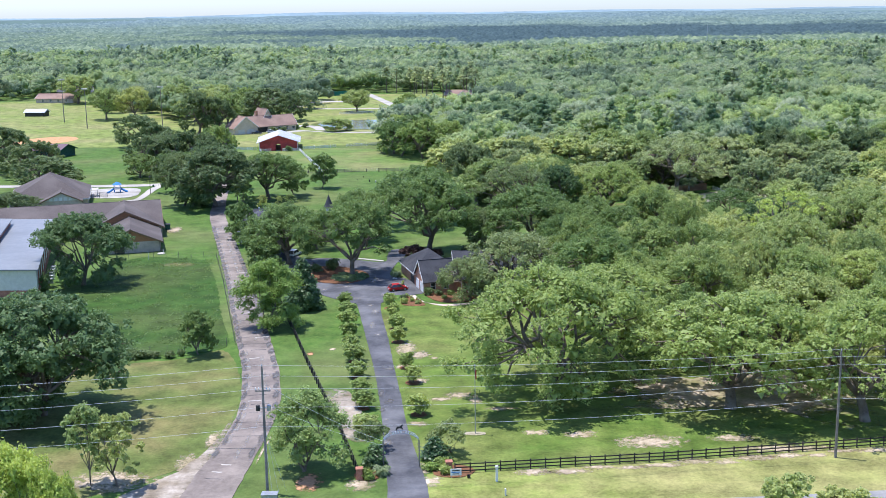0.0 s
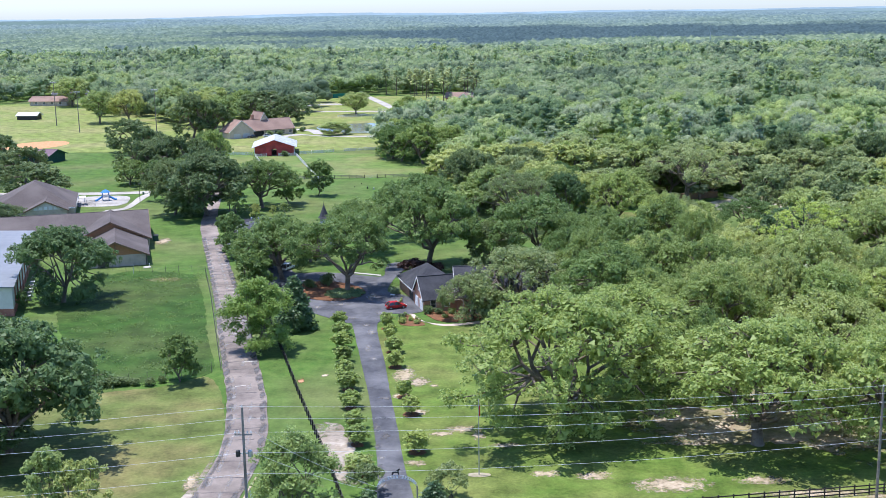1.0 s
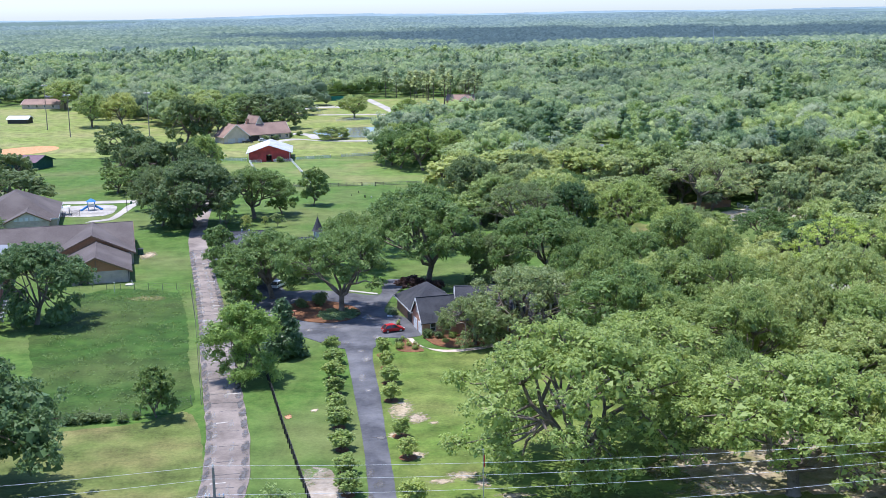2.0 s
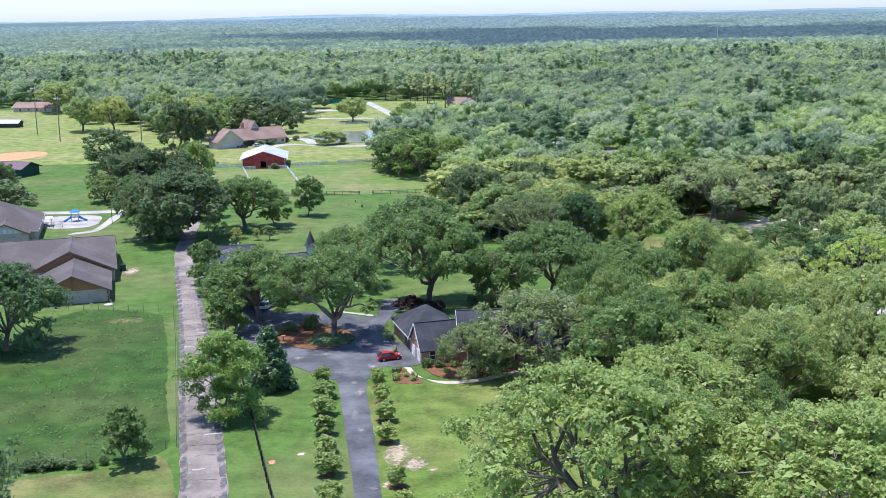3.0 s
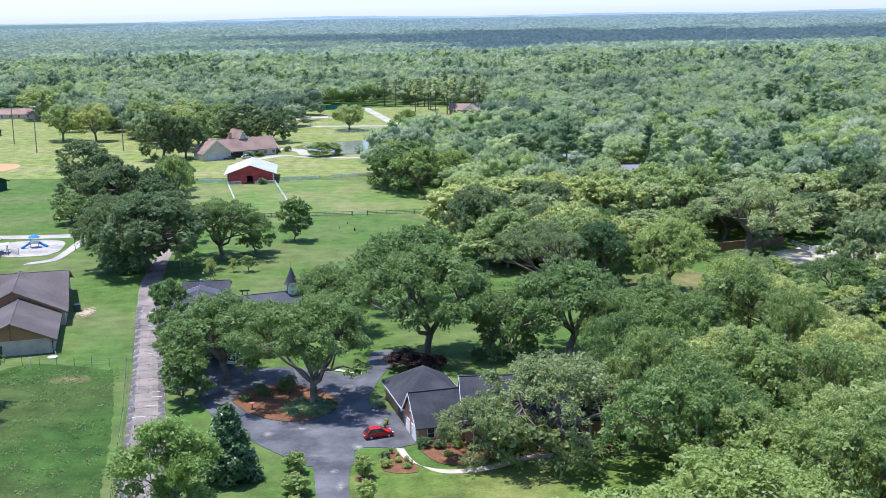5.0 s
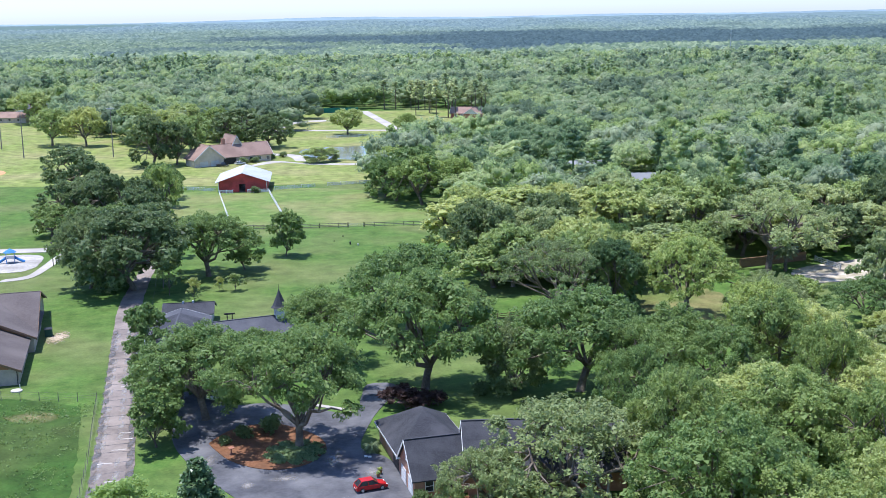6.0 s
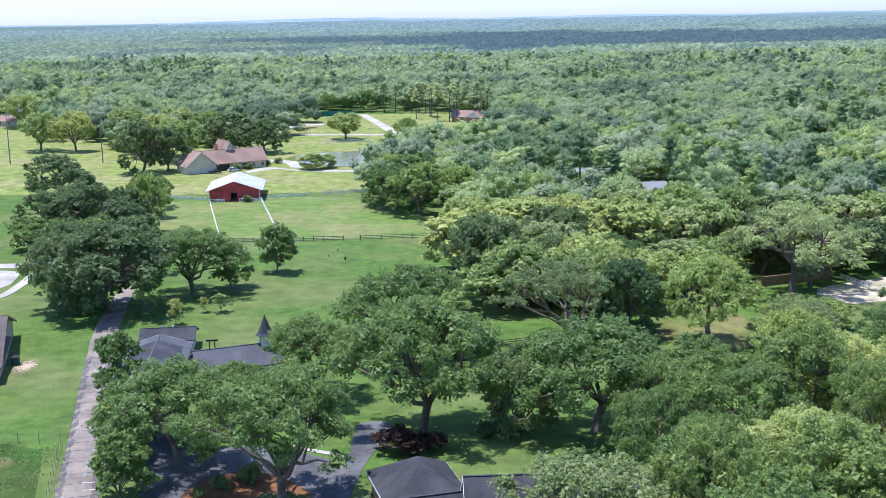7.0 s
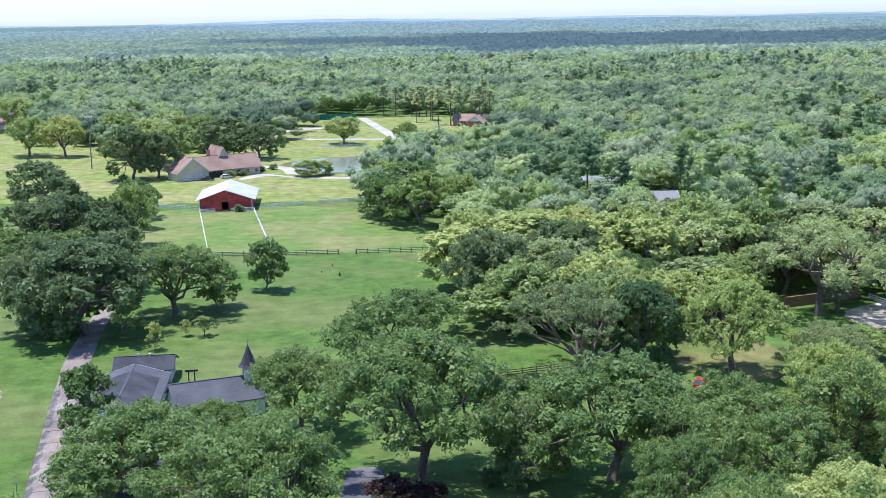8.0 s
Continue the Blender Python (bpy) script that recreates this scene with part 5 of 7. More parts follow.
OAKS = [sized(make_tree(10 + i, 12, 16, L_OAK, (46, 38, 50, 40)[i], trunk_r=0.55, low=0.3, each=13, core=(0.16, 0.1, 0.16, 0.12)[i])) for i in range(4)]
LIFTED = [sized(make_tree(14 + i, 12, 17, L_OAK, (54, 48, 58)[i], 26000, 0.255, trunk_r=0.6, fork=0.22, low=0.36, skirt=(0.32, 0.25, 0.35)[i], each=12, core=(0.2, 0.18, 0.24)[i], n_limbs=8, label="broad live oak with lifted crown over forking limbs")) for i in range(3)]
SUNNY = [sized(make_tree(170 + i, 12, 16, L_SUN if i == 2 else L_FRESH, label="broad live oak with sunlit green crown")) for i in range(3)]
OAKS_DARK = [sized(make_tree(20 + i, 11, 16, L_DARK if i else L_DEEP, 68, 24000, 0.32, bough=0.22, low=0.08, skirt=0.5, core=0.18, label="dense dark green oak with low crown")) for i in range(3)]
OAKS_GREY = [sized(make_tree(30 + i, 12, 16, L_GREY, 38, 17000, bough=0.18, low=0.2, fork=0.26, core=0.04, twigs=4, label="spreading oak with greyish green crown and bare limbs")) for i in range(2)]
OAKS_LIGHT = [sized(make_tree(40 + i, 12, 17, L_LIGHT, 56, 26000, 0.27, low=0.3, skirt=0.5, fork=0.22, trunk_r=0.6, n_limbs=8, twigs=3, each=10, label="tall broadleaf tree with light green crown")) for i in range(2)]
BRIGHT = [sized(make_tree(50 + i, 5, 11, L_LIME if i else L_BRIGHT, 50, 17000, 0.22, 0.16, 0.14, 0.1, 0.24, 0.9, 3, skirt=0.45, fill=0.6, label="fresh green maple with airy crown", n_limbs=7, core=0.12, each=14, reach=0.62)) for i in range(2)]
YOUNG = [sized(make_tree(60 + i, 3.2, 9, L_SUN, 26, 5200, 0.26, 0.1, 0.2, 0.3, 0.24, 0.9, 1, label="slim young tree with thin light green crown", core=0, each=8)) for i in range(2)]
ROUND = [sized(make_tree(70 + i, 4.5, 9, L_OAK, 30, 6000, 0.32, 0.16, 0.16, 0.22, 0.26, 0.8, 1, fill=0.4, label="round mid green tree on a short trunk")) for i in range(2)]
WILD = [sized(make_tree(100 + i, R, H, m, 38, 10000, 0.4, bough=lb, low=lw, core=0.15, each=10, label=l)) for i, (R, H, m, lb, lw, l) in enumerate((
    (10, 15, L_SUN, 0.22, 0.2, "woodland oak with dense green crown"), (9, 17, L_LIGHT, 0.2, 0.3, "tall woodland tree with light green crown"), (10, 14, L_DARK, 0.24, 0.15, "woodland oak with dark green crown"),
    (9, 16, L_GREYSUN, 0.18, 0.25, "woodland tree with greyish green crown"), (7, 15, L_SUN, 0.26, 0.3, "slender woodland tree with green crown"), (8, 13, L_BRIGHT, 0.2, 0.25, "woodland tree with fresh green crown")))]
LIMEY = sized(make_tree(110, 5, 11, L_SUN, 42, 13000, 0.25, 0.16, 0.18, 0.16, 0.24, 0.8, 3, each=13, reach=0.6, fill=0.5, label="maple with several stems and mid green crown", n_limbs=7, core=0.05))
GREYTALL = sized(make_tree(120, 14, 20, L_GREYSUN, 50, 20000, 0.3, 0.7, 0.3, 0.5, 0.16, core=0.04, label="huge spreading grey-green oak with bare lower limbs", n_limbs=9, twigs=4))
SPREAD = sized(make_tree(161, 12, 17, L_GREY, 36, 13000, 0.26, 0.6, 0.17, 0.55, 0.17, 0.5, core=0.0, skirt=0.15, label="wide spreading oak with pale forking limbs", n_limbs=11, twigs=5))
AIRY = sized(make_tree(163, 12, 19, L_LIME, 30, 9500, 0.27, 0.55, 0.22, 0.3, 0.15, 0.6, core=0.0, skirt=0.5, label="airy yellow-green tree with open pale limbs", n_limbs=10, twigs=7, each=9))
SKIRTED = sized(make_tree(165, 12, 14, L_GREY, 48, 20000, 0.27, 0.6, 0.2, 0.06, 0.2, core=0.1, skirt=0.6, label="spreading greyish green oak with low boughs by the house", n_limbs=9, twigs=3))
FULL = sized(make_tree(46, 13, 18, L_LIGHT, 66, 30000, 0.27, low=0.14, skirt=0.6, fork=0.2, trunk_r=0.65, n_limbs=9, twigs=3, each=10, core=0.16, label="huge full oak with light green crown down to low boughs"))
MAGNOLIA = sized(make_cone(80, 2.9, 10, L_MAG, 8000, 0.3, label="dark glossy magnolia of conical shape"))
PINES = [sized(make_pine(90 + i, 24)) for i in range(2)]

#     kind, x, y, height, width, turn
NAMED = [
    (YOUNG[0], -47.3, 144.1, 11.4, 6.0, 0), (YOUNG[1], -43.6, 143.6, 10.3, 6.6, 40), (BRIGHT[1], -49.3, 123.2, 14.0, 8.2, 10), (BRIGHT[1], -44.4, 121.6, 11.6, 5.5, 80),
    (LIMEY, -19.0, 147.9, 11.6, 9.6, 200), (OAKS_DARK[0], -63.0, 172.1, 19.5, 26.0, 0), (OAKS_DARK[0], -67.5, 169.5, 12.0, 19.0, 130), (OAKS_DARK[0], -83.5, 261.0, 17.0, 21.0, 70), (ROUND[0], -45.3, 203.7, 8.5, 7.4, 0),
    (BRIGHT[0], -34.2, 222.5, 13.8, 13.0, 120), (FULL, 17.6, 177.0, 21.5, 31.0, 0), (OAKS_LIGHT[1], 44.5, 171.0, 18.5, 29.0, 60), (OAKS_LIGHT[0], 63.0, 164.5, 18.5, 26.0, 130),
    (AIRY, 80.5, 268.4, 19.0, 25.0, 30), (OAKS_GREY[1], 98.0, 336.0, 13.5, 17.0, 0), (OAKS[2], 112.0, 346.0, 13.0, 16.0, 90), (WILD[0], 57.0, 478.0, 6.5, 12.0, 10), (WILD[3], 63.0, 484.0, 7.0, 12.0, 80), (WILD[2], 68.0, 490.0, 7.0, 11.0, 140), (WILD[4], 58.5, 491.0, 6.0, 9.0, 200), (WILD[0], 48.0, 534.0, 6.5, 11.0, 30), (WILD[3], 56.0, 538.0, 6.0, 11.0, 60), (WILD[2], 63.0, 542.0, 6.5, 10.0, 0), (YOUNG[0], 37.5, 119.2, 10.6, 8.0, 90), (YOUNG[1], 44.5, 121.0, 8.4, 8.0, 10),
    (LIFTED[0], -21.6, 266.6, 18.6, 22.0, 0), (LIFTED[1], -38.0, 279.6, 15.4, 21.0, 90), (LIFTED[2], -3.6, 293.0, 20.4, 25.0, 30), (LIFTED[2], -22.2, 309.0, 14.2, 17.5, 140), (SKIRTED, 16.0, 242.6, 14.4, 27.0, 60), (ROUND[0], -43.0, 268.0, 9.5, 9.0, 10), (ROUND[1], -46.4, 283.0, 9.5, 8.4, 80), (LIFTED[1], -43.0, 294.0, 10.5, 12.0, 0), (SKIRTED, 5.6, 241.4, 9.8, 14.0, 200),
    (LIFTED[1], 22.4, 291.1, 17.6, 23.0, 0), (OAKS_DARK[1], 11.5, 292.0, 11.0, 13.0, 200), (SPREAD, 20.6, 336.0, 17.2, 24.0, 200), (OAKS_LIGHT[0], 50.0, 338.0, 16.7, 20.0, 100), (OAKS_DARK[2], 9.0, 379.4, 18.5, 20.0, 0),
    (OAKS_DARK[0], 35.0, 343.9, 15.5, 14.0, 50), (GREYTALL, 77.0, 376.4, 20.0, 28.0, 150), (OAKS_LIGHT[1], 56.0, 302.4, 15.5, 17.0, 210), (OAKS[3], 31.0, 281.6, 14.4, 17.0, 20), (OAKS[0], 43.9, 281.2, 13.4, 17.0, 140),
    (OAKS_DARK[1], -73.0, 369.0, 19.7, 27.0, 140), (LIFTED[2], -58.4, 383.3, 16.1, 22.0, 200), (ROUND[1], -50.8, 390.3, 11.0, 10.0, 0), (ROUND[0], -42.4, 405.9, 12.5, 10.0, 60),
    (YOUNG[0], -63.5, 363.9, 8.4, 6.6, 0), (YOUNG[1], -56.4, 357.6, 5.6, 3.4, 0), (YOUNG[0], -48.9, 367.2, 4.1, 4.2, 0), (YOUNG[1], -52.6, 367.4, 3.5, 2.4, 0),
    (ROUND[1], -56.0, 314.0, 10.5, 8.6, 30), (ROUND[0], -54.3, 304.5, 7.2, 6.4, 0), (OAKS_LIGHT[0], -89.2, 463.9, 17.8, 15.5, 30), (OAKS_DARK[2], -141.0, 538.4, 16.0, 27.0, 0),
    (OAKS_DARK[0], -113.5, 451.0, 15.2, 20.0, 20), (OAKS_DARK[2], -100.7, 449.1, 17.2, 18.0, 90), (OAKS[0], -258.0, 825.8, 19.8, 30.0, 0),
    (OAKS[2], -200.0, 691.9, 19.2, 22.5, 0), (OAKS[3], -181.4, 687.7, 20.0, 20.5, 50), (OAKS_DARK[1], -126.0, 601.0, 22.5, 24.0, 120), (OAKS_DARK[0], -117.0, 606.0, 19.0, 20.0, 40), (OAKS_DARK[2], -86.0, 668.0, 17.0, 22.0, 200), (OAKS_DARK[1], -101.4, 672.9, 19.0, 35.0, 10),
    (OAKS[3], -52.4, 723.2, 14.2, 21.0, 0), (OAKS_LIGHT[1], -19.2, 688.8, 14.0, 14.2, 0), (LIMEY, -56.2, 604.2, 7.0, 11.2, 0), (LIMEY, -50.4, 608.7, 6.2, 8.8, 90),
    (OAKS_LIGHT[1], -8.0, 487.0, 17.0, 21.0, 40), (OAKS[0], -21.0, 505.0, 14.5, 19.0, 90), (OAKS_LIGHT[0], 4.0, 487.8, 16.0, 20.0, 180), (OAKS[1], -17.0, 496.0, 15.0, 18.0, 20), (OAKS[2], -11.0, 520.0, 16.5, 22.0, 250), (OAKS_LIGHT[0], -20.0, 530.0, 15.0, 20.0, 70), (OAKS_DARK[0], -142.0, 413.4, 12.2, 27.0, 10),
    (OAKS_DARK[1], -177.0, 468.0, 17.6, 23.0, 200), (OAKS_DARK[2], -132.0, 349.6, 8.5, 15.0, 0), (OAKS[3], -33.5, 299.0, 9.5, 13.0, 20), (OAKS_DARK[2], -43.8, 289.0, 10.0, 10.5, 100),
    (MAGNOLIA, -29.5, 235.6, 11.0, 7.2, 0), (OAKS_DARK[2], -92.0, 400.0, 15.0, 16.0, 30),
    (OAKS_LIGHT[1], 31.0, 198.0, 17.0, 25.0, 200), (OAKS_LIGHT[0], 68.0, 216.0, 16.0, 20.0, 250), (OAKS_LIGHT[0], 74.0, 186.0, 16.0, 22.0, 0), (SUNNY[0], 38.0, 222.0, 14.0, 19.0, 40),
    (SUNNY[2], 54.0, 228.0, 15.0, 18.0, 100), (SUNNY[0], 46.0, 252.0, 15.5, 20.0, 10), (SUNNY[1], 32.0, 258.0, 14.0, 17.0, 300), (SUNNY[2], 64.0, 262.0, 14.0, 19.0, 150), (OAKS_LIGHT[1], 82.0, 222.0, 14.0, 20.0, 70),
    (OAKS_GREY[0], 64.0, 330.0, 11.0, 15.0, 30), (OAKS[1], 84.0, 328.0, 10.0, 18.0, 120), (OAKS_DARK[0], 88.0, 300.0, 12.0, 18.0, 80),
    (OAKS_DARK[1], 24.0, 372.0, 15.0, 16.0, 10), (OAKS[3], 36.0, 372.0, 15.0, 17.0, 0),
    (OAKS_DARK[2], -84.0, 372.0, 17.0, 18.0, 10), (OAKS_DARK[1], -88.0, 436.0, 15.0, 18.0, 110), (OAKS_DARK[0], -112.0, 470.0, 15.0, 20.0, 220), (OAKS[1], -100.0, 508.0, 13.0, 15.0, 0), (OAKS_DARK[2], -126.0, 512.0, 14.0, 20.0, 40),
    (OAKS_DARK[0], -166.0, 450.0, 12.0, 18.0, 10), (OAKS[3], -118.0, 640.0, 19.0, 24.0, 0), (OAKS[0], -135.0, 660.0, 20.0, 26.0, 90), (OAKS[2], -160.0, 705.0, 20.0, 24.0, 200), (OAKS[1], -138.0, 715.0, 19.0, 26.0, 40), (OAKS_LIGHT[0], -118.0, 700.0, 18.0, 24.0, 60),
    (OAKS[3], -7.5, 331.0, 17.5, 25.0, 70), (OAKS_DARK[1], -108.5, 455.0, 14.5, 16.0, 60), (OAKS_DARK[0], -93.0, 457.0, 15.0, 15.0, 300), (OAKS[2], -96.0, 490.0, 14.0, 14.0, 0),
    (OAKS_DARK[1], -78.0, 405.0, 15.0, 17.0, 20), (OAKS[0], -116.0, 440.0, 9.5, 15.0, 60), (OAKS[1], -104.0, 433.0, 10.0, 15.0, 150), (OAKS[0], -94.0, 432.0, 11.0, 14.0, 250), (OAKS_DARK[0], -155.0, 440.0, 15.0, 22.0, 100),
]
FAR_KIND = {}
for row, mat, lw in ((OAKS, L_OAK, 0.15), (OAKS_DARK, L_DARK, 0.08), (OAKS_GREY, L_GREY, 0.15), (OAKS_LIGHT, L_LIGHT, 0.25)):
    for i, t in enumerate(row[:2]):
        f = sized(make_tree(130 + len(FAR_KIND), t["width"] / 2, t["height"], mat, 42, 8000, 0.48, low=lw, label=t["label"], each=8))
        for u in row[i::2]:
            FAR_KIND[u] = f
for src, x, y, h, w, turn in NAMED:
    # right-hand oaks swap to the leaf copies that are brightened as if in sun
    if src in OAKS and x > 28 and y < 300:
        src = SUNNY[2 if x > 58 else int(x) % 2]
    # past 560 m oaks take brighter leaves, haze put into their colour
    if y > 560:
        src = WILD[0] if src in OAKS else src
    place(FAR_KIND.get(src, src) if y > 395 else src, x, y, h, w, turn)

# pines by the far crossing
rng = np.random.default_rng(5)
for k in range(22):
    place(PINES[k % 2], -48 + rng.random() * 76, 790 + rng.random() * 120, 18 + 6 * rng.random(), 6 + 2 * rng.random(), rng.random() * 360)


# ---------------------------------------------------------------- woods
def inside(x, y, pts):
    c = False
    n = len(pts)
    for i in range(n):
        (x0, y0), (x1, y1) = pts[i], pts[(i + 1) % n]
        if (y0 > y) != (y1 > y) and x < (x1 - x0) * (y - y0) / (y1 - y0) + x0:
            c = not c
    return c


OPEN = [
    [(-400, 100), (27, 100), (27, 290), (30, 330), (4, 380), (5, 452), (-3, 480), (-28, 520), (-28, 585), (-16, 660), (10, 720), (34, 790), (34, 850), (-20, 900), (-85, 900), (-84, 830), (-86, 745), (-112, 702), (-148, 668), (-178, 702), (-215, 745), (-236, 800), (-248, 866), (-345, 866), (-430, 780)],
    [(42, 184), (42, 214), (64, 214), (66, 186)],
    [(27, 298), (62, 298), (64, 335), (27, 346)],
    [(38, 320), (41, 364), (62, 366), (64, 345), (60, 322)],
    [(66, 345), (124, 345), (124, 366), (70, 370)],
    [(72, 366), (80, 388), (112, 398), (122, 388), (118, 366), (90, 362)],
    [(72, 260), (70, 292), (98, 294), (110, 270), (100, 256)],
    [(53, 462), (57, 516), (74, 516), (66, 462)], [(43, 526), (46, 562), (68, 562), (58, 526)], [(-8, 650), (16, 645), (36, 840), (-4, 840)],
    [(-60, 100), (90, 100), (92, 160), (60, 182), (27, 184), (27, 290), (-60, 290)],
    [(-330, 840), (-330, 860), (-255, 850), (-255, 825)],
    [(-312, 866), (-312, 932), (-264, 932), (-250, 866)],
]
SPARSE = [[(-330, 866), (-248, 866), (-240, 930), (-300, 930)]]
taken = [(x, y, w * 0.36) for _, x, y, h, w, _ in NAMED]


def scatter(rng, y0, y1, spacing, half=0.47):
    out = []
    y = y0
    while y < y1:
        half_w = (y + 20) * half
        x = -half_w
        while x < half_w:
            px, py = x + (rng.random() - 0.5) * spacing * 0.9, y + (rng.random() - 0.5) * spacing * 0.9
            x += spacing
            if any(inside(px, py, p) for p in OPEN):
                continue
            if py < 560 and any((px - a) ** 2 + (py - b) ** 2 < r * r for a, b, r in taken):
                continue
            if any(inside(px, py, p) for p in SPARSE) and rng.random() < 0.3:
                continue
            out.append((px, py))
        y += spacing * 0.87
    return out


rng = np.random.default_rng(77)
near_wood = scatter(rng, 185, 440, 13.5, 0.41)
kinds = [WILD[0], WILD[1], WILD[3], WILD[4], WILD[0], WILD[2], WILD[3]]
close_kinds = SUNNY[:2] + SUNNY + OAKS[:1]
for x, y in near_wood:
    # right-hand woods likewise take leaves with the sun in their colour
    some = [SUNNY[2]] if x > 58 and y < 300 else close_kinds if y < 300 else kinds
    src = some[int(rng.integers(len(some)))]
    low_trees = 60 < x < 92 and 290 < y < 352
    place(src, x, y, 6.5 if low_trees else 10 + 8 * rng.random(), (9 if low_trees else 13) + (3 if low_trees else 10) * rng.random(), rng.random() * 360, group="woodland trees")


ball = bmesh.new()
bmesh.ops.create_icosphere(ball, subdivisions=1, radius=1.0)
BALL_V, BALL_F = np.array([v.co[:] for v in ball.verts]), np.array([[v.index for v in f.verts] for f in ball.faces])
ball.free()


def templates(seed, n, leaf, size, lobes, R=8.0, H=14, each=8, bough=0.3, solid=0.76, pine=False):
    """Crowns for the woods: boughs of tufted leaves round a close inner mass; pines carry theirs on a bare stem."""
    out = []
    for i in range(n):
        r = np.random.default_rng(seed + i)
        if pine:
            z = H * (0.5 + 0.47 * (np.arange(lobes) + r.random(lobes)) / lobes)
            rho, a = R * (1.1 - z / H) * 1.4 * (0.4 + 0.6 * r.random(lobes)), np.arange(lobes) * 2.4 + r.random(lobes)
            cen = np.stack([rho * np.cos(a), rho * np.sin(a), z], 1)
            lr = R * 0.42 * (0.7 + 0.6 * r.random(lobes))
            rad = np.stack([lr, lr, lr * 0.55], 1)
        else:
            cen, rad = boughs(r, R, H, lobes, 0.2, bough, 0.75, 0.3)
        p, d, _ = sprays(r, cen, rad, each, 0.5)
        v1, f1 = foliage(r, p, d, bough * R * 0.42, leaf / len(p), size, 0.4)
        body = (BALL_V[None] * (1 + 0.12 * r.normal(size=(lobes, len(BALL_V), 1))) * rad[:, None] * solid + cen[:, None]).reshape(-1, 3)
        fb = (BALL_F[None] + np.arange(lobes)[:, None, None] * len(BALL_V)).reshape(-1, 3)
        if pine:
            vt, ft = sticks([([(0, 0, -0.5), (0.1, 0, H * 0.5), (0, 0, H * 0.95)], [0.32, 0.24, 0.08], 4)])
            body, fb = np.vstack([body, vt]), np.vstack([fb, ft[:, [0, 1, 2]] + len(body), ft[:, [0, 2, 3]] + len(body)])
        out.append((np.vstack([body, v1]), np.vstack([fb, f1 + len(body)])))
    return out


def wood(name, spots, temps, rng, mats, label, hmin=0.75, hmax=1.3):
    """Many trees of a wood joined into one crown mass per leaf colour."""
    which = np.array([noise.noise(Vector((x * 0.013, y * 0.013, 3))) + 0.35 * (rng.random() - 0.5) for x, y in spots])
    cut = np.quantile(which, np.linspace(0, 1, len(mats) + 1)[1:-1])
    for k, mat in enumerate(mats):
        sel = [i for i in range(len(spots)) if np.searchsorted(cut, which[i]) == k]
        vs, fs, count = [], [], 0
        for i in sel:
            x, y = spots[i]
            stand = noise.noise(Vector((x * 0.008, y * 0.008, 8))) + 0.5 * (rng.random() - 0.5)
            some = temps[1] if stand > 0.5 else temps[0]
            t, tf = some[int(rng.integers(len(some)))]
            a = rng.random() * math.tau
            s, h = hmin + (hmax - hmin) * rng.random(), hmin + (hmax - hmin) * rng.random()
            c, sn = math.cos(a) * s, math.sin(a) * s
            v = np.empty_like(t)
            v[:, 0], v[:, 1], v[:, 2] = t[:, 0] * c - t[:, 1] * sn + x, t[:, 0] * sn + t[:, 1] * c + y, t[:, 2] * h + ground_height(y)
            vs.append(v)
            fs.append(tf + count)
            count += len(v)
        if vs:
            tagged(raw(name, np.concatenate(vs), np.concatenate(fs), mat, None, True), label, "woodland", kind="stuff")


rng = np.random.default_rng(99)
WOODS = [W_GREEN, W_FRESH, W_GREY, W_LIGHT, W_DARK]
wood("woodland", scatter(rng, 440, 640, 12.5), (templates(300, 8, 820, 0.56, 11, R=8.5, each=10, bough=0.31), templates(310, 3, 500, 0.6, 12, R=3.8, H=18, each=5, pine=True)), rng, WOODS, "mixed green woodland crowns", 0.8, 1.35)
wood("woodland", scatter(rng, 640, 1080, 13.5), (templates(320, 8, 300, 0.9, 6, R=8.5, each=8, bough=0.44), templates(330, 4, 170, 0.95, 8, R=3.9, H=18, each=5, pine=True)), rng, W_FAR, "mixed green woodland crowns", 0.8, 1.4)
wood("woodland", scatter(rng, 1080, 1650, 16.0), (templates(340, 8, 60, 1.5, 4, R=9.0, each=4, bough=0.52), templates(350, 4, 50, 1.5, 6, R=4.6, H=18, each=3, pine=True)), rng, W_FAR, "mixed green woodland crowns", 0.75, 1.4)


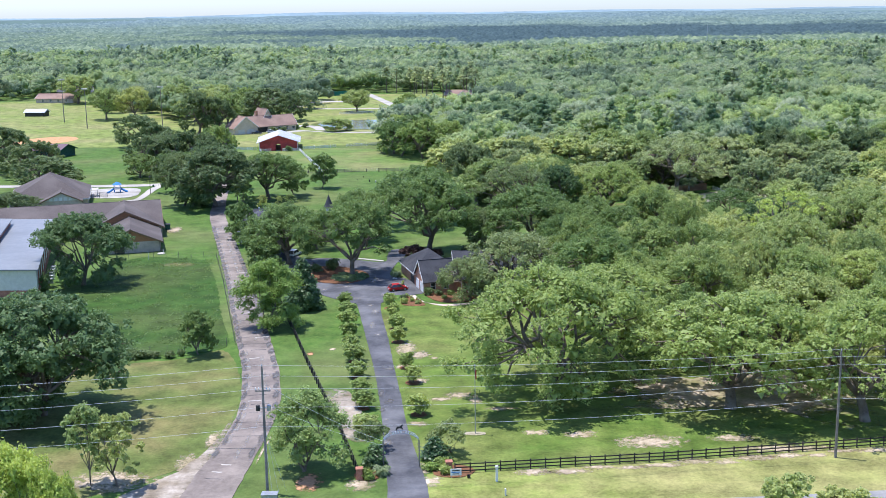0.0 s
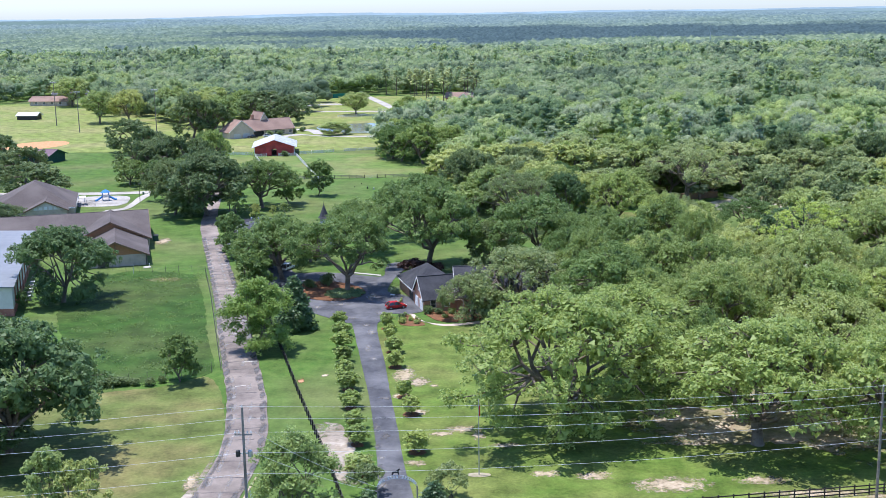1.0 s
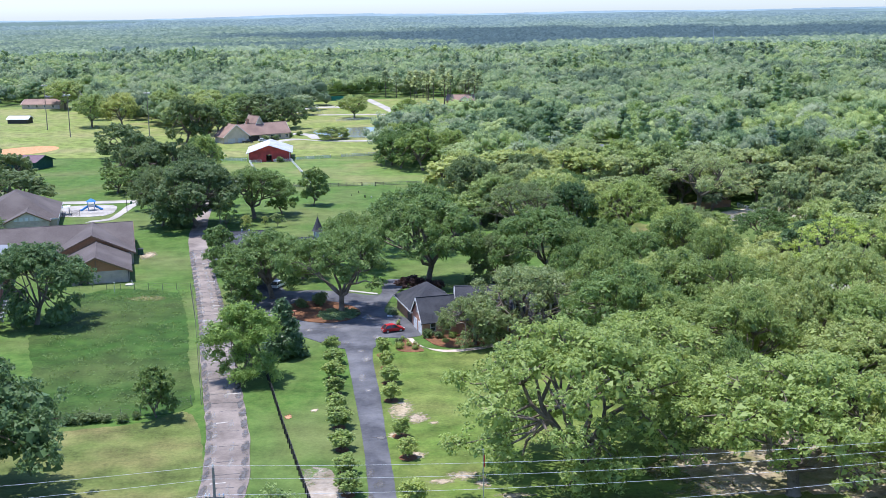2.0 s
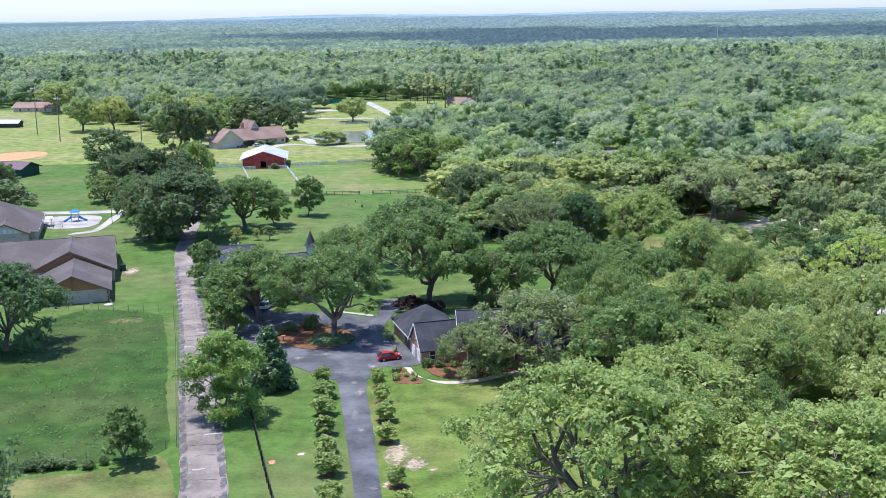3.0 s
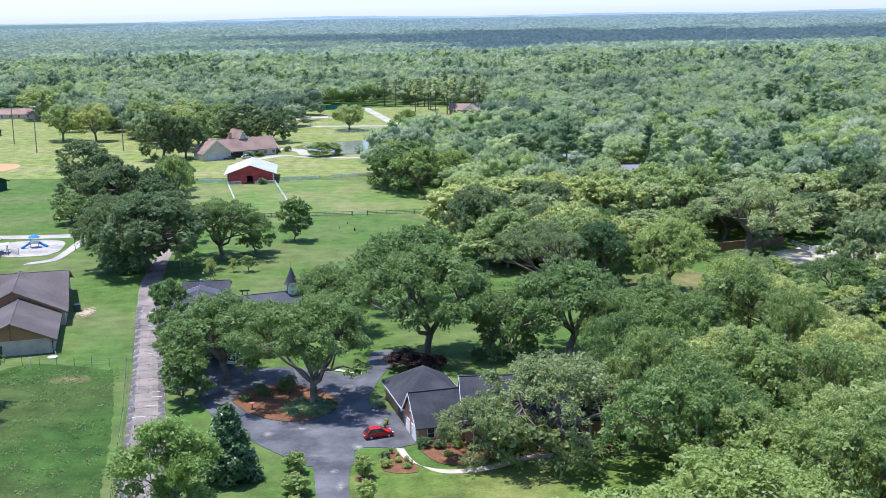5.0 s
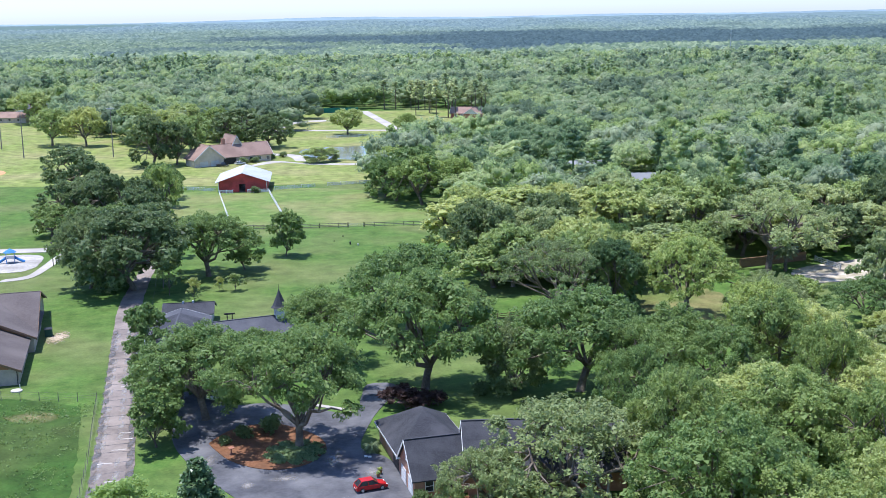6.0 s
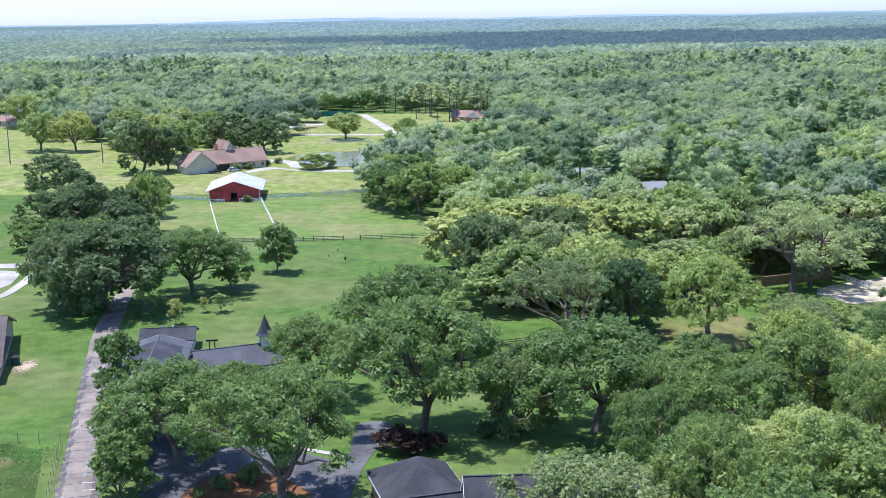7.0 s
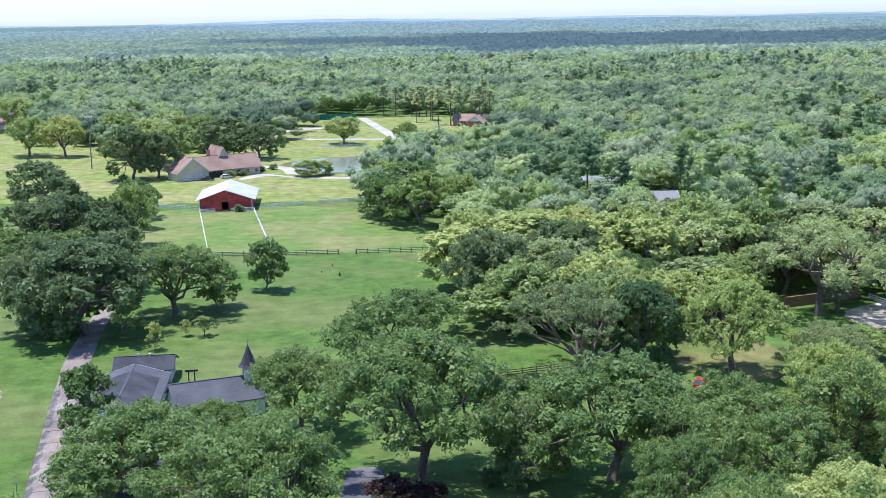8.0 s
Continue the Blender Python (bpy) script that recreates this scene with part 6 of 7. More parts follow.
# far canopy: crowns shoulder to shoulder as one rolling sheet
def canopy(r0, r1, half_angle, cols, rows):
    rng = np.random.default_rng(7)
    r = r0 * (r1 / r0) ** (np.linspace(0, 1, rows) ** 0.85)
    a = np.radians(np.linspace(-half_angle, half_angle, cols))
    rr, aa = np.meshgrid(r, a, indexing="ij")
    rr = rr * (1 + 0.0006 * rng.normal(size=rr.shape))
    X, Y = rr * np.sin(aa), rr * np.cos(aa) + 60
    cell = 9.0
    gx, gy = np.floor(X / cell).astype(int), np.floor(Y / cell).astype(int)
    best = np.full(X.shape, -9.0)

    def rnd(i, j, k):
        h = np.sin(i * 127.1 + j * 311.7 + k * 74.7) * 43758.5453
        return h - np.floor(h)
    for di in (-1, 0, 1):
        for dj in (-1, 0, 1):
            i, j = gx + di, gy + dj
            cx, cy = (i + 0.15 + 0.7 * rnd(i, j, 1)) * cell, (j + 0.15 + 0.7 * rnd(i, j, 2)) * cell
            R = 4.2 + 3.2 * rnd(i, j, 3)
            d2 = ((X - cx) ** 2 + (Y - cy) ** 2) / R ** 2
            h = 9.5 + 6.5 * rnd(i, j, 4) ** 1.5 - 5.0 * d2
            best = np.maximum(best, np.where(d2 < 1.6, h, 3.0))
    s = np.clip((Y - 3000.0) / 1700.0, 0, 1)
    Z = 40.0 * s * s * (3 - 2 * s) + best + rng.normal(size=X.shape) * 0.7
    swell = np.sin(X / 260 + 1) * np.cos(Y / 410) + 0.6 * np.sin(X / 97 + Y / 170)
    Z = Z + 2.2 * swell * np.clip((Y - 1100) / 600, 0, 1)
    Z = Z - 14.0 * np.clip(1 - (rr - r0) / 120.0, 0, 1)
    idx = np.arange(rows * cols).reshape(rows, cols)
    f = np.stack([idx[:-1, :-1], idx[:-1, 1:], idx[1:, 1:], idx[1:, :-1]], -1).reshape(-1, 4)
    return np.stack([X, Y, Z], -1).reshape(-1, 3), f


# its material carries haze and a cloud shadow as colour
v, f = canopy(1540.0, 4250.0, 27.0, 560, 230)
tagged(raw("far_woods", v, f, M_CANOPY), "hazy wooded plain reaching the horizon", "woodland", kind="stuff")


# low wooded ridges that close the horizon
def ridge_line(dist, base, top, mat, seed, rise):
    bm = bmesh.new()
    last = None
    for k in range(400):
        x = -2900 + k * 14.5
        z = top + rise * noise.noise(Vector((x * 0.0011, seed, 0))) + 2.2 * noise.noise(Vector((x * 0.012, seed, 4))) + 1.3 * noise.noise(Vector((x * 0.06, seed, 9)))
        col = [bm.verts.new(p) for p in ((x, dist - 160, base), (x, dist + 10, z), (x, dist + 120, base))]
        if last:
            bm.faces.new((last[0], col[0], col[1], last[1]))
            bm.faces.new((last[1], col[1], col[2], last[2]))
        last = col
    return tagged(part("backdrop_ridge", bm, mat), "hazy wooded ridge on the horizon", "hill", kind="structure")


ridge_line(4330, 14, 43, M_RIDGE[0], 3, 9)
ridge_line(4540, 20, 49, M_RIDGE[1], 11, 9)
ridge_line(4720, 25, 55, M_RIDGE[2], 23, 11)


# ---------------------------------------------------------------- fences
POST_BLACK = mesh_of("post", boxes((-0.075, 0.075, -0.075, 0.075, -0.1, 1.5), bevel=0.012), M_BLACKWOOD)
POST_WHITE = mesh_of("post", boxes((-0.08, 0.08, -0.08, 0.08, -0.1, 1.45), bevel=0.012), M_WHITE)
POST_STEEL = mesh_of("post", boxes((-0.035, 0.035, -0.035, 0.035, -0.1, 1.7)), M_GREYWOOD)
POST_BROWN = mesh_of("post", boxes((-0.08, 0.08, -0.08, 0.08, -0.1, 1.4), bevel=0.012), M_BROWNWOOD)
RAILS = {}


def rail_mesh(mat, length, h=0.15):
    t = min(0.035, h * 0.5)
    key = (mat.name, round(length, 2), h)
    if key not in RAILS:
        RAILS[key] = mesh_of("rail", boxes((0, length, -t, t, -h / 2, h / 2)), mat)
    return RAILS[key]


def fence(pts, spacing, post, rail_mat, heights, label, rail_h=0.15, category="fence", name="fence"):
    """Posts at even steps along the line, rails nailed between them, each a piece of its own."""
    f = thing(name, pose(pts[0][0], pts[0][1], 0), label, category)
    for (x0, y0), (x1, y1) in zip(pts, pts[1:]):
        L = math.hypot(x1 - x0, y1 - y0)
        n = max(1, round(L / spacing))
        turn = math.degrees(math.atan2(y1 - y0, x1 - x0))
        for k in range(n + 1):
            a = k / n
            jit = 0.6 * noise.noise(Vector((x0 + a * 31.7, y0, 2)))
            shared("post", post, f, pose(x0 + (x1 - x0) * a - pts[0][0], y0 + (y1 - y0) * a - pts[0][1], 0.04 * noise.noise(Vector((a * 50, x0, 5))), jit, jit * 0.7, turn))
            if k < n:
                for h in heights:
                    shared("rail", rail_mesh(rail_mat, L / n, rail_h), f,
                           pose(x0 + (x1 - x0) * a - pts[0][0], y0 + (y1 - y0) * a - pts[0][1], h + 0.03 * noise.noise(Vector((a * 40, h, y0))), 0, 0.5 * noise.noise(Vector((a * 90, h, x0))), turn) @ Matrix.Translation((0, -0.1, 0)))
    return f


fence([(1.2, 146.6), (30, 149.7), (64, 154.6), (96, 159)], 2.07, POST_BLACK, M_BLACKWOOD, (0.35, 0.82, 1.3), "black stained three-board horse fence")
fence([(-11.9, 146.0), (-15.9, 163.5), (-24.2, 195.9), (-31.5, 225.8), (-36.5, 246)], 2.07, POST_BLACK, M_BLACKWOOD, (0.35, 0.82, 1.3), "black stained three-board horse fence along the drive")
fence([(-66, 445.8), (-29.5, 447.2)], 2.9, POST_BLACK, M_GREYWOOD, (0.35, 0.8, 1.25), "dark weathered board fence across the paddock")
fence([(-24.5, 447.2), (2, 449.6), (20, 452)], 2.9, POST_BLACK, M_GREYWOOD, (0.35, 0.8, 1.25), "dark weathered board fence across the paddock")
fence([(-29.3, 447.2), (-24.7, 447.2)], 4.6, POST_BLACK, M_STEEL, (0.3, 0.6, 0.9, 1.2), "closed steel farm gate in the paddock fence", 0.05, "gate", "farm_gate")
fence([(-81.6, 519), (-77, 519.4)], 2.3, POST_WHITE, M_WHITE, (0.35, 0.75, 1.2), "white board fence before the barn", 0.2)
fence([(-71.8, 520), (-64.6, 521)], 2.4, POST_WHITE, M_WHITE, (0.35, 0.75, 1.2), "white board fence before the barn", 0.2)
fence([(-81.8, 518.6), (-65.5, 452)], 3.0, POST_WHITE, M_WHITE, (0.35, 0.75, 1.2), "white board fence down the paddock", 0.2)
fence([(-64.2, 520.6), (-52.2, 469.5), (-47, 449)], 3.0, POST_WHITE, M_WHITE, (0.35, 0.75, 1.2), "white board fence down the paddock", 0.2)
fence([(-100, 531), (-84, 524)], 2.6, POST_WHITE, M_WHITE, (0.35, 0.75, 1.2), "white board fence beside the barn", 0.2)
fence([(-63, 526), (-48.8, 532.3)], 2.6, POST_WHITE, M_WHITE, (0.35, 0.75, 1.2), "white board fence beside the barn", 0.2)
fence([(-44.3, 534.5), (-28, 540)], 2.6, POST_WHITE, M_WHITE, (0.35, 0.75, 1.2), "white board fence beside the barn", 0.2)
fence([(-62, 707), (-40, 713)], 3.0, POST_WHITE, M_WHITE, (0.4, 0.9, 1.3), "white board fence by the far road")
fence([(8, 337), (21, 341.5), (36, 345)], 2.6, POST_BROWN, M_BROWNWOOD, (0.35, 0.75, 1.15), "brown board fence under the oaks")
fence([(96, 290), (104, 267), (108, 252)], 2.4, POST_BROWN, M_GREYWOOD, (0.35, 0.75, 1.2), "weathered board fence by the clearing")
WIRE_H = (0.3, 0.7, 1.1, 1.5)
fence([(-39.4, 209.5), (-44.3, 231), (-51.3, 261.8), (-58.0, 289)], 3.2, POST_STEEL, M_GREYWOOD, WIRE_H, "grey wire fence on steel posts along the lane", 0.014)
fence([(-58.0, 289), (-81, 291), (-87, 290)], 3.2, POST_STEEL, M_GREYWOOD, WIRE_H, "grey wire fence on steel posts across the field", 0.014)
fence([(-41, 209.3), (-48, 205), (-66, 201)], 3.2, POST_STEEL, M_GREYWOOD, WIRE_H, "grey wire fence on steel posts behind the shrubs", 0.014)
fence([(92.4, 389.6), (95.4, 379.5)], 2.4, POST_WHITE, M_WHITE, (0.35, 0.75, 1.2), "white board fence beside the sandy yard", 0.22)
wall = tagged(part("wall_yard", prism([(72, 383.6), (90.4, 391), (90.5, 390.6), (72.2, 383.2)], 0, 2.2), M_BROWNWOOD), "brown board wall behind the sandy yard", "wall", kind="structure")

# ---------------------------------------------------------------- gateway
def pillar(x, y):
    p = thing("brick_pillar", pose(x, y, 0, 0, 0, 5), "red brick gate pillar with stone cap", "pillar", "gate pillars")
    part("shaft", boxes((-0.42, 0.42, -0.42, 0.42, 0, 1.5), bevel=0.02), M_BRICK, p)
    part("cap", boxes((-0.5, 0.5, -0.5, 0.5, 1.5, 1.64), bevel=0.03), M_BRICK, p)


pillar(-11.6, 145.0)
pillar(0.4, 147.0)
arch = thing("gate_arch", pose(-6.1, 148.9, 0, 0, 0, 2), "dark steel entrance arch with pale lettering bars and horse", "arch")
for s in (-1, 1):
    part("post", boxes((s * 2.45 - 0.08, s * 2.45 + 0.08, -0.08, 0.08, 0, 3.9)), M_GREYWOOD, arch)
    part("lattice", boxes(*[(s * 2.45 - 0.25, s * 2.45 + 0.25, -0.02, 0.02, 0.4 + k * 0.5, 0.46 + k * 0.5) for k in range(7)]), M_GREYWOOD, arch)
for r, nm in ((0.0, "hoop"), (0.55, "hoop")):
    pts = [(2.45 * math.cos(a), 0, 3.9 - r * 0.75 + 1.45 * math.sin(a)) for a in (math.pi * k / 18 for k in range(19))]
    part(nm, tube(bmesh.new(), pts, [0.032] * 19, 6), M_STEEL, arch)
for k in range(17):
    a = math.pi * (0.12 + 0.76 * k / 16)
    if k in (7, 12):
        continue
    o = part("letter_bar", boxes((-0.09, 0.09, -0.03, 0.03, -0.15, 0.15)), M_WHITE, arch)
    o.matrix_local = pose(2.45 * math.cos(a), -0.03, 3.7 + 1.45 * math.sin(a), 0, 90 - math.degrees(a))
bm = bmesh.new()
outline = [(-0.62, 0.05), (-0.5, 0.5), (-0.28, 0.72), (0.1, 0.7), (0.35, 0.95), (0.62, 1.12), (0.78, 0.98), (0.6, 0.86), (0.5, 0.55), (0.62, 0.28), (0.45, 0.02), (0.4, 0.3), (0.2, 0.38), (-0.2, 0.36), (-0.34, 0.28), (-0.4, 0.02)]
v0 = [bm.verts.new((x * 0.8, -0.03, z * 0.8)) for x, z in outline]
v1 = [bm.verts.new((x * 0.8, 0.03, z * 0.8)) for x, z in outline]
bm.faces.new(v0), bm.faces.new(v1[::-1])
for i in range(len(outline)):
    bm.faces.new((v0[i], v1[i], v1[(i + 1) % len(outline)], v0[(i + 1) % len(outline)]))
horse = part("horse_figure", bm, M_DARKMETAL, arch, "flat black horse silhouette")
horse.matrix_local = pose(-0.2, 0, 5.35)
sign = thing("roadside_sign", pose(1.3, 145.0, 0, 0, 0, 4), "white board sign with plain dark bars", "sign")
part("board", boxes((-0.75, 0.75, -0.03, 0.03, 0.35, 1.3), bevel=0.01), M_WHITE, sign)
for z, w, m in ((1.05, 0.5, M_DARKMETAL), (0.82, 0.6, M_BLUE), (0.58, 0.45, M_DARKMETAL)):
    part("text_bar", boxes((-w, w, -0.045, -0.03, z - 0.06, z + 0.06)), m, sign)
for x in (-0.6, 0.6):
    part("leg", boxes((x - 0.03, x + 0.03, -0.02, 0.02, -0.1, 0.4)), M_STEEL, sign)
bucket = thing("bucket", pose(3.0, 144.9, 0), "small dark bucket on the verge", "bucket")
part("body", lathe(bmesh.new(), [(0.2, 0), (0.26, 0.42), (0.23, 0.42), (0.18, 0.05)], 12), M_DARKMETAL, bucket)
marker = thing("marker_post", pose(6.7, 143.5, 0, 0, 0, 8), "white painted marker post with arched top", "post")
part("shaft", boxes((-0.16, 0.16, -0.12, 0.12, 0, 1.9), bevel=0.03), M_WHITE, marker)
part("cap", boxes((-0.26, 0.22, -0.16, 0.16, 1.9, 2.3), bevel=0.08), M_WHITE, marker)
stub = thing("marker_post", pose(7.6, 139.0, 0), "short white post beside the road", "post")
part("shaft", boxes((-0.1, 0.1, -0.1, 0.1, 0, 1.0), bevel=0.03), M_WHITE, stub)
patch("gate_bed", oval(1.0, 147.2, 2.9, 2.2), M_STRAW, 0.09, "brown mulch bed at the gate", "planting bed", 0.3)
patch("gate_bed_left", oval(-10.6, 146.4, 1.8, 2.2), M_STRAW, 0.09, "brown mulch bed at the gate", "planting bed", 0.3)

# ---------------------------------------------------------------- poles and cables
def pole(x, y, h, label, r=0.17):
    p = thing("utility_pole", pose(x, y, 0), label, "utility pole", "utility poles")
    part("shaft", tube(bmesh.new(), [(0, 0, -0.3), (0, 0, h * 0.5), (0, 0, h)], [r * 1.15, r, r * 0.75], 10), M_GREYWOOD, p)
    part("insulator", lathe(bmesh.new(), [(0.05, h), (0.08, h + 0.1), (0.04, h + 0.35)], 8), M_WHITE, p)
    return p


pA = pole(-23.3, 140.9, 17.2, "weathered wooden power pole with crossarm and transformers")
part("crossarm", boxes((-1.0, 1.0, -0.14, 0.0, 13.9, 14.05)), M_GREYWOOD, pA)
for k in (-0.9, -0.5, 0.5, 0.9):
    part("insulator", lathe(bmesh.new(), [(0.05, 14.12), (0.09, 14.25), (0.04, 14.45)], 8, k, -0.08), M_WHITE, pA)
for s in (-1, 1):
    part("transformer", lathe(bmesh.new(), [(0.05, 11.3), (0.27, 11.35), (0.27, 12.0), (0.2, 12.08), (0.08, 12.15)], 12, s * 0.7, -0.1), M_DARKMETAL if s < 0 else M_STEEL, pA)
    part("bracket", boxes((min(0, s * 0.75), max(0, s * 0.75), -0.05, 0.05, 11.6, 11.7)), M_STEEL, pA)
pB = pole(53.8, 150.2, 15.4, "weathered wooden power pole beside the fence")
part("bracket", boxes((-0.5, 0.5, -0.1, 0.0, 13.4, 13.5)), M_GREYWOOD, pB)
cab = thing("utility_cabinet", pose(-22.6, 138.2, 0), "pale metal utility cabinet at the pole's foot", "cabinet")
part("body", boxes((-1.0, 1.0, -0.6, 0.6, 0.05, 1.1), bevel=0.05), M_STEEL, cab)
part("lid", boxes((-1.05, 1.05, -0.65, 0.65, 1.1, 1.18)), M_STEEL, cab)


def cable(a, b, sag, label, r=0.016, n=24, mat=M_WIRE):
    pts = [(a[0] + (b[0] - a[0]) * k / n, a[1] + (b[1] - a[1]) * k / n, a[2] + (b[2] - a[2]) * k / n - sag * 4 * (k / n) * (1 - k / n)) for k in range(n + 1)]
    o = part("power_cable", tube(bmesh.new(), pts, [r] * (n + 1), 5), mat)
    return tagged(o, label, "cable", "overhead cables")


PL, PR = (-100.4, 131.6), (131.0, 159.5)
pole(*PL, 16.8, "weathered wooden power pole by the lawn")
pole(*PR, 15.5, "weathered wooden power pole by the verge")
for hA, hB, sag in ((17.4, 15.6, 0.9), (16.0, 14.6, 1.0), (14.3, 13.4, 1.0), (11.8, 11.6, 1.1), (9.2, 8.6, 1.0)):
    cable((-23.3, 140.8, hA), (53.8, 150.1, hB), sag, "thin grey overhead cable between two poles")
    cable((*PL, hA - 0.4), (-23.3, 140.8, hA), sag, "thin grey overhead cable between two poles")
    cable((53.8, 150.1, hB), (*PR, hB), sag, "thin grey overhead cable between two poles")
cable((-22.0, 140.8, 14.3), (-8.6, 148.6, 4.0), 0.5, "service cable sloping from the pole to the gateway", 0.018)
cable((-22.6, 140.8, 12.0), (-8.6, 148.6, 3.4), 0.5, "service cable sloping from the pole to the gateway", 0.018)
for k, (dx, dy) in enumerate(((1.6, -0.6), (2.4, 0.6), (0.9, -1.4))):
    cable((-23.3, 140.9, 9.5 - k), (-23.3 + dx, 140.9 + dy, 0.0), 0.0, "taut guy wire beside the power pole", 0.014, 6)
flag = thing("flagpole", pose(4.4, 161.3, 0), "slim grey flagpole with furled flag", "flagpole")
part("shaft", tube(bmesh.new(), [(0, 0, 0), (0, 0, 5), (0, 0, 10.5)], [0.09, 0.075, 0.05], 8), M_STEEL, flag)
part("finial", lathe(bmesh.new(), [(0.02, 10.5), (0.1, 10.6), (0.02, 10.72)], 8), M_STEEL, flag)
part("flag", boxes((0.06, 0.22, -0.07, 0.07, 8.4, 9.9), bevel=0.05), M_RED, flag, "limp furled flag")
patch("flag_bed", oval(4.4, 161.3, 1.7, 0.8), M_SAND, 0.07, "small sandy ring at the flagpole's foot", "ground", 0.2, 0.6, )


def floodlight(x, y, h, label):
    p = thing("floodlight_pole", pose(x, y, 0), label, "floodlight", "ball field floodlights")
    part("shaft", tube(bmesh.new(), [(0, 0, -0.2), (0, 0, h * 0.5), (0, 0, h)], [0.28, 0.22, 0.14], 8), M_GREYWOOD, p)
    part("crossbar", boxes((-1.6, 1.6, -0.1, 0.1, h - 0.5, h - 0.3)), M_STEEL, p)
    for k in (-1.4, -0.5, 0.5, 1.4):
        part("lamp", boxes((k - 0.3, k + 0.3, -0.35, 0.15, h - 0.3, h + 0.2), bevel=0.06), M_STEEL, p)


floodlight(-154, 638.8, 22.6, "tall wooden floodlight pole beside the ball field")
floodlight(-196, 640, 22.0, "tall wooden floodlight pole beside the ball field")
floodlight(-221.4, 679.9, 25.0, "tall wooden floodlight pole beside the ball field")
street = thing("street_lamp", pose(-66.6, 371, 0), "wooden pole with a curved lamp arm", "street lamp")
part("shaft", tube(bmesh.new(), [(0, 0, -0.2), (0, 0, 10.5)], [0.16, 0.12], 8), M_GREYWOOD, street)
part("arm", tube(bmesh.new(), [(0, 0, 9.8), (-0.9, 0, 10.3), (-1.9, 0, 10.2)], [0.05, 0.045, 0.04], 6), M_STEEL, street)
part("lamp_head", boxes((-2.4, -1.8, -0.14, 0.14, 10.05, 10.25), bevel=0.04), M_WHITE, street)
cable((-66.6, 371, 10.2), (-50.2, 292, 9.0), 1.0, "service cable running along the lane", 0.014, mat=M_DARKMETAL)
post2 = pole(-50.2, 292, 9.4, "wooden service pole among the roadside trees", 0.13)
part("meter_box", boxes((-0.2, 0.2, -0.32, -0.12, 5.4, 6.0)), M_WHITE, post2)

mast = thing("radio_mast", pose(377, 1655, 0), "slim pale steel mast rising over the far woods", "mast")
part("shaft", tube(bmesh.new(), [(0, 0, -0.5), (0, 0, 20), (0, 0, 33)], [0.7, 0.5, 0.35], 6), M_STEEL, mast)
part("antenna", tube(bmesh.new(), [(0, 0, 33), (0, 0, 37)], [0.2, 0.1], 5), M_STEEL, mast)

# ---------------------------------------------------------------- shrubs
MYRTLE = [sized(make_shrub(200 + k, 1.5, 3.6, L_SUN if k == 2 else L_LIGHT, 2600, 0.24, "crape_myrtle", "clipped crape myrtle with several slim stems", 0.8)) for k in range(3)]
BALL = [sized(make_shrub(210 + k, 1.0, 1.4, m, 700, 0.2, label=l)) for k, (m, l) in enumerate(((L_DARK, "rounded dark green garden shrub"), (L_LIGHT, "rounded light green garden shrub"), (L_BRIGHT, "low yellow-green garden shrub")))]
WISPY = sized(make_tree(220, 2.6, 4.6, L_GREY, 20, 2600, 0.22, 0.06, 0.1, 0.2, 0.26, 0.9, 4, label="loose grey-green bush with arching stems", name="bush", core=0.0, each=8))
JUNIPER = sized(make_cone(221, 1.3, 3.2, L_MAG, 1600, 0.24, "dense dark green juniper", "juniper"))
SAGO = sized(make_palm(222, 0.5, 22, 1.3, "low sago palm with stiff fronds", 0.22))
PALM = sized(make_palm(223, 4.2, 26, 2.4, "short palm with a full head of fronds", 0.3))
PURPLE = sized(make_tree(224, 2.6, 3.6, L_PURPLE, 24, 2400, 0.26, 0.1, 0.15, 0.25, 0.28, 0.8, 2, label="purple-leaved ornamental maple shrub", name="shrub"))
for k, (x, y) in enumerate(((-11.7, 161.9), (-12.9, 173.0), (-13.8, 180.3), (-15.0, 189), (-16.2, 198), (-17.2, 206), (-18.1, 213.8), (-19.2, 222.4), (-20.1, 230.5), (-21.0, 238))):
    place(MYRTLE[2 if k == 0 else k % 2], x, y, 3.0 + 0.25 * math.sin(k * 2.1), 3.5 + 0.35 * math.cos(k * 1.7), k * 67, group="myrtles along the drive")
    patch("myrtle_bed", oval(x, y, 1.0, 1.0), M_STRAW, 0.07, "small ring of brown mulch", "planting bed", 0.25, 0.6)
for k, (x, y, h) in enumerate(((-4.1, 169.7, 3.9), (-5.4, 185.5, 3.6), (-6.6, 193.8, 3.4), (-8.7, 210.0, 3.6), (-9.5, 219, 3.6), (-10.3, 227.5, 3.7), (-11.3, 235.5, 3.8))):
    place(MYRTLE[k % 2], x, y, h * 0.87, 2.9 + 0.4 * math.cos(k * 1.7), k * 41, group="myrtles along the drive")
    patch("myrtle_bed", oval(x, y, 1.3, 1.3), M_STRAW, 0.07, "small ring of brown mulch", "planting bed", 0.3, 0.6)
for x, y, w, h, k in ((-56.6, 201.7, 2.8, 1.7, 0), (-54.6, 202.2, 2.6, 1.6, 0), (-52.6, 202.2, 1.8, 1.4, 0), (-50.1, 201.9, 1.9, 1.4, 0), (-48.3, 203.3, 1.5, 1.2, 0), (-58.6, 201.4, 2.4, 1.5, 0), (-61, 201, 2.6, 1.6, 0)):
    place(BALL[k], x, y, h, w, x * 40, group="hedge shrubs by the field")
place(WISPY, -10.2, 155.2, 4.4, 5.0, 20)
place(WISPY, 0.4, 154.0, 4.8, 5.6, 120)
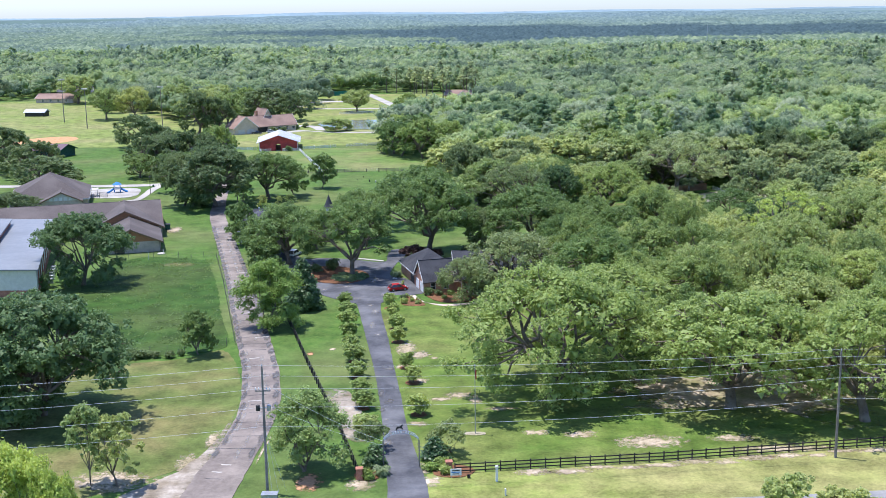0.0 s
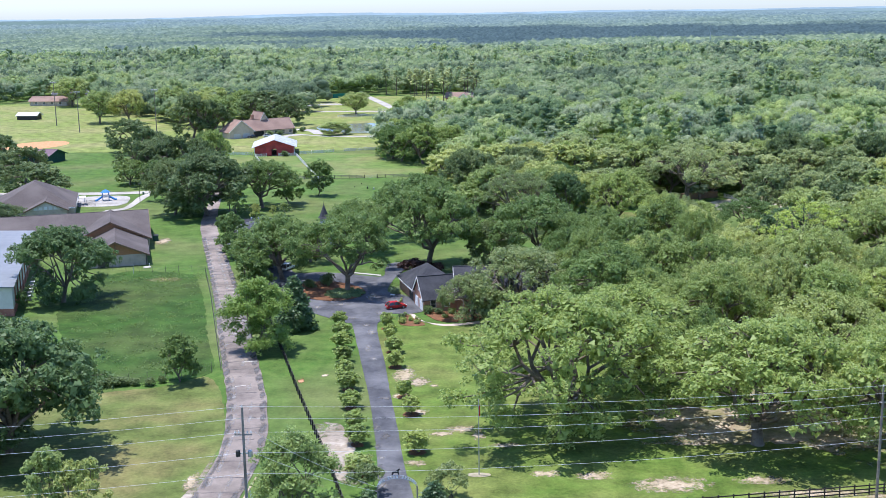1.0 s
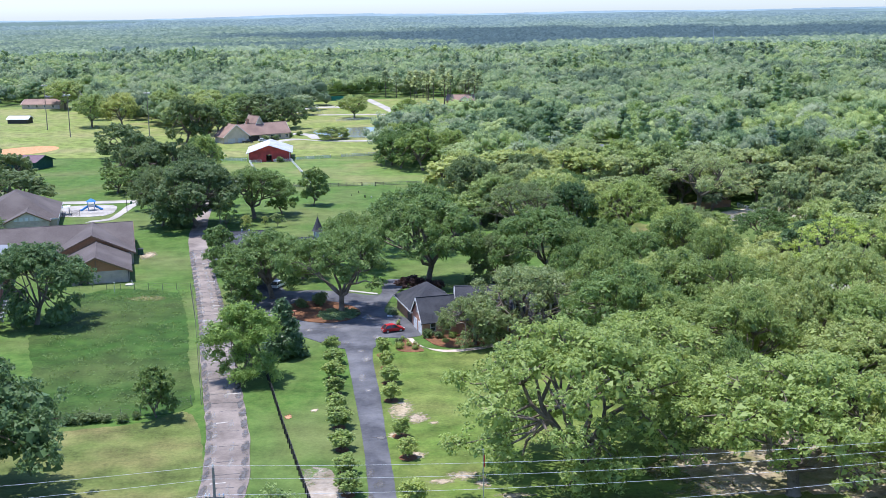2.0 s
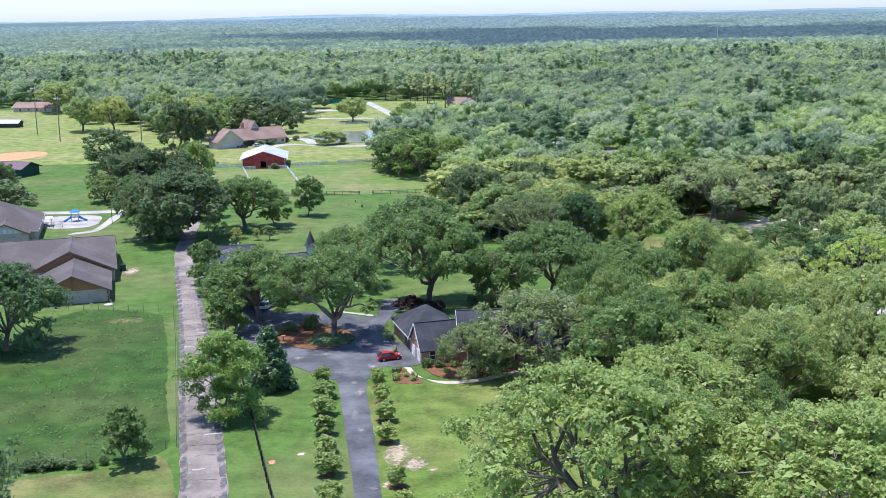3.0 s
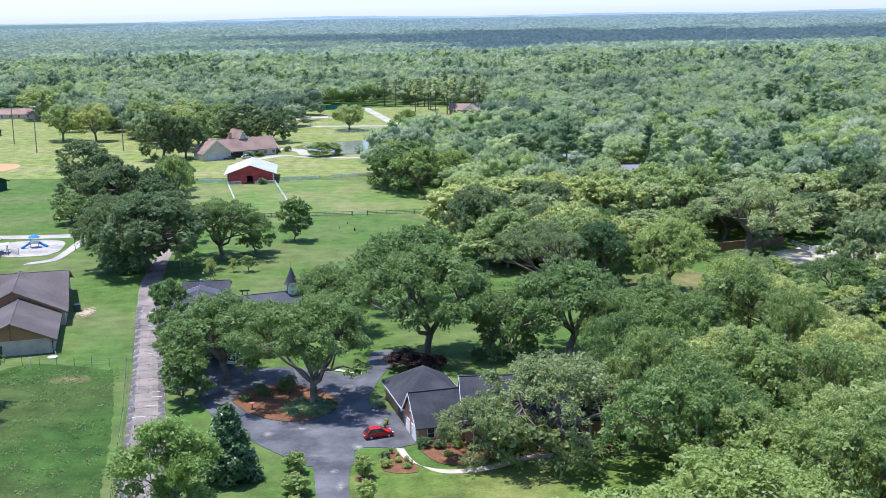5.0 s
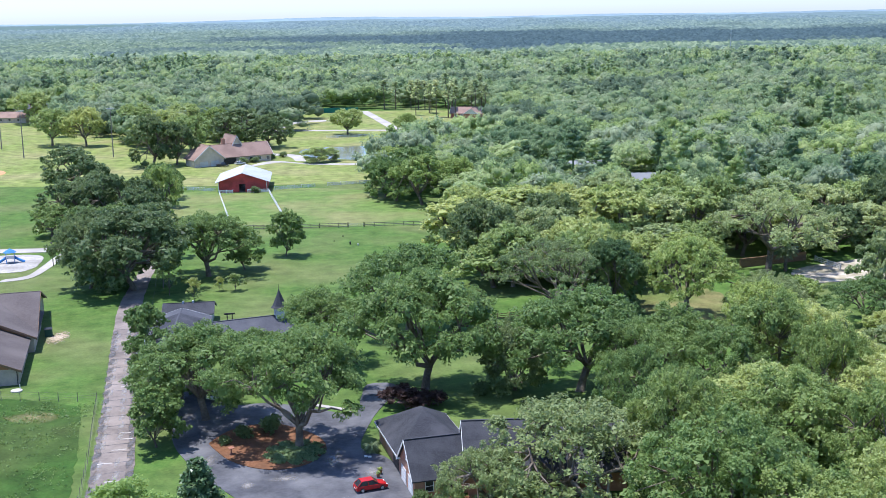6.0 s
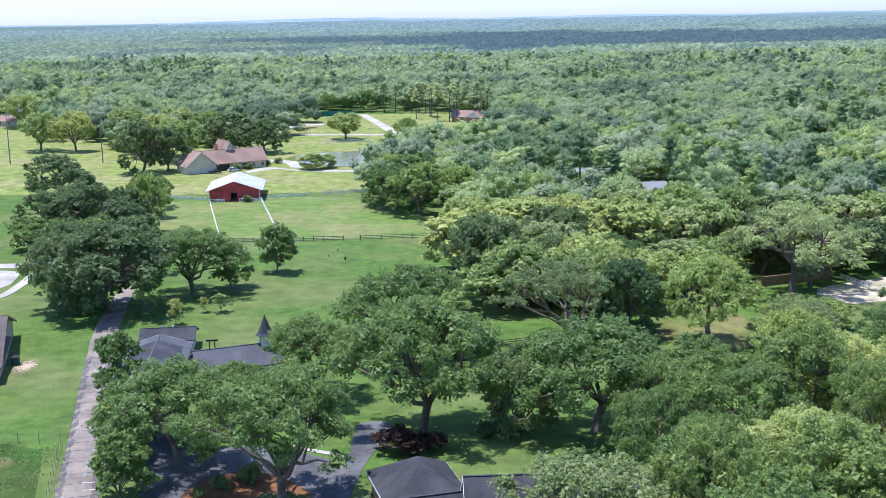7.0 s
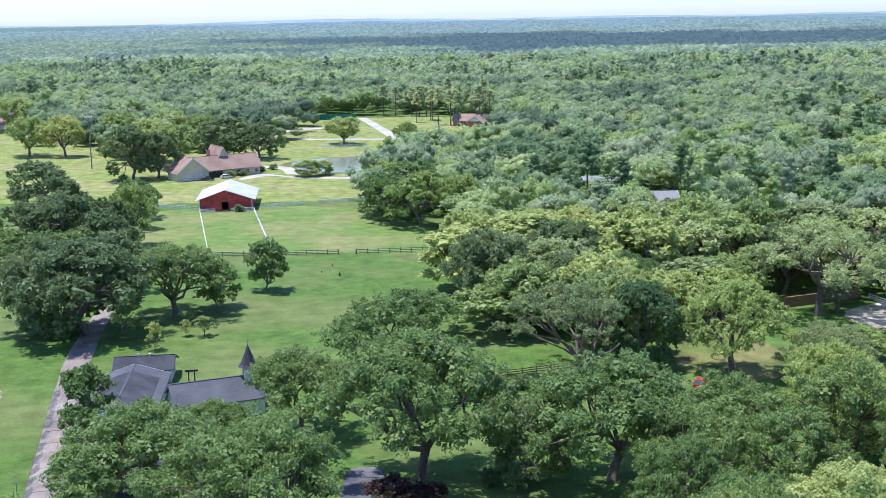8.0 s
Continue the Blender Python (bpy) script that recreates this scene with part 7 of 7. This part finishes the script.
place(JUNIPER, -9.8, 149.6, 3.2, 3.4, 0)
place(JUNIPER, -1.5, 151.6, 3.3, 3.8, 60)
place(BALL[2], -2.0, 148.0, 1.1, 2.4, 0)
place(BALL[1], -0.5, 149.0, 1.5, 2.0, 60)
place(BALL[1], 0.0, 146.6, 1.5, 1.9, 100)
place(BALL[1], -10.5, 145.2, 1.6, 1.6, 10)
place(BALL[2], -10.2, 144.6, 1.0, 1.3, 10)
place(SAGO, -8.7, 146.4, 1.3, 2.4, 0)
place(SAGO, -10.9, 264.8, 1.4, 2.4, 40)
place(PALM, 81.8, 378.6, 6.2, 5.6, 0)
place(PURPLE, -7.0, 284.0, 3.6, 7.0, 0)
place(PURPLE, -2.0, 284.5, 2.6, 4.2, 90)
for x, y, w, h, k in ((-30.5, 271, 2.4, 2.2, 0), (-26.8, 273.5, 3.2, 3.0, 0), (-33, 268.5, 1.8, 1.4, 0), (-3.4, 246.6, 2.2, 1.8, 0), (-1.0, 246.2, 1.8, 1.4, 0), (1.6, 246.4, 1.6, 1.3, 1), (0.2, 243.2, 1.3, 0.9, 1), (4.0, 245.6, 2.0, 1.4, 0), (8.0, 245.5, 1.8, 1.3, 0),
                        (12.0, 245.2, 1.8, 1.3, 0), (16.5, 245.0, 1.8, 1.3, 0), (-5.6, 239.0, 1.3, 0.9, 1), (-8.4, 239.4, 1.6, 1.4, 1), (-8.6, 242, 1.5, 1.5, 0), (-6.8, 241.2, 1.1, 0.9, 1), (5.8, 290, 3, 2.2, 0), (10.5, 327, 3.2, 2.4, 0), (12.6, 331, 3.0, 2.6, 0), (8, 322, 3.4, 2.4, 0),
                        (-69, 520.2, 3.2, 2.6, 0), (-88, 606, 4.2, 3.0, 0), (-84, 610, 4.0, 2.6, 0), (-78, 622, 3.6, 2.8, 0), (-74, 628, 3.6, 2.6, 0), (2, 330, 2.6, 2.0, 0)):
    place(BALL[k], x, y, h, w, x * 37)
rngs = np.random.default_rng(31)
cen = [(-22 + 3.6 * math.cos(a) * q, 264.6 + 3.9 * math.sin(a) * q, 0.3) for q in (0.2, 0.5, 0.8, 1.0) for a in (j * 0.7 for j in range(9))]
v, f = leaf_cloud(rngs, cen, [(1.0, 1.0, 0.22)] * len(cen), 5500, 0.3, tri=True)
tagged(raw("ground_cover", v, f, L_COVER), "pale green ground cover round the oak's foot", "ground cover", kind="stuff")
cen = [(-84 + 40 * rngs.random(), 206 + 82 * rngs.random(), 0.05) for _ in range(700)]
cen = [c for c in cen if inside(c[0], c[1], [(-60, 287), (-84, 289), (-78, 250), (-62, 203), (-42, 208), (-53, 262)])]
cen += [(-66 + 5 * rngs.normal(), 283 + 2.5 * rngs.normal(), 0.1) for _ in range(60)]
v, f = leaf_cloud(rngs, cen, [(1.1, 1.1, 0.25)] * len(cen), 6000, 0.22, tri=True)
v[:, 2] = np.abs(v[:, 2])
tagged(raw("pasture_weeds", v, f, L_OAK), "ragged weeds and tall grass tufts in the pasture", "weeds", kind="stuff")

# ---------------------------------------------------------------- cars
def car(x, y, turn, paint, label, length=4.5, height=1.5, pickup=False):
    """A small car along its own x, nose to plus: body, cabin, panes, wheels, lamps."""
    c = thing("car" if not pickup else "pickup_truck", pose(x, y, 0.08, 0, 0, turn), label, "car" if not pickup else "truck")
    L, W = length / 2, 0.88
    side = [(-L, 0.45), (-L + 0.04, 0.85), (-L + 0.35, 0.95), (L * 0.42, 0.95), (L * 0.8, 0.82), (L, 0.62), (L, 0.3), (-L, 0.3)]
    bm = bmesh.new()
    a = [bm.verts.new((p, -W, z)) for p, z in side]
    b = [bm.verts.new((p, W, z)) for p, z in side]
    bm.faces.new(a), bm.faces.new(b[::-1])
    for i in range(len(side)):
        bm.faces.new((a[i], b[i], b[(i + 1) % len(side)], a[(i + 1) % len(side)]))
    bmesh.ops.recalc_face_normals(bm, faces=bm.faces)
    bmesh.ops.bevel(bm, geom=list(bm.edges), offset=0.06, segments=2, affect="EDGES")
    part("body", bm, paint, c)
    top = [(-L + 0.15, 0.9), (-L * 0.62, height), (L * 0.1, height), (L * 0.5, 0.9)] if not pickup else [(-L * 0.25, 0.9), (-L * 0.12, height), (L * 0.3, height), (L * 0.52, 0.9)]
    bm = bmesh.new()
    a = [bm.verts.new((p, -W * (0.95 if z < 1 else 0.74), z)) for p, z in top]
    b = [bm.verts.new((p, W * (0.95 if z < 1 else 0.74), z)) for p, z in top]
    bm.faces.new(a), bm.faces.new(b[::-1])
    for i in range(4):
        bm.faces.new((a[i], b[i], b[(i + 1) % 4], a[(i + 1) % 4]))
    bmesh.ops.recalc_face_normals(bm, faces=bm.faces)
    part("cabin_glass", bm, M_GLASS, c, "dark tinted glass")
    part("roof_panel", boxes((top[1][0] - 0.06, top[2][0] + 0.06, -W * 0.75, W * 0.75, height - 0.03, height + 0.03), bevel=0.02), paint, c)
    for s in (-1, 1):
        bm = bmesh.new()
        for (p, z), (p2, z2) in ((top[0], top[1]), (top[3], top[2]), ((0.5 * (top[0][0] + top[3][0]), 0.9), (0.5 * (top[1][0] + top[2][0]), height))):
            tube(bm, [(p, s * W * 0.95, z), (p2, s * W * 0.75, z2)], [0.05, 0.05], 5)
        part("pillar", bm, paint, c)
    if pickup:
        part("bed_liner", boxes((-L + 0.1, -L * 0.28, -W * 0.85, W * 0.85, 0.93, 0.99)), M_RUBBER, c)
    for p in (-L * 0.62, L * 0.62):
        for s in (-1, 1):
            w = part("wheel", lathe(bmesh.new(), [(0.2, -0.1), (0.31, -0.09), (0.33, 0), (0.31, 0.09), (0.2, 0.1)], 16), M_RUBBER, c)
            w.matrix_local = pose(p, s * W * 0.93, 0.33, 90)
            part("rim", lathe(bmesh.new(), [(0.2, -0.105), (0.19, 0), (0.2, 0.105)], 12), M_STEEL, w)
    for s in (-1, 1):
        part("tail_lamp", boxes((-L - 0.01, -L + 0.1, s * 0.72 - 0.1, s * 0.72 + 0.1, 0.7, 0.86), bevel=0.01), M_BRICK, c)
        part("headlight", boxes((L - 0.22, L - 0.02, s * 0.66 - 0.14, s * 0.66 + 0.14, 0.6, 0.72), bevel=0.02), M_WHITE, c)
    part("number_plate", boxes((-L - 0.02, -L + 0.02, -0.26, 0.26, 0.5, 0.62)), M_WHITE, c)


car(-10.2, 251.2, 22, M_RED, "red hatchback parked before the garage", 4.4)
car(-38.2, 290.5, 70, M_WHITECAR, "white car parked under the oaks", 4.7, 1.6)
car(-95.5, 597.5, 15, M_BLACKCAR, "black pickup truck before the ranch house", 5.4, 1.75, True)
car(-89, 603, 30, M_WHITECAR, "white car in the ranch carport", 4.6, 1.5)
car(-169.5, 514, -10, M_BLACKCAR, "dark car beside the ball field building", 4.7, 1.6)
car(43.0, 330.5, 60, M_RED, "small red car beneath the oaks", 4.2, 1.5)
car(-13.5, 733.0, 20, M_BLACKCAR, "dark car on the far road", 4.6, 1.5)

# ---------------------------------------------------------------- garden and playground pieces
def pot(x, y, s=1.0):
    p = thing("flower_pot", pose(x, y, 0.1) @ Matrix.Scale(s, 4), "terracotta pot with small plant", "pot", "pots in the bed")
    part("pot_body", lathe(bmesh.new(), [(0.16, 0), (0.26, 0.36), (0.29, 0.36), (0.29, 0.44), (0.24, 0.44), (0.22, 0.38)], 12), M_TERRA, p)
    r = np.random.default_rng(int(abs(x * 10)))
    vv, ff = leaf_cloud(r, [(0, 0, 0.6)], [(0.3, 0.3, 0.28)], 70, 0.16, tri=True)
    raw("plant", vv, ff, L_LIGHT, p)


for x, y, s in ((-8.0, 244.4, 1.1), (-7.0, 242.8, 1.0), (-5.6, 240.6, 1.2), (-5.0, 240.0, 0.9), (-9.4, 255.2, 1.0), (-9.2, 256.4, 1.1), (-8.6, 240.8, 1.0)):
    pot(x, y, s)
bath = thing("bird_bath", pose(-31.2, 264.4, 0.15), "terracotta bird bath in the pine straw", "bird bath")
part("stem", lathe(bmesh.new(), [(0.25, 0), (0.22, 0.08), (0.1, 0.15), (0.1, 0.75), (0.16, 0.82)], 10), M_TERRA, bath)
part("bowl", lathe(bmesh.new(), [(0.12, 0.82), (0.45, 0.95), (0.48, 1.0), (0.42, 1.0), (0.1, 0.9)], 14), M_TERRA, bath)
for x, y in ((-11.6, 262.6), (-11.0, 262.4)):
    st = thing("stone", pose(x, y, 0.08), "small white painted stone", "stone")
    part("block", boxes((-0.25, 0.25, -0.16, 0.16, 0, 0.26), bevel=0.07), M_WHITE, st)

play = thing("play_set", pose(-114.5, 403, 0.07, 0, 0, 20) @ Matrix.Scale(0.85, 4), "blue plastic climbing set with slides", "playground set")
for x in (-1.2, 1.2):
    for y in (-1.2, 1.2):
        part("post", lathe(bmesh.new(), [(0.09, 0), (0.09, 3.4)], 8, x, y), M_BLUE, play)
part("deck", boxes((-1.3, 1.3, -1.3, 1.3, 1.4, 1.52)), M_STEEL, play)
part("canopy", lathe(bmesh.new(), [(2.0, 3.3), (1.2, 3.9), (0.05, 4.5)], 8), M_BLUE, play)
for s in (-1, 1):
    part("slide", tube(bmesh.new(), [(s * 1.3, 0, 1.6), (s * 2.4, -0.4, 1.0), (s * 3.6, -0.8, 0.35), (s * 4.2, -0.9, 0.2)], [0.42, 0.42, 0.42, 0.42], 8), M_BLUE, play)
part("panel", boxes((-1.2, 1.2, -1.35, -1.27, 1.52, 2.4)), M_WHITE, play)
hut = thing("shade_shelter", pose(-121.5, 395, 0, 0, 0, 15), "white open shelter with dark frame by the playground", "shelter")
for x in (-2.2, 2.2):
    for y in (-1.5, 1.5):
        part("post", boxes((x - 0.08, x + 0.08, y - 0.08, y + 0.08, 0, 2.5)), M_WHITE, hut)
part("roof", boxes((-2.6, 2.6, -1.9, 1.9, 2.5, 2.62), bevel=0.03), M_WHITE, hut)
pen = thing("storage_pen", pose(-117.5, 391.5, 0, 0, 0, 12), "dark metal pen with rails", "pen")
for k in range(6):
    part("rail", boxes((-2.6, 2.6, -0.03, 0.03, 0.3 + k * 0.3, 0.36 + k * 0.3)), M_DARKMETAL, pen)
for x in (-2.6, 0, 2.6):
    part("post", boxes((x - 0.05, x + 0.05, -0.05, 0.05, 0, 2.0)), M_DARKMETAL, pen)
bench = thing("bench", pose(-139, 433, 0, 0, 0, 10), "pale picnic bench on the grass", "bench")
part("seat", boxes((-1.2, 1.2, -0.4, 0.4, 0.72, 0.8)), M_CONC, bench)
for x in (-0.8, 0.8):
    part("leg", boxes((x - 0.08, x + 0.08, -0.3, 0.3, 0, 0.72)), M_CONC, bench)
bin_ = thing("trash_bin", pose(-104.5, 414, 0), "dark bin beside the path", "bin")
part("body", lathe(bmesh.new(), [(0.3, 0), (0.36, 0.9), (0.3, 1.0), (0.1, 1.08)], 12), M_GREENPAINT, bin_)
lamp = thing("lamp_post", pose(-101.6, 398, 0), "dark slim lamp post beside the path", "lamp post")
part("shaft", tube(bmesh.new(), [(0, 0, 0), (0, 0, 6.0)], [0.1, 0.07], 8), M_DARKMETAL, lamp)
part("head", boxes((-0.25, 0.25, -0.25, 0.25, 6.0, 6.3), bevel=0.06), M_DARKMETAL, lamp)
screen = tagged(part("tennis_screen", prism([(-96, 868), (-58, 872), (-58, 872.3), (-96, 868.3)], 0, 3.2), M_TEAL), "long green tennis court windscreen", "screen", kind="structure")
for k, (x, y, s) in enumerate(((-29.6, 432, 0.5), (-26.6, 420.5, 0.8), (-31.5, 425, 0.4), (-24.3, 418.6, 0.6))):
    st = thing("field_post", pose(x, y, 0) @ Matrix.Scale(s, 4), "small training post standing in the paddock", "post")
    part("block", boxes((-0.25, 0.25, -0.2, 0.2, 0, 1.1), bevel=0.06), M_WHITE if k == 3 else M_DARKMETAL, st)

rod = thing("pipe_stand", pose(-75.2, 288.2, 0), "thin pale pipe stand by the wire fence", "pipe")
part("pipe", tube(bmesh.new(), [(0, 0, -0.1), (0, 0, 2.2)], [0.06, 0.05], 7), M_WHITE, rod)
part("cap", boxes((-0.3, 0.3, -0.08, 0.08, 2.2, 2.32), bevel=0.03), M_STEEL, rod)
well = thing("well_cover", pose(-73.7, 295.4, 0.0), "round pale concrete well cover with small pipe", "well cover")
part("slab", lathe(bmesh.new(), [(0.02, 0), (1.0, 0), (1.0, 0.16), (0.92, 0.22), (0.02, 0.24)], 18), M_CONC, well)
part("pipe", tube(bmesh.new(), [(0.5, 0.4, 0.1), (0.5, 0.4, 1.1)], [0.07, 0.07], 7), M_WHITE, well)

# ---------------------------------------------------------------- wear of the ground
for x, y, rx, ry in ((20.0, 160.4, 2.2, 1.2), (13.4, 161.4, 1.9, 1.0), (29.5, 157.0, 4.4, 2.2), (42, 158, 3.2, 1.2), (-4.3, 186.5, 1.4, 1.4), (48, 153.5, 7.0, 1.0),
                     (6.5, 205.5, 1.0, 0.8), (4.8, 176.0, 0.9, 1.6), (9.0, 172, 2.4, 0.8), (-20.8, 206.0, 0.5, 0.9)):
    patch("bare_patch", oval(x, y, rx * 1.35, ry * 1.35), M_SANDWORN, 0.06, "worn sandy patch in the lawn", "ground", min(rx, ry) * 0.55, 0.7)
for x, y, rx, ry in ((-11.4, 143.4, 2.4, 2.6), (-2.2, 143.6, 2.2, 2.2), (-3.0, 148.5, 1.2, 2.4)):
    patch("bare_gate", oval(x, y, rx, ry), M_SANDWORN, 0.062, "trodden tan soil beside the gateway", "ground", 0.5, 0.7)
patch("bare_shoulder", [(-32.7, 174), (-33.3, 166), (-33.9, 158), (-36.2, 150), (-39.5, 144), (-43, 139), (-41, 126), (-33, 124), (-33.6, 140), (-32.6, 153), (-32.2, 166)], M_SANDSTRIP, 0.055, "broad sandy shoulder of the lane", "ground", 1.2, 0.8)
for k in range(13):
    x = 12 + 4.4 * k
    yf = 149.7 + (x - 30) * (0.108 if x < 30 else 0.144)
    patch("bare_verge", oval(x, yf - 1.3 - 0.5 * math.sin(k * 2.3), 3.4 + math.sin(k * 1.9), 1.0 + 0.3 * math.cos(k), 7), M_SANDWORN, 0.06, "sandy wear along the fence", "ground", 0.4, 0.7)
patch("bare_strip", [(-20.2, 183), (-16.4, 182), (-13.4, 174.5), (-12.4, 168), (-10.6, 162), (-11, 158), (-14.6, 160), (-16.9, 168), (-19, 176)], M_SANDSTRIP, 0.06, "long strip of bare sand between fence and drive", "ground", 0.9, 0.8)
for x, y, rx, ry in ((-6.8, 205.5, 1.6, 4.2), (-4.6, 201.5, 1.5, 2.2), (-2.0, 199.4, 0.8, 0.7), (2.4, 178.7, 2.2, 1.4), (-7.4, 194.4, 1.3, 1.2), (-4.2, 166, 1.4, 1.2), (-0.6, 177, 1.8, 0.9)):
    patch("bare_patch", oval(x, y, rx * 1.3, ry * 1.3), M_SANDWORN, 0.065, "worn sandy patch in the lawn", "ground", min(rx, ry) * 0.5, 0.7)
patch("bare_grove", [(22, 172), (30, 184), (36, 188), (44, 186), (54, 200), (62, 202), (66, 190), (72, 176), (66, 160), (58, 162), (50, 171), (38, 171)], M_LITTERWORN, 0.05, "shaded sandy ground under the oaks", "ground", 2.0, 1.0)
for x, y, rx, ry, turn in ((-37.5, 143, 3.0, 5.0, 20), (-36.0, 151, 1.6, 5.0, 12), (-34.2, 160, 1.0, 4.0, 0), (-44, 143, 3.5, 2.0, 30), (-34.2, 147, 2.0, 7, 12)):
    patch("bare_verge", oval(x, y, rx, ry, turn), M_SANDWORN, 0.05, "sandy shoulder of the lane", "ground", 0.6, 0.7)
patch("bare_edge", [(-26.6, 152), (-26, 160), (-25.4, 165), (-26, 156), (-26.6, 146)], M_SANDWORN, 0.05, "sandy edge of the lane", "ground", 0.3, 0.8)
for x, y, rx, ry in ((-18.3, 144.0, 1.9, 3.6), (-24.6, 203, 0.6, 1.6), (-33.0, 207, 0.5, 2.0)):
    patch("clay_patch", oval(x, y, rx, ry), M_CLAYWORN, 0.07, "orange clay showing through the grass", "ground", 0.4, 0.6)
patch("tree_wear", oval(-45.5, 145.5, 6.5, 3.6), M_SANDWORN, 0.06, "worn sandy soil under the young trees", "ground", 1.4, 0.7)
patch("pile_wear", oval(-66, 282, 6, 3.0, -15), M_TUFT, 0.075, "heap of dead brush in the pasture corner", "ground", 1.0, 0.7)
patch("school_wear", oval(-77.6, 329, 2.4, 6.0, 10), M_SANDWORN, 0.05, "bare soil beside the classroom wall", "ground", 0.9, 0.7)
rngw = np.random.default_rng(8)
LANE = [(-31.2, 145), (-29.6, 160), (-29.3, 170), (-30.2, 180), (-32.6, 195.5), (-36.7, 213.7), (-41.6, 235.3), (-47.6, 261.5), (-55.4, 293.8), (-65.6, 335)]
mid = curve_through(LANE, 4.0)
for k, p in enumerate(mid[:-1]):
    d = (mid[k + 1] - p).normalized()
    side = Vector((d.y, -d.x, 0))
    turn = math.degrees(math.atan2(d.y, d.x)) - 90
    half = 3.2 - 0.62 * min(max((p.y - 235) / 100, 0.0), 1.0)
    # a wavy crack from edge to edge, and here and there a pale filled joint
    if rngw.random() < 0.8:
        w = (2.9 if rngw.random() < 0.7 else 1.4) * half / 3.2
        bend = 0.35 * (rngw.random() - 0.5)
        top = [(-w + 2 * w * q / 9, 0.05 + 0.16 * rngw.random() + bend * math.sin(q * 0.5 + k)) for q in range(10)]
        low = [(x, y - 0.07 - 0.1 * rngw.random()) for x, y in top]
        o = part("road_seam", prism(low + top[::-1], 0.0, 0.125), M_TAR)
        o.matrix_basis = pose(p.x, p.y + rngw.random() * 2, 0, 0, 0, turn + 6 * (rngw.random() - 0.5))
        tagged(o, "dark crack across the lane", "road seam", kind="structure")
    if rngw.random() < 0.45:
        w, off = 0.4 + 0.9 * rngw.random(), (rngw.random() - 0.4) * 3.0
        top = [(off - w + 2 * w * q / 5, 0.12 + 0.16 * rngw.random()) for q in range(6)]
        low = [(x, y - 0.22 - 0.2 * rngw.random()) for x, y in top]
        o = part("road_seam", prism(low + top[::-1], 0.0, 0.13), M_SEAM)
        o.matrix_basis = pose(p.x, p.y + rngw.random() * 3, 0, 0, 0, turn + 8 * (rngw.random() - 0.5))
        tagged(o, "pale repair seam across the lane", "road seam", kind="structure")
    if p.y > 150:
        # dark weathered edges, with a pale sandy line washed along the left one
        for e, mat, z, say in ((half - 0.62, M_TARWORN, 0.118, "dark weathered edge of the lane"), (0.55 - half, M_TARWORN, 0.118, "dark weathered edge of the lane"), (1.25 - half, M_PALEWORN, 0.121, "pale sand washed along the lane"), (0.6, M_PALEWORN, 0.119, "pale wheel track on the lane")):
            if mat is M_PALEWORN and rngw.random() < 0.25:
                continue
            w = (0.55 if abs(e) > 2 else 0.45) * (0.8 + 0.5 * rngw.random())
            patch("road_stain", oval(p.x + side.x * e, p.y + side.y * e, w, 3.8, turn), mat, z + 0.002 * (k % 2), say, "road stain", 0.1, 0.8)
DRIVE_MID = [(-7.6, 158), (-9.4, 180), (-11.6, 200), (-14.2, 222), (-15.8, 238)]
for p in curve_through(DRIVE_MID, 3.2):
    if rngw.random() < 0.6:
        patch("road_stain", oval(p.x + (rngw.random() - 0.5) * 2.6, p.y, 0.5 + rngw.random(), 0.8 + 2.4 * rngw.random(), 7 + 20 * (rngw.random() - 0.5)), M_PALEWORN if rngw.random() < 0.7 else M_TARWORN, 0.13, "worn pale patch of the drive", "road stain", 0.3, 0.6)
for x, y, rx, ry in ((-22, 255, 3, 1.6), (-13, 247, 1.6, 2.4), (-16, 262, 1.8, 3.2), (-27, 253, 1.4, 2.2), (-10.5, 257, 1.5, 2.8), (-19, 244, 2.4, 1.4), (-34, 262, 1.5, 3)):
    patch("road_stain", oval(x, y, rx, ry), M_PALEWORN, 0.13, "worn pale patch of the drive", "road stain", 0.4, 0.7)
# stock trees stay out of sight: the patterns that the copies came from
for t in list(set(FAR_KIND.values())) + OAKS + OAKS_DARK + OAKS_GREY + OAKS_LIGHT + BRIGHT + YOUNG + ROUND + PINES + WILD + [MAGNOLIA, LIMEY, GREYTALL, SPREAD, AIRY, SKIRTED, FULL] + SUNNY + LIFTED + MYRTLE + BALL + [WISPY, JUNIPER, SAGO, PALM, PURPLE]:
    for o in [*t.children_recursive, t]:
        bpy.data.objects.remove(o)
for o in scene.objects:
    for k in ("width", "height"):
        if k in o.keys():
            del o[k]
